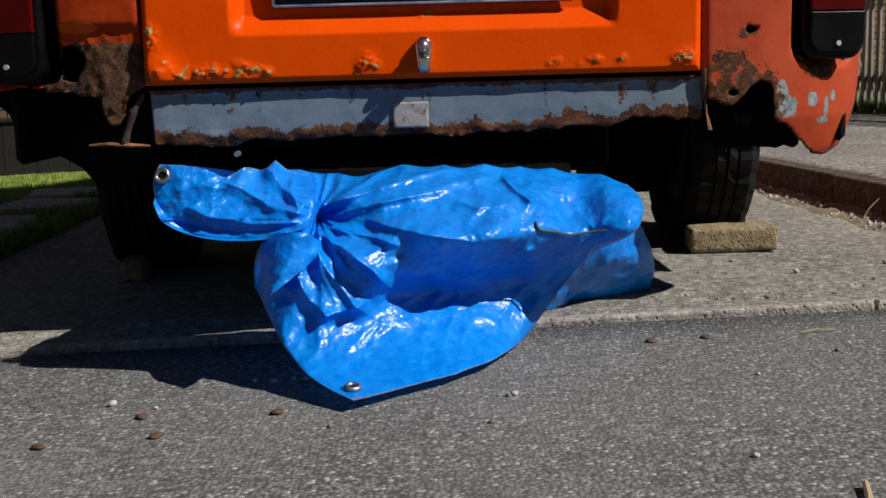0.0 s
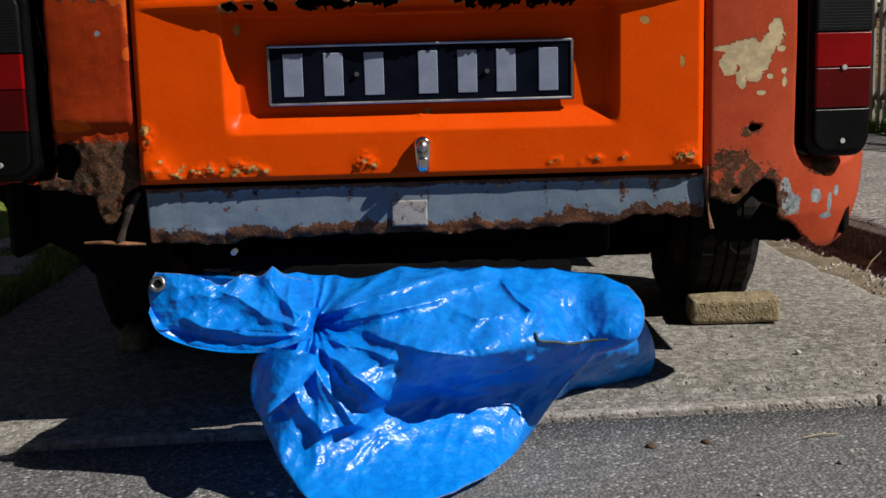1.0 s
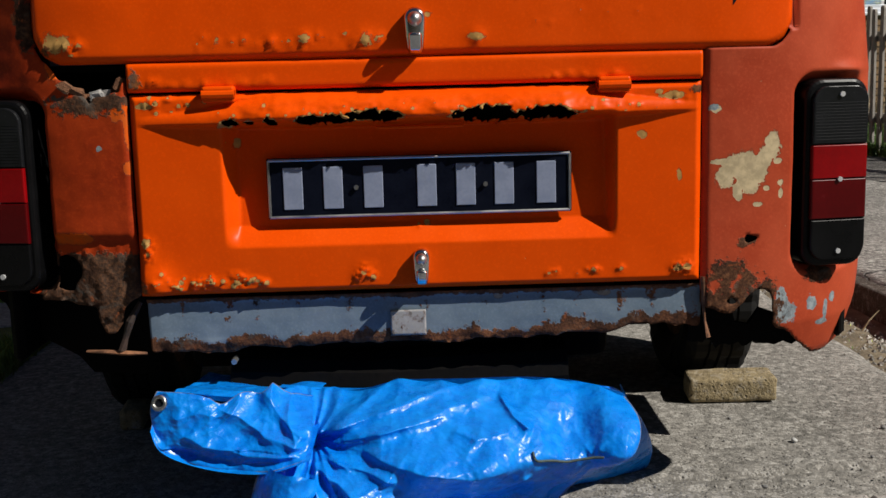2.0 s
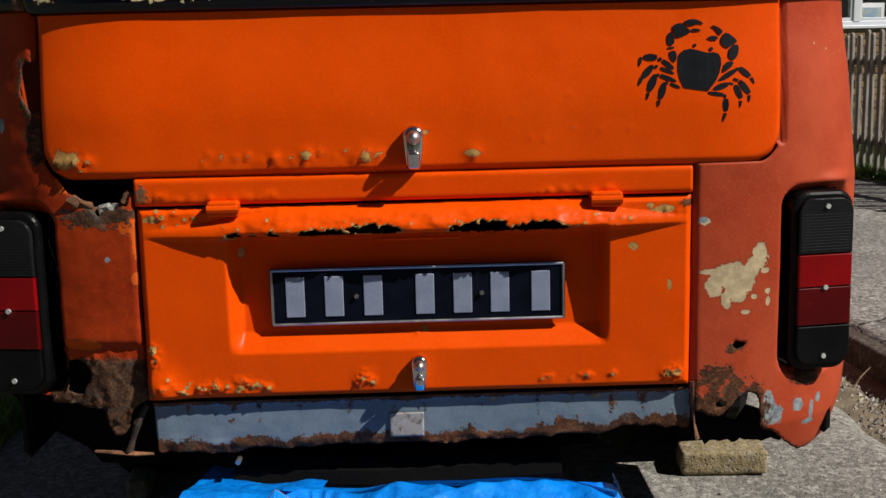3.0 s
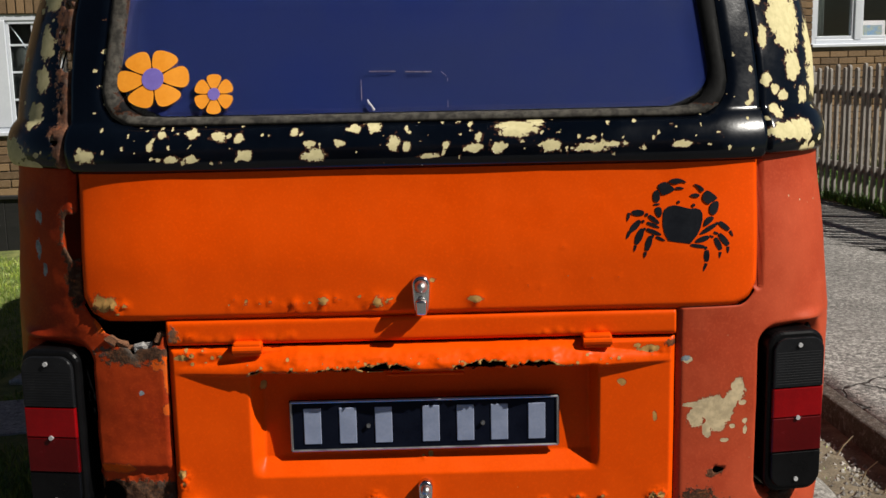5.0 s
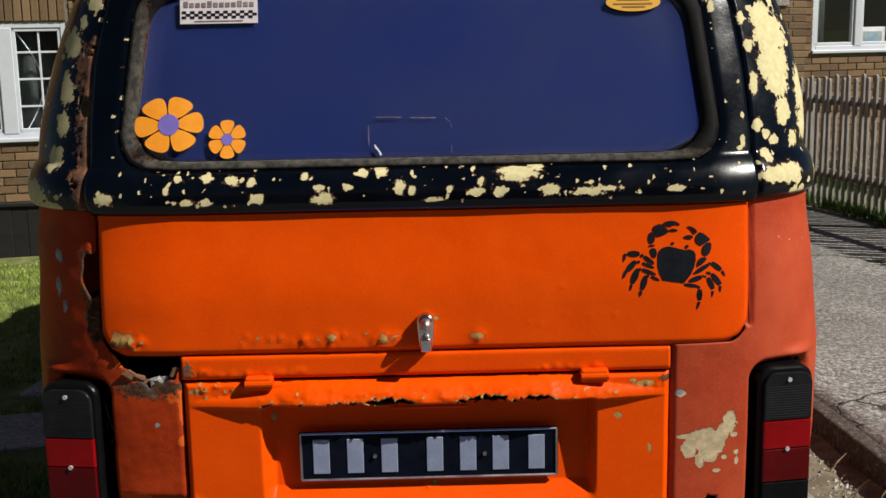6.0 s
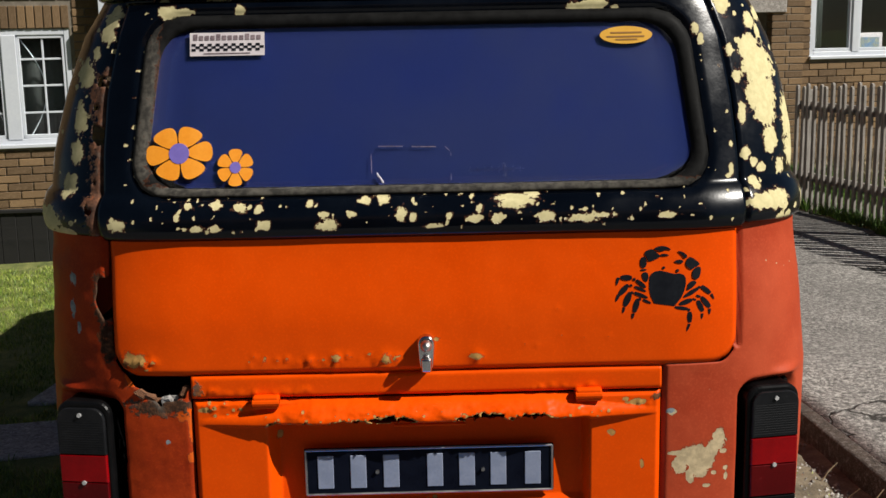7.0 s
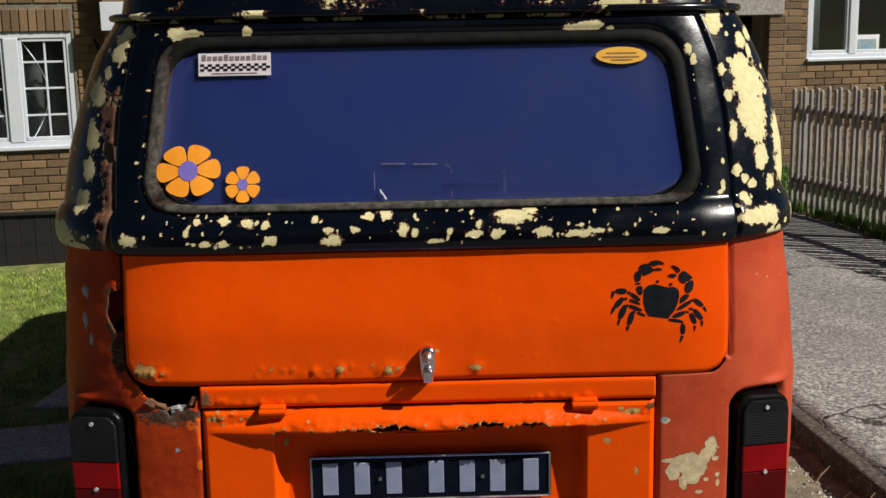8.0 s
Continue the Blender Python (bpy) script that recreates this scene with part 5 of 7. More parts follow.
for k in range(9):
    f = math.cos(k / 8 * math.pi / 2)
    h = math.sin(k / 8 * math.pi / 2)
    rows.append([bm.verts.new((CX + (p.x - CX) * (0.985 * f ** 0.55), ycen + (p.y - ycen) * (0.985 * f ** 0.35 if f > 0 else 0), 1.606 + 0.25 * h)) for p in rim_pts])
for a, b in zip(rows, rows[1:]):
    for i in range(len(a)):
        bm.faces.new((a[i], a[(i + 1) % len(a)], b[(i + 1) % len(a)], b[i]))
bmesh.ops.remove_doubles(bm, verts=bm.verts[:], dist=0.0005)
bmesh.ops.recalc_face_normals(bm, faces=bm.faces[:])
roof = part("roof", bm, M["navy"], van, "black domed roof", smooth=True)
for key in ("chip", "grey", "rust"):
    roof.data.attributes.new(key, "FLOAT", "POINT").data.foreach_set("value", [(1.1 * ragged(v.co.x, v.co.y, 6, 8) - 0.5 if v.co.z < 1.68 else -0.62) if key == "chip" else -0.9 for v in roof.data.vertices])


# tail lamps
M["screw"] = plain("bright_screw", (0.55, 0.55, 0.55), (0.7, 0.7, 0.7), 60, (0.3, 0.45), 200, 0.1, 0.001, Metallic=0.4)
def tail_lamp(x, low, high, turn, parent, label):
    m = Matrix.Translation((x, 0.047, (low + high) / 2)) @ Matrix.Rotation(radians(turn), 4, "Z")
    h = (high - low) / 2
    shift = 0.003 if x > 0 else -0.003

    def slab(w, hh, y0, y1, rad, seg=6):
        bm = bmesh.new()
        prof = []
        for cx, cz, a0 in ((w - rad, hh - rad, 0), (-w + rad, hh - rad, 90), (-w + rad, -hh + rad, 180), (w - rad, -hh + rad, 270)):
            for k in range(seg + 1):
                a = radians(a0 + 90 * k / seg)
                prof.append((cx + rad * math.cos(a), cz + rad * math.sin(a)))
        ringset = []
        for y, sh in ((y1, 0.0), (y0 + 0.006, 0.0), (y0 + 0.002, 0.002), (y0, 0.006)):
            ringset.append([bm.verts.new((px * (1 - sh / w), y, pz * (1 - sh / hh))) for px, pz in prof])
        for a, b in zip(ringset, ringset[1:]):
            for i in range(len(a)):
                bm.faces.new((a[i], a[(i + 1) % len(a)], b[(i + 1) % len(a)], b[i]))
        bm.faces.new(ringset[-1])
        bmesh.ops.recalc_face_normals(bm, faces=bm.faces[:])
        return bm
    base = part("tail_lamp", slab(0.0585, h, -0.022, 0.055, 0.030), M["black"], parent, label, m)
    z = -h + 0.012

    def lens(name, z0, z1, w, mat, ribs, label="", top=False, bottom=False):
        """A moulded lens: plain, or with level ribs pressed into its face."""
        if not ribs:
            rad = 0.026
            pts = []
            for cx, cz, a0, on in ((w, z1, 0, top), (-w, z1, 90, top), (-w, z0, 180, bottom), (w, z0, 270, bottom)):
                if not on:
                    pts.append((cx, cz - (0.0006 if cz == z1 else 0)))
                    continue
                ox, oz = cx - math.copysign(rad, cx), cz - (rad if cz == z1 else -rad)
                pts += [(ox + rad * math.cos(radians(a0 + 15 * k)), oz + rad * math.sin(radians(a0 + 15 * k))) for k in range(7)]
            bm = bmesh.new()
            mz = (z0 + z1) / 2
            loops = []
            for y, sh in ((-0.006, 0.0), (-0.0275, 0.0), (-0.0295, 0.0012), (-0.0300, 0.003)):
                loops.append([bm.verts.new((shift + px * (1 - sh / w), y, mz + (pz - mz) * (1 - sh / (z1 - z0)))) for px, pz in pts])
            for p, q in zip(loops, loops[1:]):
                for k in range(len(p)):
                    bm.faces.new((p[k], p[(k + 1) % len(p)], q[(k + 1) % len(p)], q[k]))
            bm.faces.new(loops[-1])
            bmesh.ops.recalc_face_normals(bm, faces=bm.faces[:])
            return part(name, bm, mat, base, label)
        bm = bmesh.new()
        prof = [(z0, -0.008)]
        for k in range(ribs):
            a, b = z0 + (z1 - z0) * k / ribs, z0 + (z1 - z0) * (k + 1) / ribs
            prof += [(a + 0.0003, -0.0293), (a + 0.0012, -0.0300), (b - 0.0012, -0.0300), (b - 0.0003, -0.0293)]
        prof += [(z1 - 0.0002, -0.008)]
        l = [bm.verts.new((shift - w, y, zz)) for zz, y in prof]
        r = [bm.verts.new((shift + w, y, zz)) for zz, y in prof]
        for k in range(len(prof) - 1):
            bm.faces.new((l[k], r[k], r[k + 1], l[k + 1]))
        bm.faces.new(l[::-1])
        bm.faces.new(r)
        bmesh.ops.recalc_face_normals(bm, faces=bm.faces[:])
        return part(name, bm, mat, base, label)
    f = 2 * h
    lens("reversing_lens", -h + 0.66 * f, h - 0.012, 0.0515, M["smoked"], 0, "dark smoked upper lens", top=True)
    lens("brake_lens", -h + 0.475 * f, -h + 0.655 * f, 0.0515, M["red"], 0, "bright red lens")
    lens("tail_lens", -h + 0.26 * f, -h + 0.472 * f, 0.0515, M["darkred"], 0, "deep red lens")
    lens("lower_lens", -h + 0.012, -h + 0.255 * f, 0.0512, M["black"], 0, "black lower lens", bottom=True)
    for z0, z1, mat in ((-h + 0.675 * f, h - 0.034, M["ribs"]),):
        ribs = bmesh.new()
        for k in range(int((z1 - z0) / 0.0052)):
            zz = z0 + 0.0052 * (k + 0.5)
            tube([(shift - 0.047, -0.0298, zz), (shift + 0.047, -0.0298, zz)], 0.0006, 5, bm=ribs)
        part("lens_ribs", ribs, mat, base)
    for zz in (h - 0.026, -h + 0.472 * f, -h + 0.085 * f):
        part("screw", disc(shift, -0.031, zz, 0.0045, 0.005, "y", 12), M["screw"], base)
    return base


tail_lamp(0.7020, 0.459, 0.784, 9, van, "black-framed tail lamp with red lens")
tail_lamp(-0.7265, 0.456, 0.783, -9, van, "black-framed tail lamp with red lens")


# wheels
def tyre_mesh(r=0.312, w=0.085):
    verts, faces = [], []
    prof = [(0.200, -0.062), (0.225, -0.078), (0.262, -w), (0.292, -0.080), (0.305, -0.068), (r, -0.058)]
    for a, b in ((-0.058, -0.030), (-0.024, -0.004), (0.004, 0.024), (0.030, 0.058)):
        prof += [(r, a), (r, b), (r - 0.008, b + 0.001), (r - 0.008, b + 0.005)]
    prof = prof[:-2] + [(0.305, 0.068), (0.292, 0.080), (0.262, w), (0.225, 0.078), (0.200, 0.062)]
    n = 96
    for i in range(n):
        a = 2 * math.pi * i / n
        for k, (rr, x) in enumerate(prof):
            cut = 0.006 if (i % 3 == 0 and rr > 0.29 and 0.02 < abs(x) < 0.075) else 0.0
            q = rr - cut
            z = q * math.sin(a)
            verts.append((x * (1.06 if z < -0.24 else 1.0), q * math.cos(a), max(z, -0.298)))
    k = len(prof)
    for i in range(n):
        for j in range(k - 1):
            faces.append((i * k + j, i * k + j + 1, ((i + 1) % n) * k + j + 1, ((i + 1) % n) * k + j))
    return mesh_of("tyre", verts, faces, M["tyre"])


tyre_me = tyre_mesh()
for x, y in ((0.70, 0.97), (-0.70, 0.97), (0.69, 3.36), (-0.69, 3.36)):
    g = cross(x) + 0.298
    wheel = put("wheel", tyre_me, van, "worn black tyre on a steel rim", Matrix.Translation((x, y, g)))
    sx = 1 if x > 0 else -1
    rimb = disc(0, 0, 0, 0.205, 0.12, "x", 32)
    disc(sx * 0.055, 0, 0, 0.15, 0.03, "x", 32, rimb, 0.13)
    part("rim", rimb, M["rusty"], wheel)
    part("hub_cap", disc(sx * 0.078, 0, 0, 0.085, 0.03, "x", 24), M["steel"], wheel)

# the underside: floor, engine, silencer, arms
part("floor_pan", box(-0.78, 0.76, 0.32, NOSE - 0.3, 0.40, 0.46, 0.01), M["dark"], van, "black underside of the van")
part("engine", box(-0.34, 0.22, 0.10, 0.62, 0.24, 0.43, 0.03, None, 2), M["dark"], van, "near-black engine")
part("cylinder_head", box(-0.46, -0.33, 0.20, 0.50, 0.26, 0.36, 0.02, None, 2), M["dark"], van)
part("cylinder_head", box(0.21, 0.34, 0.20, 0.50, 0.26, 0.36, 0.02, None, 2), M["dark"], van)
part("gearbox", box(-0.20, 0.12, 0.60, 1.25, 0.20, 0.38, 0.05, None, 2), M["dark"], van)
part("silencer", tube([(-0.36, 0.10, 0.27), (-0.1, 0.09, 0.262), (0.24, 0.10, 0.27)], 0.055, 14), M["dark"], van, "near-black exhaust silencer")
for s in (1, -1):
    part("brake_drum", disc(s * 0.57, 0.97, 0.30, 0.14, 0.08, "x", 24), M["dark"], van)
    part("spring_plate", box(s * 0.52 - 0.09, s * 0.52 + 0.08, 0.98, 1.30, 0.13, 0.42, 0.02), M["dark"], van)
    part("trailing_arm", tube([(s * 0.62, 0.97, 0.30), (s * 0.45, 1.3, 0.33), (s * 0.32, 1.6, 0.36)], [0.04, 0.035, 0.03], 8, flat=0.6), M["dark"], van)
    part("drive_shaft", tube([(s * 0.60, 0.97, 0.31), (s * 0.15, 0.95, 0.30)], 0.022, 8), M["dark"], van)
    # arch plate stretched low and rearward to block sun from the drive beside the tyre
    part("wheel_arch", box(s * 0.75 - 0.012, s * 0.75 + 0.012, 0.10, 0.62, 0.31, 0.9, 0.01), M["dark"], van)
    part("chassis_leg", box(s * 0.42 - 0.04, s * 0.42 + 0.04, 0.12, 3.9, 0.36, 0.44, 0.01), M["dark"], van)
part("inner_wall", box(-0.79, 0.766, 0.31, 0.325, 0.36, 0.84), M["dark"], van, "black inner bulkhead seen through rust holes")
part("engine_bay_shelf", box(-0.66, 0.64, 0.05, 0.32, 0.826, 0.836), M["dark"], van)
part("bolt", disc(-0.347, 0.02, 0.324, 0.005, 0.03, "y", 8), M["steel"], van, "pale bolt under the valance")
# the inside, dark behind the pane
part("load_deck", box(-0.63, 0.61, 0.03, NOSE - 1.3, 0.838, 0.86), M["inside"], van, "dark cloth over the load deck")
part("head_lining", box(-0.60, 0.576, 0.30, NOSE - 0.4, 1.592, 1.598), M["inside"], van)
# an added sheet close behind the pane; its blue paints in the sky's reflection
sky_sheet = bmesh.new()
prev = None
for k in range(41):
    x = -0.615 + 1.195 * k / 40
    cur = [sky_sheet.verts.new(rear_y(x, z, -0.0078 + 0.0022 * max(0.0, 1 - max(abs(x + 0.018) / 0.585, abs(z - 1.38) / 0.175) ** 2))) for z in [1.17 + 0.0135 * q for q in range(31)]]
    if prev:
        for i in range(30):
            sky_sheet.faces.new((prev[i], cur[i], cur[i + 1], prev[i + 1]))
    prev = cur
solid(part("window_blind", sky_sheet, M["sky_sheet"], van, "deep blue sheet standing in for the mirrored sky", smooth=True), 0.002)
part("bulkhead", box(-0.79, 0.766, 2.9, 2.94, 0.40, 1.20), M["inside"], van)


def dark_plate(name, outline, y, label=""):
    """An upright near-black plate of that outline in (x, z)."""
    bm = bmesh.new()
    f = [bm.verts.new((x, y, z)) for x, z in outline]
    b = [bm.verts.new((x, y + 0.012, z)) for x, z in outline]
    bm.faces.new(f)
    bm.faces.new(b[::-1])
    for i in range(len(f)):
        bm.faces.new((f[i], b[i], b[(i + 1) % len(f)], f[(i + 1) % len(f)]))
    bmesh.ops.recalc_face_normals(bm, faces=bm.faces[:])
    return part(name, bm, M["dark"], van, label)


# plates added so that the gaps behind the rotted corners read black
dark_plate("inner_arch", [(-0.83, 0.50), (-0.83, 0.425), (-0.80, 0.40), (-0.785, 0.365), (-0.765, 0.372), (-0.75, 0.340), (-0.725, 0.326), (-0.70, 0.312), (-0.67, 0.294), (-0.645, 0.262), (-0.52, 0.255), (-0.50, 0.50)], 0.20, "near-black inner arch behind the rotted corner")
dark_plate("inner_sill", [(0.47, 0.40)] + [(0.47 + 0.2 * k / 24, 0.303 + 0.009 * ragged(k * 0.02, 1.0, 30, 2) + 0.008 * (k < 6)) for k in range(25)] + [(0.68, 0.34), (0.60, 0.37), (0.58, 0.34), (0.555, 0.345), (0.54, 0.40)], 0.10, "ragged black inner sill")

# ---- the tarpaulin under the tail ----
tarp = empty("tarpaulin", Matrix.Translation((0, 0, 0)))
tagged(tarp, "crumpled blue plastic tarpaulin pulled from under the van", "tarpaulin")
GATHER, TIE = Vector((-0.200, 0, 0.232)), Vector((0.255, 0, 0.178))


def facets(x, z, seed):
    """Flat facets that meet in sharp ridges, as in crumpled sheet plastic: about 0 to 1."""
    return noise.voronoi((x, z, seed))[0][0]


def crease(x, z, y=0.0):
    """Sharp small creases of stiff plastic, drawn out away from the gather."""
    a = math.atan2(z - GATHER.z, x - GATHER.x)
    r = math.hypot(x - GATHER.x, z - GATHER.z)
    wx, wz = x + 0.02 * fbm(x * 12, z * 12, y + 4, 2), z + 0.02 * fbm(x * 12, z * 12, y + 9, 2)
    radial = facets(a * 2.8, r * 6, y + 2.5)
    u, w = wx * 0.86 + wz * 0.5, wz * 0.86 - wx * 0.5
    return (0.017 * (facets(u * 7, w * 16, y + 1.5) - 0.45) + 0.016 * (radial - 0.45) * smooth01(0.02, 0.09, r) * smooth01(0.34, 0.16, r)
            + 0.0115 * (facets(u * 19, w * 34, y + 3.5) - 0.45) + 0.0022 * (facets(wx * 55, wz * 62, y + 5.5) - 0.45))


def long_pleat(x, z, line, height, w0, w1, upper=1.0):
    """A long pleat along a bent line, widening from w0 to w1; its upper flank is that much wider than its lower."""
    best, at = 1e9, (0, 0)
    total = sum(math.dist(a, b) for a, b in zip(line, line[1:]))
    run = 0.0
    for a, b in zip(line, line[1:]):
        dx, dz = b[0] - a[0], b[1] - a[1]
        l = math.hypot(dx, dz)
        t = min(1.0, max(0.0, ((x - a[0]) * dx + (z - a[1]) * dz) / (l * l)))
        d = math.hypot(x - a[0] - t * dx, z - a[1] - t * dz)
        if d < best:
            best, at = d, ((run + t * l) / total, (z - a[1] - t * dz) * (1 if abs(dx) > 0.3 * l else 0) or (x - a[0] - t * dx))
        run += l
    f, side = at
    k = best / ((w0 + (w1 - w0) * f) * (upper if side > 0 else 1.0))
    return height * smooth01(-0.02, 0.12, f) * smooth01(1.02, 0.8, f) * math.exp(-k ** 1.15)


MAIN_FOLDS = (((((-0.205, 0.240), (-0.12, 0.258), (-0.015, 0.284), (0.075, 0.296), (0.17, 0.290), (0.25, 0.270))), 0.036, 0.010, 0.015, 1.3),
              (((-0.17, 0.232), (-0.08, 0.245), (0.02, 0.268), (0.11, 0.276)), 0.026, 0.008, 0.016, 1.7),
              (((0.105, 0.276), (0.125, 0.252), (0.155, 0.232)), 0.026, 0.006, 0.010, 1.0),
              (((-0.12, 0.222), (-0.03, 0.200), (0.05, 0.184), (0.13, 0.190)), 0.030, 0.012, 0.022, 2.2),
              (((-0.205, 0.212), (-0.155, 0.186), (-0.105, 0.150), (-0.075, 0.110)), 0.040, 0.010, 0.017, 1.0),
              (((-0.205, 0.205), (-0.175, 0.150), (-0.140, 0.105), (-0.110, 0.075)), 0.028, 0.009, 0.020, 1.0),
              (((-0.212, 0.200), (-0.225, 0.150), (-0.205, 0.110), (-0.165, 0.080)), 0.022, 0.009, 0.020, 1.0),
              (((-0.19, 0.088), (-0.135, 0.098), (-0.115, 0.108)), 0.020, 0.008, 0.012, 1.0),
              (((-0.20, 0.24), (-0.13, 0.268), (-0.075, 0.298)), 0.022, 0.007, 0.014, 1.0),
              (((-0.215, 0.235), (-0.245, 0.275), (-0.262, 0.318)), 0.034, 0.008, 0.012, 1.0),
              (((-0.185, 0.215), (-0.14, 0.204), (-0.10, 0.196), (-0.06, 0.182)), 0.020, 0.006, 0.010, 1.0),
              (((0.02, 0.245), (0.06, 0.232), (0.13, 0.238)), 0.014, 0.006, 0.009, 1.2),
              (((-0.02, 0.13), (0.06, 0.105), (0.12, 0.10)), 0.012, 0.010, 0.018, 1.4),
              (((-0.14, 0.240), (-0.04, 0.252), (0.03, 0.262)), 0.010, 0.005, 0.008, 1.2),
              (((0.15, 0.17), (0.10, 0.145), (0.03, 0.135)), 0.014, 0.006, 0.012, 1.0))


def coons(top, bottom, left, right, u, v):
    """A patch spanned between four edges; v runs from the top down."""
    t, b, l, r = curve_at(top, u), curve_at(bottom, u), curve_at(left, v), curve_at(right, v)
    c = (1 - u) * (1 - v) * Vector(top[0]) + u * (1 - v) * Vector(top[-1]) + (1 - u) * v * Vector(bottom[0]) + u * v * Vector(bottom[-1])
    return (1 - v) * t + v * b + (1 - u) * l + u * r - c


def cloth(name, top, bottom, left, right, nu, nv, shape, hems, label=""):
    verts, tags = [], []
    for j in range(nv + 1):
        v = j / nv
        for i in range(nu + 1):
            u = i / nu
            p = coons(top, bottom, left, right, u, v)
            p = shape(p, u, v)
            p.z = max(p.z, cross(p.x) + 0.004)
            verts.append(p)
            e = min([{"l": u * 0.5, "r": (1 - u) * 0.5, "t": v * 0.3, "b": (1 - v) * 0.3}[k] for k in hems] or [1])
            tags.append(1.0 if e < 0.006 else 0.0)
    w = nu + 1
    faces = [(j * w + i, (j + 1) * w + i, (j + 1) * w + i + 1, j * w + i + 1) for j in range(nv) for i in range(nu)]
    me = mesh_of(name, verts, faces, M["tarp"], True)
    me.attributes.new("hem", "FLOAT", "POINT").data.foreach_set("value", tags)
    ob = put(name, me, tarp, label)
    return ob


TOP = ((-0.262, -0.075, 0.300), (-0.20, -0.06, 0.290), (-0.13, -0.05, 0.284), (-0.06, -0.04, 0.295), (0.045, -0.03, 0.292), (0.16, -0.01, 0.285), (0.25, 0.0, 0.272), (0.325, 0.0, 0.250))
BOTTOM = ((-0.136, -0.440, 0.003), (-0.078, -0.388, 0.002), (0.007, -0.322, 0.003), (0.075, -0.245, 0.004), (0.115, -0.165, 0.005), (0.142, -0.10, 0.006))
LEFT = ((-0.262, -0.075, 0.300), (-0.232, -0.16, 0.245), (-0.285, -0.20, 0.195), (-0.292, -0.21, 0.140), (-0.272, -0.235, 0.080), (-0.215, -0.33, 0.022), (-0.136, -0.440, 0.003))
RIGHT = ((0.325, 0.0, 0.250), (0.338, -0.06, 0.225), (0.320, -0.09, 0.185), (0.262, -0.095, 0.150), (0.215, -0.085, 0.10), (0.175, -0.08, 0.045), (0.142, -0.10, 0.006))


def main_shape(p, u, v):
    x, z = p.x, p.z
    inside = (4 * v * (1 - v)) ** 0.5 * (4 * u * (1 - u)) ** 0.35
    f = sum(long_pleat(x, z, *k) for k in MAIN_FOLDS)
    pull = 0.045 * math.exp(-((x - GATHER.x) ** 2 + (z - GATHER.z) ** 2) / 0.0022)
    right = smooth01(0.22, 0.55, u)
    belly = inside * ((0.030 + 0.045 * right) * math.exp(-((v - 0.40 + 0.04 * right) / 0.19) ** 2) - 0.052 * right * math.exp(-((v - 0.68) / 0.13) ** 2) + 0.03 + 0.030 * (1 - right) * math.exp(-((v - 0.62) / 0.2) ** 2))
    f += 0.015 * (1 - abs(math.sin(math.atan2(z - GATHER.z, x - GATHER.x) * 7 + 1.5 * fbm(x * 8, z * 8, 2, 2)))) * math.exp(-math.hypot(x - GATHER.x, z - GATHER.z) / 0.11)
    f += 0.007 * (1 - abs(math.sin(math.atan2(z - TIE.z, x - TIE.x) * 4 + 1 + 2 * fbm(x * 9, z * 9, 6, 2)))) * math.exp(-math.hypot(x - TIE.x, z - TIE.z) / 0.08) * smooth01(0.0, 0.03, math.hypot(x - TIE.x, z - TIE.z))
    # the bunch at the right end: a hollow, with a standing fold beyond it
    f += 0.050 * smooth01(0.235, 0.30, x) * smooth01(0.14, 0.19, z) - 0.040 * math.exp(-((x - 0.220) / 0.045) ** 2 - ((z - 0.218) / 0.034) ** 2)
    out = belly + f + crease(x, z) * (0.55 + 0.65 * inside) - pull
    edge = 0.014 * (facets(x * 17, 0.5, 7.5) - 0.4) * smooth01(0.10, 0.0, v) * smooth01(0.0, 0.08, u)
    return Vector((x, p.y - out * 0.92, z + out * 0.14 * (1 - v) + edge))


main = cloth("main_drape", TOP, BOTTOM, LEFT, RIGHT, 320, 240, main_shape, "lbr", "creased shiny blue sheet")


def back_shape(p, u, v):
    out = 0.03 * math.sin(math.pi * v) + crease(p.x, p.z, 5.0) * 0.8
    return Vector((p.x, p.y + (out if v > 0.5 else -out * 0.3), p.z))


# over the top and down behind
cloth("rear_fall", TOP, tuple((x + 0.02, y + 0.20, 0.03) for x, y, z in TOP), (TOP[0], (-0.255, 0.02, 0.26), (-0.24, 0.125, 0.03)), (TOP[-1], (0.35, 0.10, 0.20), (0.335, 0.23, 0.03)), 70, 30, back_shape, "")
# the flap that sticks out on the left
flap_top = ((-0.447, -0.150, 0.321), (-0.40, -0.155, 0.318), (-0.345, -0.150, 0.309), (-0.30, -0.13, 0.300), (-0.25, -0.10, 0.298), (-0.205, -0.09, 0.288))
flap_bottom = ((-0.456, -0.155, 0.262), (-0.44, -0.165, 0.232), (-0.395, -0.17, 0.210), (-0.33, -0.19, 0.202), (-0.262, -0.215, 0.208), (-0.200, -0.215, 0.226))
flap_left = ((-0.447, -0.150, 0.321), (-0.457, -0.15, 0.30), (-0.458, -0.152, 0.28), (-0.456, -0.155, 0.262))
flap_right = ((-0.205, -0.09, 0.288), (-0.198, -0.16, 0.265), (-0.200, -0.215, 0.226))


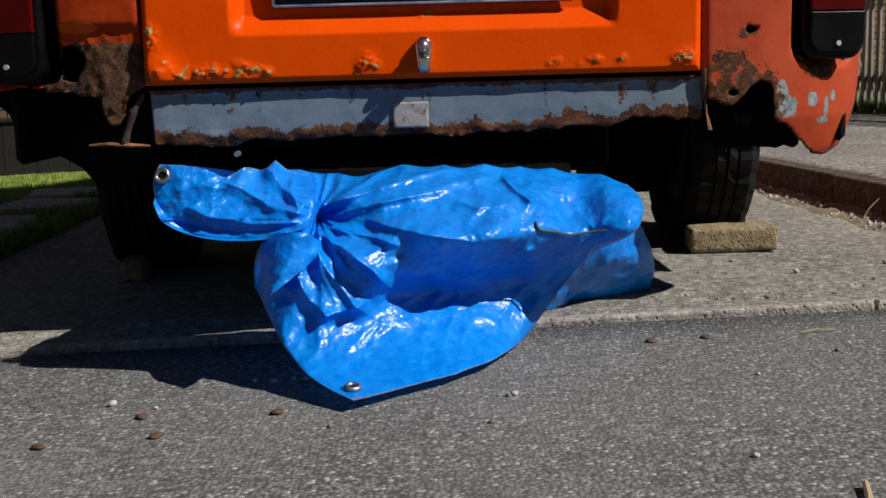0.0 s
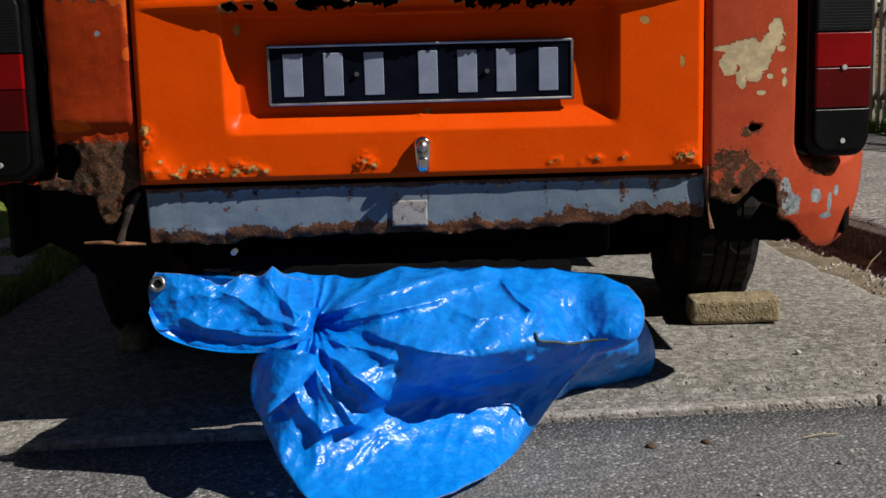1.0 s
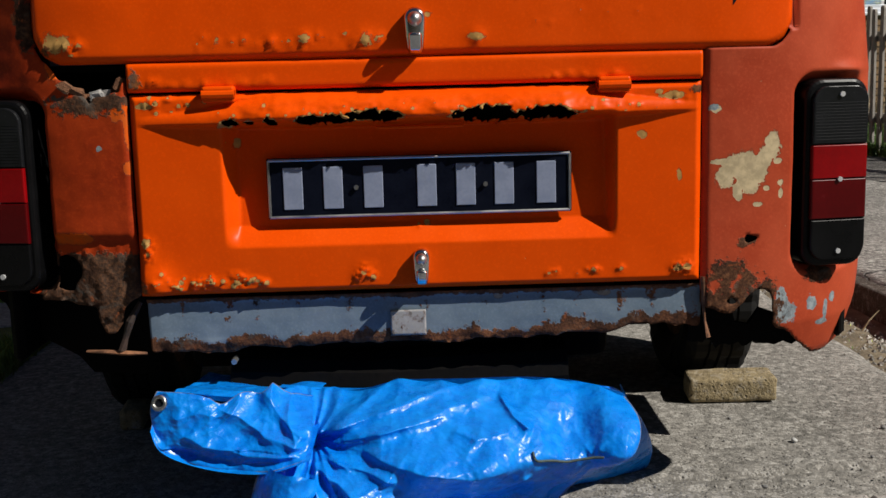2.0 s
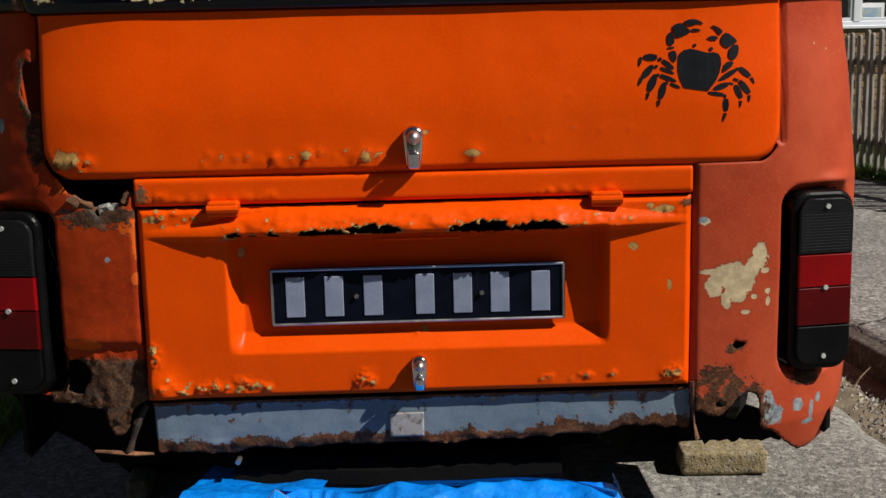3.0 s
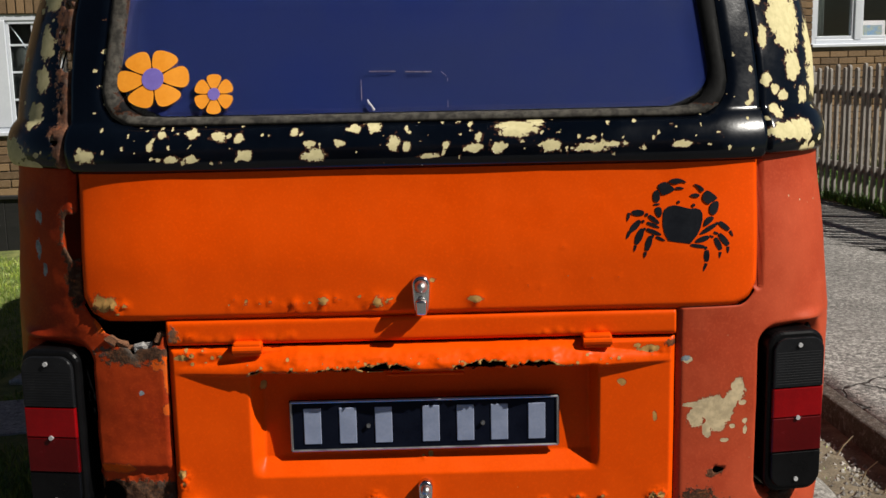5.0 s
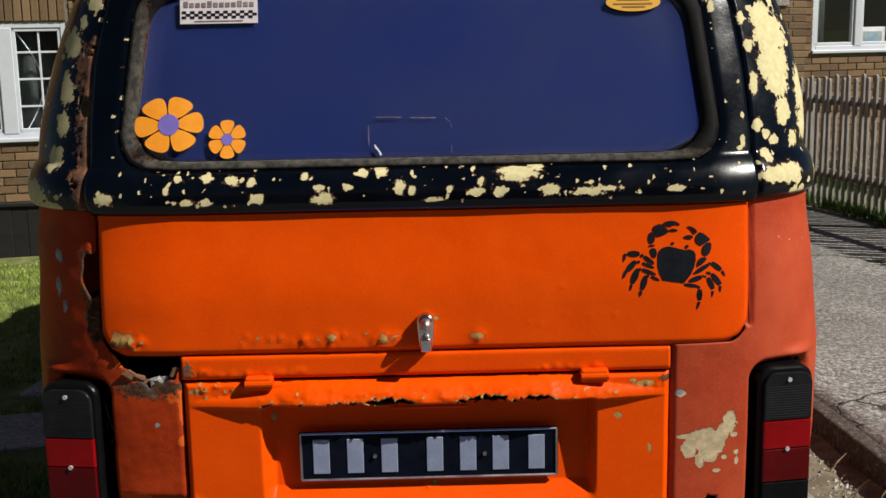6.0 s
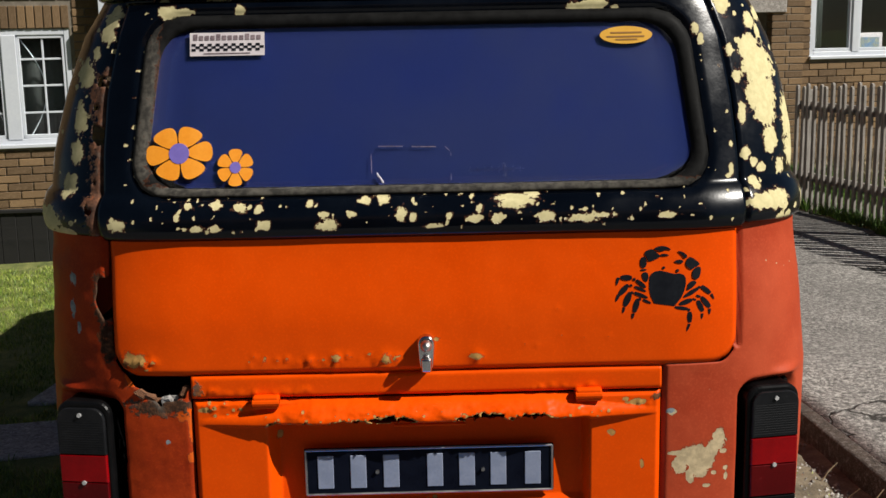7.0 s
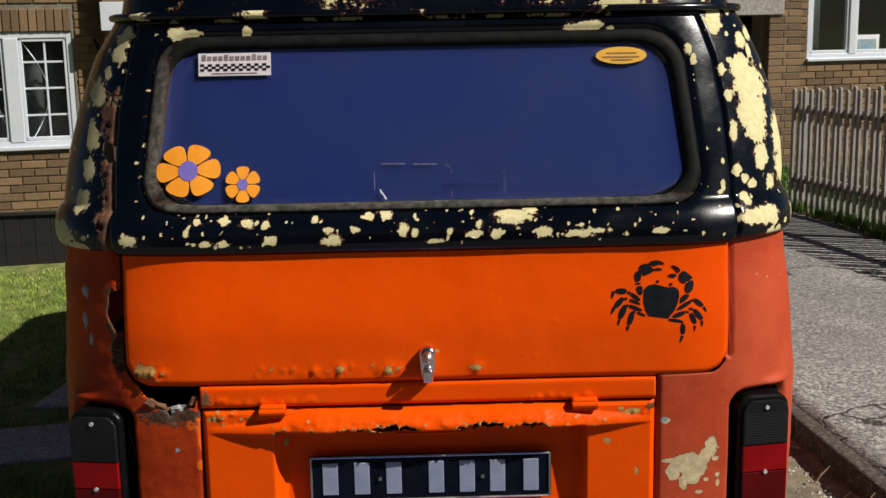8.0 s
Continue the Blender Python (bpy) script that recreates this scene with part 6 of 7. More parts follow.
FLAP_FOLDS = ((((-0.205, 0.236), (-0.27, 0.252), (-0.33, 0.285), (-0.36, 0.31)), 0.024, 0.006, 0.012, 1.2), (((-0.205, 0.248), (-0.25, 0.275), (-0.29, 0.305)), 0.022, 0.006, 0.010, 1.0),
              (((-0.205, 0.228), (-0.30, 0.226), (-0.37, 0.238), (-0.42, 0.262)), 0.022, 0.007, 0.012, 1.3), (((-0.31, 0.298), (-0.35, 0.262), (-0.40, 0.245)), 0.012, 0.006, 0.010, 1.0),
              (((-0.35, 0.312), (-0.385, 0.285), (-0.43, 0.275)), 0.010, 0.005, 0.010, 1.0), (((-0.235, 0.318), (-0.238, 0.275), (-0.215, 0.235)), 0.026, 0.008, 0.010, 1.0))


def flap_shape(p, u, v):
    x, z = p.x, p.z
    f = 0.62 * sum(long_pleat(x, z, *k) for k in FLAP_FOLDS)
    lip = 0.010 * smooth01(0.85, 1.0, v)
    out = 0.012 * math.sin(math.pi * v) * (0.3 + 0.7 * u) + f + crease(x, z, 2.0) + lip
    peak = 0.020 * math.exp(-abs((x + 0.266) / 0.014) ** 1.3) + 0.010 * math.exp(-((x + 0.31) / 0.02) ** 2) - 0.012 * math.exp(-((x + 0.345) / 0.02) ** 2)
    return Vector((x, p.y - out, z + 0.1 * out + peak * smooth01(0.35, 0.0, v)))


cloth("left_flap", flap_top, flap_bottom, flap_left, flap_right, 180, 100, flap_shape, "ltb", "stiff blue flap with a grey hem")
# an unseen bundle added behind it, pushed under the van to shade the edging
cloth("flap_lining", flap_top, tuple((x + 0.03, y + 0.29, z - 0.05) for x, y, z in flap_top), (flap_top[0], (-0.43, 0.0, 0.285), (-0.417, 0.14, 0.271)), (flap_top[-1], (-0.19, 0.05, 0.27), (-0.175, 0.20, 0.238)), 50, 30,
      lambda p, u, v: p + Vector((0, 0, -0.012 * math.sin(math.pi * min(1.0, 3 * v)) - abs(crease(p.x, p.y, 12)) * 0.4 * min(1.0, 4 * v))), "")
# its underside turns back
cloth("flap_underside", flap_bottom, tuple((x + 0.012, y + 0.075, z + 0.03) for x, y, z in flap_bottom), (flap_bottom[0], (-0.45, -0.11, 0.28)), (flap_bottom[-1], (-0.19, -0.14, 0.255)), 60, 14, lambda p, u, v: p + Vector((0, -0.02 * (1 - v), crease(p.x, p.z, 8) * 0.5 * v)), "")
# the cuff below the gather, turned over on itself
cuff_t = ((-0.262, -0.225, 0.214), (-0.235, -0.255, 0.222), (-0.205, -0.265, 0.222), (-0.188, -0.262, 0.205))
cuff_b = ((-0.296, -0.222, 0.130), (-0.272, -0.275, 0.128), (-0.245, -0.295, 0.145), (-0.198, -0.283, 0.178))
cloth("turned_cuff", cuff_t, cuff_b, (cuff_t[0], (-0.29, -0.228, 0.18), cuff_b[0]), (cuff_t[-1], (-0.188, -0.275, 0.19), cuff_b[-1]), 50, 40,
      lambda p, u, v: p + Vector((0, -0.03 * math.sin(math.pi * u) - crease(p.x, p.z, 4) * 0.8, 0)), "lb")
# the fall at the right end
end_t = ((0.20, -0.01, 0.262), (0.26, 0.03, 0.258), (0.318, 0.07, 0.238), (0.350, 0.115, 0.215))
end_b = ((0.185, 0.09, 0.004), (0.245, 0.165, 0.006), (0.318, 0.20, 0.008), (0.425, 0.265, 0.010))
cloth("right_fall", end_t, end_b, (end_t[0], (0.195, 0.0, 0.13), end_b[0]), (end_t[-1], (0.398, 0.165, 0.14), (0.424, 0.21, 0.07), end_b[-1]), 70, 60,
      lambda p, u, v: p + Vector((0.01 * math.sin(9 * u) * v, -0.03 * math.sin(math.pi * u) * math.sin(math.pi * v) - crease(p.x, p.z, 6) * 0.8, 0)), "b")
cloth("right_return", (end_t[-1], (0.362, 0.22, 0.20)), (end_b[-1], (0.40, 0.36, 0.012)), (end_t[-1], (0.388, 0.175, 0.12), end_b[-1]), ((0.362, 0.22, 0.20), (0.40, 0.28, 0.10), (0.40, 0.36, 0.012)), 24, 40,
      lambda p, u, v: p + Vector((crease(p.y, p.z, 9) * 0.7, 0, 0)), "b")
M["cord"] = plain("green_cord", (0.03, 0.05, 0.05), (0.07, 0.10, 0.09), 40, (0.7, 0.9), 400, 0.4, 0.001)


def on_main(x, z):
    """The outermost point of the main drape near (x, z)."""
    near = [v.co for v in main.data.vertices if abs(v.co.x - x) < 0.012 and abs(v.co.z - z) < 0.012]
    return min(near, key=lambda c: c.y) + Vector((0, -0.0015, 0)) if near else None


line = [q for q in [on_main(*curve_at(((0.160, 0.232, 0), (0.166, 0.212, 0), (0.19, 0.196, 0), (0.225, 0.188, 0), (0.262, 0.190, 0)), k / 16).to_2d()) for k in range(17)] if q]
part("cord", tube([(a + 2 * b + c) / 4 + Vector((0, -0.003, 0)) for a, b, c in zip(line, line[1:], line[2:])], 0.0022, 6), M["cord"], tarp, "thin dark green cord")


def eyelet(m, parent):
    ring = tube([(0.0100 * math.cos(a), 0, 0.0100 * math.sin(a)) for a in [2 * math.pi * k / 20 for k in range(20)]], 0.0036, 8, True, flat=1.0)
    ob = part("eyelet", ring, M["steel"], parent, "pale metal eyelet", m, True)
    part("eyelet_hole", disc(0, 0.001, 0, 0.0075, 0.002, "y", 14), M["decal"], ob)
    return ob


def on_cloth(edges, shape, u, v):
    """A pose on a cloth, facing out of it."""
    p = [shape(coons(*edges, a, b), a, b) for a, b in ((u, v), (u + 0.03, v), (u, v + 0.03))]
    n = (p[1] - p[0]).cross(p[2] - p[0]).normalized()
    n = n if n.y < 0 else -n
    return Matrix.Translation(p[0] + n * 0.004) @ n.to_track_quat("-Y", "Z").to_matrix().to_4x4()


eyelet(on_cloth((flap_top, flap_bottom, flap_left, flap_right), flap_shape, 0.085, 0.26), tarp)
eyelet(on_cloth((TOP, BOTTOM, LEFT, RIGHT), main_shape, 0.09, 0.935), tarp)

# ---- the house and its garden ----
HA = radians(14)
HX, HY = -3.7, 8.3


HOUSE = Matrix.Translation((HX, HY, 0)) @ Matrix.Rotation(HA, 4, "Z")   # local x along the front, local -y towards the road
house = empty("brick_house", HOUSE)
tagged(house, "yellow-brown brick house with white plastic windows", "house")
GROUND_Z = -0.35
OPENINGS = ((-1.35, 0.505, 0.578, 1.645), (6.55, 7.64, GROUND_Z, 1.69), (8.178, 10.3, 1.19, 2.35))   # q0, q1, z0, z1


def in_opening(q0, q1, z0, z1):
    return any(q1 > a and q0 < b and z1 > c and z0 < d for a, b, c, d in OPENINGS)


# the backing wall, in blocks round the openings
cuts = sorted({-7.0, 13.0, *[o[0] for o in OPENINGS], *[o[1] for o in OPENINGS]})
for a, b in zip(cuts, cuts[1:]):
    holes = sorted((c, d) for p, q, c, d in OPENINGS if p <= a + 1e-6 and q >= b - 1e-6)
    z = GROUND_Z
    for c, d in holes + [(5.0, 5.0)]:
        if c - z > 0.01:
            wall = part("wall", box(a, b, 0.012, 0.26, z, c), M["mortar"], house, "pale mortar and brickwork wall")
        z = d
# room surfaces in near-black, the unlit indoors put into their colour
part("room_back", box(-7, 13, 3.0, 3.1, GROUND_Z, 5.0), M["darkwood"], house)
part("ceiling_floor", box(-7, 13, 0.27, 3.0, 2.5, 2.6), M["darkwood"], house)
part("side_wall", box(-7.1, -7.0, 0, 8, GROUND_Z, 5.0), M["mortar"], house)
part("side_wall", box(13.0, 13.1, 0, 8, GROUND_Z, 5.0), M["mortar"], house)
rf = bmesh.new()
rv = [rf.verts.new(c) for c in ((-7.4, -0.5, 4.9), (13.4, -0.5, 4.9), (13.4, 4, 7.4), (-7.4, 4, 7.4), (-7.4, 8.5, 4.9), (13.4, 8.5, 4.9))]
rf.faces.new((rv[0], rv[1], rv[2], rv[3]))
rf.faces.new((rv[3], rv[2], rv[5], rv[4]))
rf.faces.new((rv[0], rv[3], rv[4]))
rf.faces.new((rv[1], rv[5], rv[2]))
M["tile"] = plain("roof_tile", (0.10, 0.05, 0.035), (0.18, 0.09, 0.06), 5, (0.8, 0.95), 60, 0.5, 0.01)
solid(part("roof", rf, M["tile"], house, "brown tiled roof"), 0.12)


# bricks: those in view are pieces of their own, the rest are joined
def brick_mesh(l, h, d=0.102, name="brick"):
    bm = box(0, l, -0.0, d, 0, h, 0.004, None, 1, 0.0014)
    me = bpy.data.meshes.new(name)
    bm.to_mesh(me)
    bm.free()
    me.materials.append(M["brick"])
    return me


LONG, HALF, UP = [brick_mesh(0.215, 0.065) for _ in range(4)], [brick_mesh(0.1025, 0.065) for _ in range(3)], [brick_mesh(0.065, 0.2) for _ in range(3)]
rest_v, rest_f = [], []
pieces = []
bw, course = 0.225, 0.075


def rest_brick(q, z, l, h):
    n = len(rest_v)
    for y in (0.0, 0.1):
        rest_v.extend([(q, y, z), (q + l, y, z), (q + l, y, z + h), (q, y, z + h)])
    rest_f.extend([(n, n + 1, n + 2, n + 3), (n + 3, n + 2, n + 6, n + 7), (n + 1, n + 5, n + 6, n + 2), (n, n + 3, n + 7, n + 4), (n, n + 4, n + 5, n + 1)])


for row in range(int((4.9 - GROUND_Z) / course)):
    z = GROUND_Z + row * course + 0.005
    q = -7.0 + (0.1125 if row % 2 else 0.0)
    while q < 12.8:
        parts = [(q, 0.215)]
        if in_opening(q, q + 0.215, z, z + 0.065) or (1.647 < z + 0.065 and z < 1.862 and -1.36 < q + 0.215 and q < 0.506):
            parts = [(q, 0.1025), (q + 0.1125, 0.1025)]
        for a, l in parts:
            if in_opening(a, a + l, z, z + 0.065) or (1.647 < z + 0.065 and z < 1.862 and -1.36 < a + l and a < 0.506):
                continue
            if 7.64 < a + l / 2 < 8.03:
                continue
            near = (-0.5 < a < 0.95 and 0.05 < z < 2.0) or (8.0 < a < 9.3 and 0.3 < z < 1.95)
            if near and len(pieces) < 250:
                pieces.append((a, z, l, 0))
            else:
                rest_brick(a, z, l, 0.065)
        q += bw
# the soldier course over the left window, the pier beside the porch
for k in range(25):
    pieces.append((-1.36 + 0.075 * k, 1.652, 0.065, 2)) if k >= 10 else rest_brick(-1.36 + 0.075 * k, 1.652, 0.065, 0.2)
me = mesh_of("brickwork", rest_v, rest_f, M["brick"])
tagged(put("brickwork", me, wall), kind="stuff")
for k, (q, z, l, kind) in enumerate(pieces):
    src = UP if kind == 2 else (LONG if l > 0.2 else HALF)
    put("brick", src[k % len(src)], wall, "", Matrix.Translation((q, -0.001 * (k % 3), z)))
pier = empty("pier")
pier.parent = house
part("core", box(7.66, 8.02, -0.105, 0.01, GROUND_Z, 4.2), M["mortar"], pier)
for row in range(56):
    z = GROUND_Z + row * course + 0.005
    for k, (q, l) in enumerate(((7.64, 0.215), (7.865, 0.165)) if row % 2 else ((7.64, 0.165), (7.815, 0.215))):
        put("brick", LONG[(row + k) % 4], pier, "", Matrix.Translation((q, -0.112, z)) @ Matrix.Diagonal((l / 0.215, 1.0, 1, 1)))
part("lintel", box(6.4, 7.80, -0.135, 0.0, 1.695, 1.87, 0.006), M["edging"], house, "pale concrete lintel over the porch")
part("porch_door", box(6.56, 7.6, 0.5, 0.56, GROUND_Z, 1.69, 0.004), M["darkwood"], house, "dark front door, porch shade in its colour")
porch = bmesh.new()
box(0.80, 2.4, -0.19, 0.0, GROUND_Z, 4.0, 0.004, porch)
part("bay_wall", porch, M["brick"], house, "projecting brick bay in shade")
part("fascia_board", box(0.775, 2.5, -0.24, -0.19, 1.645, 1.90, 0.004), M["upvc"], house, "white fascia board")
part("wall_lamp", tube([(0.70, -0.02, 1.56), (0.70, -0.06, 1.57), (0.72, -0.075, 1.53), (0.74, -0.07, 1.48)], [0.012, 0.012, 0.016, 0.02], 8), M["black"], house, "small black wall lamp")


def house_window(q0, q1, z0, z1, posts, bars_q, bars_z, name):
    """A white plastic window: outer frame, posts, glazing bars, a pane for each light and a sill."""
    w = empty(name)
    w.parent = house
    fr = bmesh.new()
    for a, b, c, d in ((q0, q0 + 0.055, z0, z1), (q1 - 0.055, q1, z0, z1), (q0 + 0.055, q1 - 0.055, z1 - 0.055, z1), (q0 + 0.055, q1 - 0.055, z0, z0 + 0.07)):
        box(a, b, 0.02, 0.09, c, d, 0.006, fr, 2)
    part("window_frame", fr, M["upvc"], w)
    edges = [q0 + 0.055]
    for a, b in posts:
        part("post", box(a, b, 0.012, 0.085, z0 + 0.06, z1 - 0.05, 0.008, None, 2), M["upvc"], w)
        edges += [a, b]
    edges.append(q1 - 0.055)
    for a, b in zip(edges[::2], edges[1::2]):
        sash = bmesh.new()
        for p, q, c, d in ((a, a + 0.03, z0 + 0.07, z1 - 0.055), (b - 0.03, b, z0 + 0.07, z1 - 0.055), (a, b, z1 - 0.085, z1 - 0.055), (a, b, z0 + 0.07, z0 + 0.105)):
            box(p, q, 0.03, 0.08, c, d, 0.004, sash)
        part("sash", sash, M["upvc"], w)
        g = part("pane", box(a + 0.02, b - 0.02, 0.052, 0.058, z0 + 0.09, z1 - 0.07), M["pane"], w)
        g.visible_shadow = False
        for z in bars_z:
            part("glazing_bar", box(a + 0.025, b - 0.025, 0.046, 0.064, z - 0.009, z + 0.009, 0.002), M["upvc"], w)
    for x in bars_q:
        part("glazing_bar", box(x - 0.009, x + 0.009, 0.045, 0.065, z0 + 0.10, z1 - 0.08, 0.002), M["upvc"], w)
    part("window_sill", box(q0 - 0.01, q1 + 0.01, -0.035, 0.05, z0 - 0.012, z0 + 0.022, 0.006, None, 2), M["upvc"], w)
    return w


house_window(-1.35, 0.505, 0.585, 1.645, ((-0.10, 0.030),), (0.255, -0.36, -0.62), (1.375, 1.135, 0.890), "left_window")
house_window(8.178, 10.3, 1.20, 2.35, ((8.712, 8.80), (9.75, 9.84)), (), (), "right_window")
# a curtain, cables, a small picture and a stand-in reflection behind the panes
M["curtain"] = plain("grey_curtain", (0.12, 0.14, 0.13), (0.22, 0.24, 0.22), 8, (0.8, 0.95), 90, 0.3, 0.004, stretch=(6, 6, 1))
bm = bmesh.new()
prev = None
for k in range(25):
    x = 8.26 + 0.16 * k / 24
    y = 0.17 + 0.02 * math.sin(k * 1.3)
    cur = (bm.verts.new((x, y, 1.25)), bm.verts.new((x, y, 2.3)))
    if prev:
        bm.faces.new((prev[0], cur[0], cur[1], prev[1]))
    prev = cur
solid(part("curtain", bm, M["curtain"], house, "grey-green hanging curtain", smooth=True), 0.004)
# added sheet: its dim grey-green imitates what the left panes mirror
M["pane_tone"] = plain("dim_reflection", (0.012, 0.015, 0.014), (0.045, 0.052, 0.048), 7, (0.8, 0.95), 60, 0.3, 0.004, stretch=(5, 5, 1))
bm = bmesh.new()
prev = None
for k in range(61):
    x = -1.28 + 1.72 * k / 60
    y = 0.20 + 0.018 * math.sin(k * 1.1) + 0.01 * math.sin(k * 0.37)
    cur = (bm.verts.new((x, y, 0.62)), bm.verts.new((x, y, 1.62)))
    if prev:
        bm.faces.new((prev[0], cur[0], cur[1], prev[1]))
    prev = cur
solid(part("net_curtain", bm, M["pane_tone"], house, "dim sheet painting a reflection behind the panes", smooth=True), 0.003)
M["picture"] = plain("painted_picture", (0.05, 0.16, 0.35), (0.35, 0.30, 0.08), 9, (0.5, 0.7), 60, 0.1, 0.001)
pic = part("picture", box(8.853, 9.20, 0.16, 0.172, 1.24, 1.463, 0.003), M["label"], house, "small framed picture on the sill")
part("painted_face", box(8.90, 9.16, 0.157, 0.161, 1.27, 1.415, 0.001), M["picture"], pic)
part("cable", tube([(0.06 + 0.20 * math.sin(t * 3.0), 0.085, 1.56 - 0.9 * t) for t in [k / 16 for k in range(17)]], 0.005, 6), M["upvc"], house, "white cable hanging inside the window")
part("cable", tube([(-0.22 + 0.18 * t * t, 0.085, 1.2 - 0.55 * t) for t in [k / 12 for k in range(13)]], 0.005, 6), M["upvc"], house)

# the low dark board wall on the left
board_me = []
for k in range(4):
    b = box(0, 0.118, -0.012, 0.012, 0, 0.42 + 0.004 * k, 0.003, None, 1, 0.001)
    me = bpy.data.meshes.new("board")
    b.to_mesh(me)
    b.free()
    me.materials.append(M["darkwood"])
    board_me.append(me)
low = empty("low_board_wall", Matrix.Translation((-6.5, 6.55, -0.235)) @ Matrix.Rotation(radians(5), 4, "Z"))
tagged(low, "low dark board wall behind the lawn, shade in its colour", "fence")
for k in range(44):
    put("board", board_me[k % 4], low, "", Matrix.Translation((0.12 * k, 0.002 * (k % 2), 0)))
part("cap_rail", box(-0.02, 5.3, -0.03, 0.03, 0.42, 0.45, 0.005), M["darkwood"], low)

# the picket fence on the right
def picket(h):
    bm = bmesh.new()
    prof = [(-0.019, 0), (0.019, 0), (0.019, h - 0.022), (0.014, h - 0.006), (0.0, h), (-0.014, h - 0.006), (-0.019, h - 0.022)]
    a = [bm.verts.new((-0.009, x, z)) for x, z in prof]
    b = [bm.verts.new((0.009, x, z)) for x, z in prof]
    bm.faces.new(a[::-1])
    bm.faces.new(b)
    for i in range(len(prof)):
        bm.faces.new((a[i], a[(i + 1) % 7], b[(i + 1) % 7], b[i]))
    bmesh.ops.recalc_face_normals(bm, faces=bm.faces[:])
    me = bpy.data.meshes.new("picket")
    bm.to_mesh(me)
    bm.free()
    me.materials.append(M["wood"])
    return me


FENCE_TURN = math.atan2(0.27, 1.20)   # it bears away from the house as it nears the road
fence = empty("picket_fence", Matrix.Translation((3.02, 6.88, 0.11)) @ Matrix.Rotation(FENCE_TURN, 4, "Z"))
tagged(fence, "weathered grey wooden picket fence", "fence")
pk = [picket(h) for h in (0.988, 0.979, 0.997, 0.983)]
for k in range(84):
    y = -0.082 * k
    put("picket", pk[k % 4], fence, "", Matrix.Translation((-0.022, y, -0.021 + 0.0035 * k + 0.006 * math.sin(k * 3.3))) @ Matrix.Rotation(radians(0.9 * math.sin(k * 2.1)), 4, "X"))
for z in (0.246, 0.807):
    part("rail", box(0, 0.035, -6.88, 0.03, z - 0.035, z + 0.035, 0.004), M["wood"], fence)
for k in range(5):
    part("post", box(0.035, 0.105, -1.63 * k - 0.06, -1.63 * k + 0.01, -0.2, 0.93, 0.005), M["wood"], fence)

# the house across the road, which the van's rear window mirrors
opp = empty("opposite_house", Matrix.Translation((0, -10.5, 0)))
tagged(opp, "brick house across the road with a roof aerial", "house")
part("wall", box(-7, 7, -7, 0, -0.3, 5.2), M["brick"], opp)
ob = bmesh.new()
ov_ = [ob.verts.new(c) for c in ((-7.4, 0.5, 5.1), (7.4, 0.5, 5.1), (7.4, -3.5, 8.65), (-7.4, -3.5, 8.65), (-7.4, -7.5, 5.1), (7.4, -7.5, 5.1))]
for f in ((0, 1, 2, 3), (3, 2, 5, 4), (0, 3, 4), (1, 5, 2)):
    ob.faces.new([ov_[k] for k in f])
part("roof", ob, M["tile"], opp, "dark tiled roof")
part("chimney", box(0.30, 1.22, -3.9, -3.1, 7.8, 9.0, 0.02), M["brick"], opp)
aer = part("aerial", tube([(1.30, -3.3, 8.3), (1.30, -3.3, 9.5)], 0.03, 6), M["steel"], opp, "television aerial on the roof")
part("boom", tube([(0.72, -3.3, 9.28), (1.62, -3.3, 9.32)], 0.025, 6), M["steel"], aer)
for k in range(8):
    part("rod", tube([(0.76 + 0.115 * k, -3.3, 9.20), (0.76 + 0.115 * k, -3.3, 9.40)], 0.015, 5), M["steel"], aer)

# ---- small things ----
def brick_block(l, w, h, worn):
    bm = bmesh.new()
    bmesh.ops.create_cube(bm, size=1)
    for v in bm.verts:
        v.co = Vector((v.co.x * l, v.co.y * w, v.co.z * h + h / 2))
    bmesh.ops.bevel(bm, geom=bm.edges[:], offset=0.009, segments=3, affect="EDGES", profile=0.5)
    bmesh.ops.subdivide_edges(bm, edges=[e for e in bm.edges if e.calc_length() > 0.03], cuts=9, use_grid_fill=True)
    for v in bm.verts:
        v.co += Vector((fbm(v.co.y * 30, v.co.z * 30, 1), fbm(v.co.x * 30, v.co.z * 30, 5), 0.6 * fbm(v.co.x * 30, v.co.y * 30, 9))) * worn
    return bm


chock = part("chock_brick", brick_block(0.205, 0.10, 0.058, 0.0025), M["chock"], None, m=Matrix.Translation((0.716, 0.695, cross(0.716) + 0.003)) @ Matrix.Rotation(radians(-5), 4, "Z") @ Matrix.Rotation(-0.0218, 4, "Y"), smooth=True)
tagged(chock, "weathered yellow-brown brick chocking the wheel", "brick")
wedge = part("wooden_wedge", brick_block(0.055, 0.12, 0.05, 0.002), M["chock"], None, m=Matrix.Translation((-0.712, 0.74, cross(-0.712) + 0.002)) @ Matrix.Rotation(radians(4), 4, "Z"), smooth=True)
tagged(wedge, "small pale block wedged under the tyre", "block")


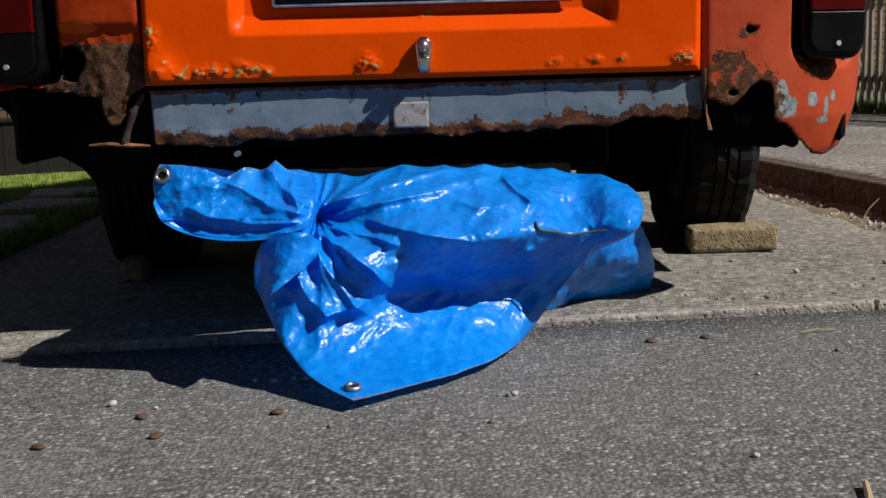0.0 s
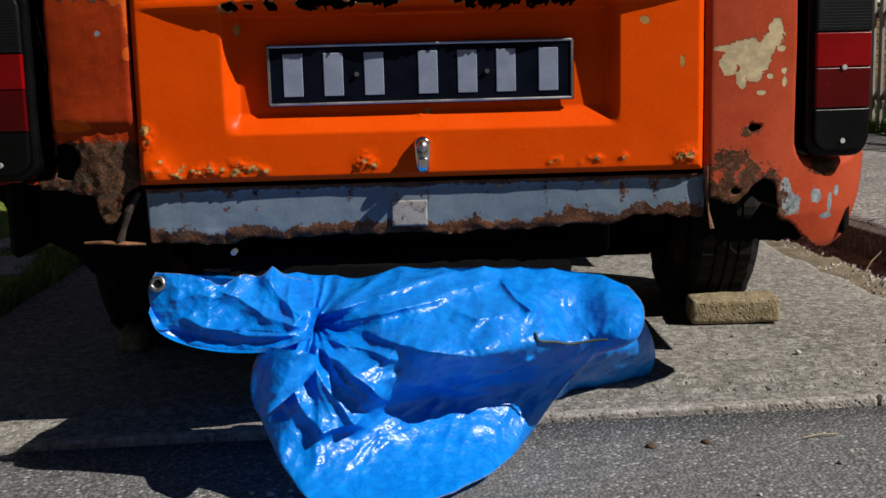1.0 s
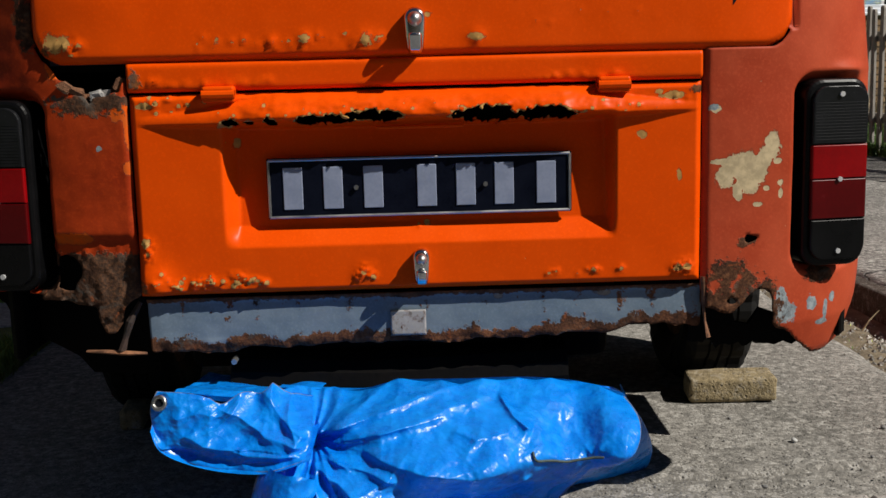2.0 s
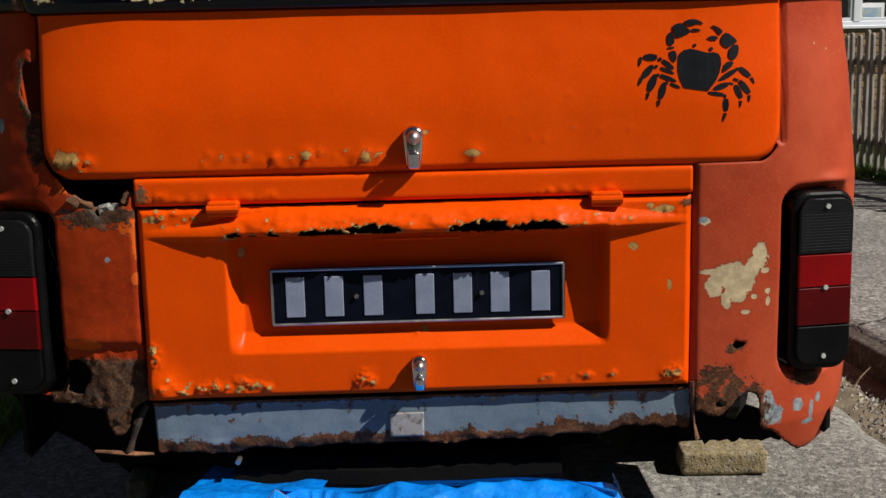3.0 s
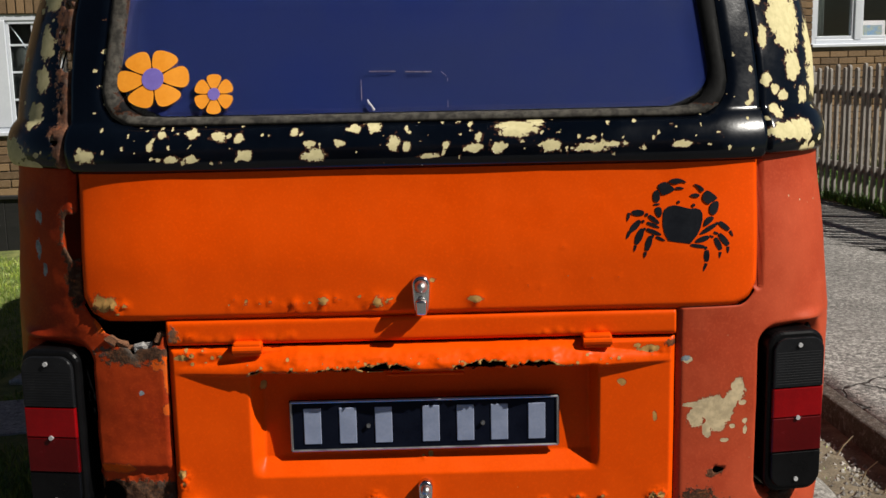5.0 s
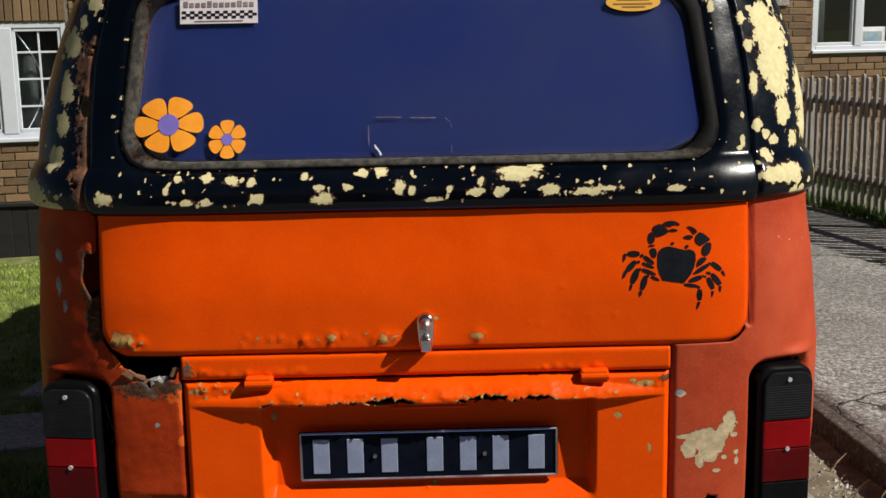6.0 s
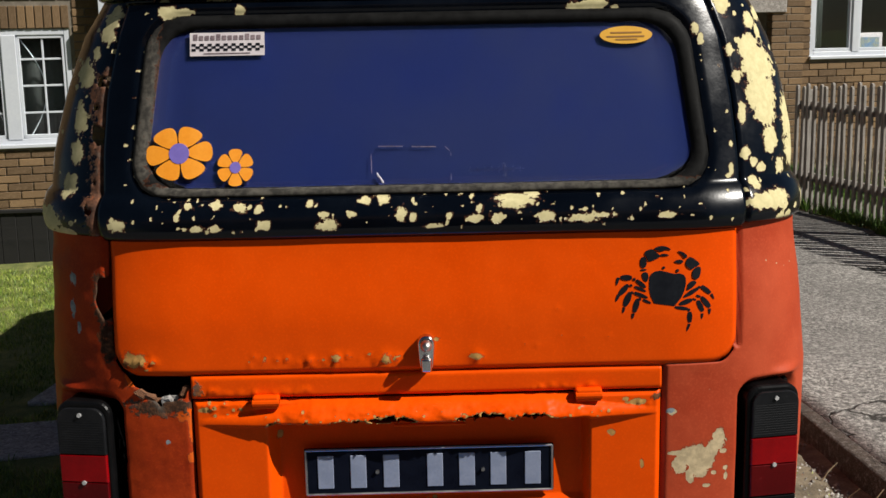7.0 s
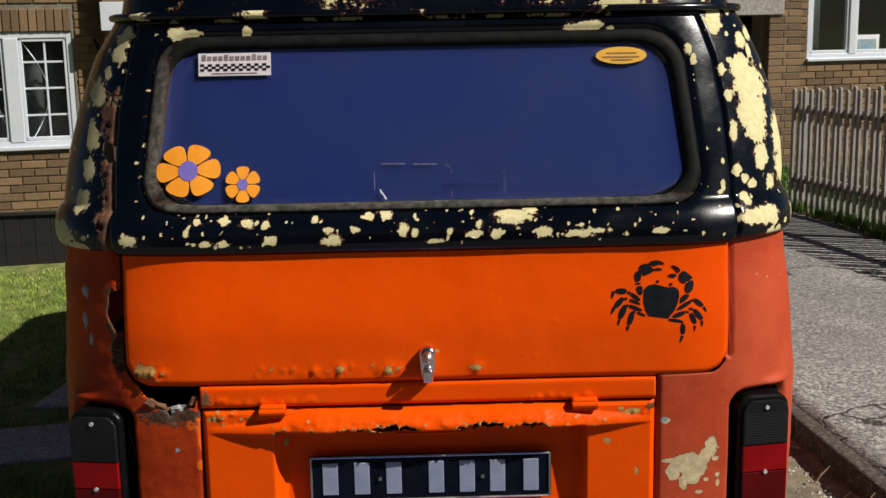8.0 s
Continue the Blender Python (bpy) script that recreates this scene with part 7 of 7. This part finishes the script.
def pebble(x, y, r, mat, name="pebble", label="small pale pebble lying on the ground", flat=0.65, base=None, category="pebble"):
    bm = bmesh.new()
    bmesh.ops.create_icosphere(bm, subdivisions=2, radius=1)
    k = x * 31 + y * 17
    for v in bm.verts:
        f = 1 + 0.35 * fbm(v.co.x + k, v.co.y, v.co.z, 2)
        v.co = Vector((v.co.x * r * f, v.co.y * r * 0.8 * f, v.co.z * r * flat * f))
    z = cross(x) + (0.0 if base is None else base)
    ob = part(name, bm, mat, None, m=Matrix.Translation((x, y, z + r * flat * 0.55)) @ Matrix.Rotation(k, 4, "Z"), smooth=True)
    return tagged(ob, label, category, "loose stones" if category == "pebble" else "dead leaves")


M["palestone"] = plain("pale_stone", (0.38, 0.38, 0.37), (0.52, 0.52, 0.5), 40, (0.8, 0.95), 200, 0.3, 0.002)
M["greystone"] = plain("grey_stone", (0.12, 0.12, 0.12), (0.22, 0.21, 0.2), 40, (0.8, 0.95), 200, 0.3, 0.002)
ROADZ = -0.012
for x, y, r in ((0.094, -0.394, 0.006), (0.35, -0.711, 0.0055), (0.46, -0.36, 0.004), (-0.50, -0.33, 0.008), (-0.43, -0.36, 0.004), (-0.22, -0.245, 0.006), (-0.24, -0.24, 0.005), (-0.27, -0.25, 0.006), (-0.30, -0.24, 0.005)):
    pebble(x, y, r, M["palestone"], base=ROADZ)
for x, y, r in ((0.085, -0.40, 0.005), (-0.165, -0.50, 0.005), (0.052, -0.52, 0.005), (0.62, -0.25, 0.005)):
    pebble(x, y, r, M["greystone"], label="small dark pebble lying on the road", base=ROADZ)
pebble(0.763, 0.365, 0.008, M["palestone"])
for k in range(10):
    pebble(random.uniform(0.5, 1.05), random.uniform(0.12, 0.6), random.uniform(0.003, 0.007), M["greystone"], label="small dark pebble lying on the drive")
for x, y in ((0.442, -0.121), (0.349, -0.128), (-0.441, -0.402), (-0.245, -0.42), (-0.40, -0.50), (-0.55, -0.52)):
    pebble(x, y, 0.011, M["litter"], "dead_leaf", "curled brown dead leaf on the road", 0.35, ROADZ, "leaf")
twig = part("twig", tube([(0.405, -0.905, -0.002), (0.42, -0.87, 0.002), (0.432, -0.83, 0.004)], [0.005, 0.0045, 0.004], 7), M["straw"], None)
tagged(twig, "short pale broken stick on the road", "twig")
wisp = part("straw_wisp", tube([(0.60, -0.135, 0.006), (0.63, -0.125, 0.008), (0.665, -0.122, 0.006)], 0.0012, 5), M["straw"], None)
tagged(wisp, "thin dry straw lying on the road", "straw")

# garden slabs beside the drive
for k, (x, y, w, d, a) in enumerate(((-1.66, 2.08, 0.52, 0.42, 12), (-1.52, 2.75, 0.45, 0.40, -8), (-1.62, 3.45, 0.45, 0.4, 10))):
    sl = part("garden_slab", box(-w / 2, w / 2, -d / 2, d / 2, -0.04, 0.012, 0.01, None, 2, 0.004), M["slab"], None, m=Matrix.Translation((x, y, cross(x) + lawn_fall(x, y))) @ Matrix.Rotation(radians(a), 4, "Z"))
    tagged(sl, "worn grey stepping slab sunk in the lawn", "slab", "stepping slabs")


# grass, weeds, grit and dry stalks: past counting
def tufts(name, label, category, n, place, height, width, mat, bend=0.5):
    verts, faces = [], []
    rnd = random.Random(len(name) * 7)
    for _ in range(n):
        spot = place(rnd)
        if spot is None:
            continue
        x, y, z = spot
        h, w, a, lean_ = height * rnd.uniform(0.5, 1.3), width * rnd.uniform(0.7, 1.3), rnd.uniform(0, 6.283), rnd.uniform(0, bend)
        dx, dy = math.cos(a), math.sin(a)
        b = rnd.uniform(0, 6.283)
        bx, by = math.cos(b) * lean_ * h, math.sin(b) * lean_ * h
        i = len(verts)
        verts += [(x - dx * w, y - dy * w, z), (x + dx * w, y + dy * w, z), (x + bx * 0.4 + dx * w * 0.7, y + by * 0.4 + dy * w * 0.7, z + h * 0.6), (x + bx * 0.4 - dx * w * 0.7, y + by * 0.4 - dy * w * 0.7, z + h * 0.6), (x + bx, y + by, z + h)]
        faces += [(i, i + 1, i + 2, i + 3), (i + 3, i + 2, i + 4)]
    return tagged(put(name, mesh_of(name, verts, faces, mat)), label, category, "", "stuff")


def lawn_spot(r):
    x, y = -1.22 - 4.2 * r.random() ** 1.4, 1.0 + 5.6 * r.random()
    if fbm(x * 3, y * 3, 2) < -0.35:
        return None
    for sx, sy, w, d in ((-1.66, 2.08, 0.26, 0.21), (-1.52, 2.75, 0.23, 0.2), (-1.62, 3.45, 0.23, 0.2)):
        if abs(x - sx) < w * 0.95 and abs(y - sy) < d * 0.95:
            return None
    return x, y, cross(x) + lawn_fall(x, y) - 0.004


tufts("lawn_grass", "short rough lawn grass", "grass", 95000, lawn_spot, 0.032, 0.0020, M["grass"], 1.2)


def verge_spot(r):
    y = 3.6 + 5.6 * r.random()
    edge = path_edge(y) + 0.09 * fbm(y * 2.5, 0, 1)
    x = edge + 1.6 * r.random() ** 1.6
    if x < edge + 0.25 and r.random() < 0.3 or fbm(x * 5, y * 5, 3) < -0.3:
        return None
    return x, y, cross(x) + 0.04


tufts("verge_grass", "lush green grass and weeds along the fence", "grass", 42000, verge_spot, 0.085, 0.0034, M["weed"], 1.0)
tufts("verge_straw", "dry stalks among the verge grass", "grass", 1500, lambda r: (3.75 + 1.2 * r.random(), 4.5 + 4.6 * r.random(), 0.12), 0.34, 0.004, M["straw"], 0.5)
tufts("gutter_moss", "low moss and weeds in the gutter", "weeds", 2200, lambda r: ((1.16 + 0.17 * r.random(), yy, cross(1.25) - 0.06) if fbm((yy := 0.5 + 5 * r.random()) * 2.2, 4, 1) > 0.02 else None), 0.016, 0.003, M["grass"], 1.0)
tufts("drive_edge_grass", "grass growing over the edge of the drive", "grass", 5000, lambda r: (-1.19 - 0.12 * r.random(), 0.6 + 6 * r.random(), cross(-1.2) - 0.005), 0.05, 0.0025, M["grass"], 1.0)


def scatter_grit(name, label, n, place, size, mat):
    verts, faces = [], []
    rnd = random.Random(n)
    for _ in range(n):
        x, y, z = place(rnd)
        s = size * rnd.uniform(0.4, 1.5)
        i = len(verts)
        a = rnd.uniform(0, 6.28)
        for k in range(4):
            verts.append((x + s * math.cos(a + k * 1.57) * rnd.uniform(0.6, 1.2), y + s * math.sin(a + k * 1.57) * rnd.uniform(0.6, 1.2), z))
        verts.append((x + rnd.uniform(-0.3, 0.3) * s, y, z + s * rnd.uniform(0.5, 1.0)))
        faces += [(i, i + 1, i + 4), (i + 1, i + 2, i + 4), (i + 2, i + 3, i + 4), (i + 3, i, i + 4)]
    return tagged(put(name, mesh_of(name, verts, faces, mat)), label, "grit", "", "stuff")


scatter_grit("gutter_grit", "loose pale grit and wood chips in the gutter", 3500, lambda r: (1.10 + 0.30 * r.random() ** 0.8, 0.4 + 5.5 * r.random(), cross(1.25) - 0.058 + 0.01 * r.random()), 0.009, M["grit"])
scatter_grit("drive_grit", "fine grit scattered on the drive", 900, lambda r: ((gx := -1.1 + 2.25 * r.random()), 0.1 + 2.2 * r.random() ** 1.5, cross(gx) - 0.001), 0.003, M["grit"])
for k, (x, y, h, a) in enumerate(((1.36, 1.12, 0.10, 0.3), (1.33, 1.22, 0.07, -0.8), (1.40, 0.98, 0.09, 0.9), (1.38, 1.0, 0.06, -1.4), (1.34, 1.45, 0.06, 0.5))):
    st = part("dry_stalk", tube([(x, y, cross(x) - 0.05), (x + 0.02 * math.cos(a), y, cross(x) - 0.05 + 0.5 * h), (x + 0.06 * math.cos(a), y + 0.02 * math.sin(a), cross(x) - 0.05 + h)], [0.003, 0.0025, 0.0015], 6), M["straw"], None)
    tagged(st, "dry pale weed stalk by the kerb", "weed", "dry stalks")
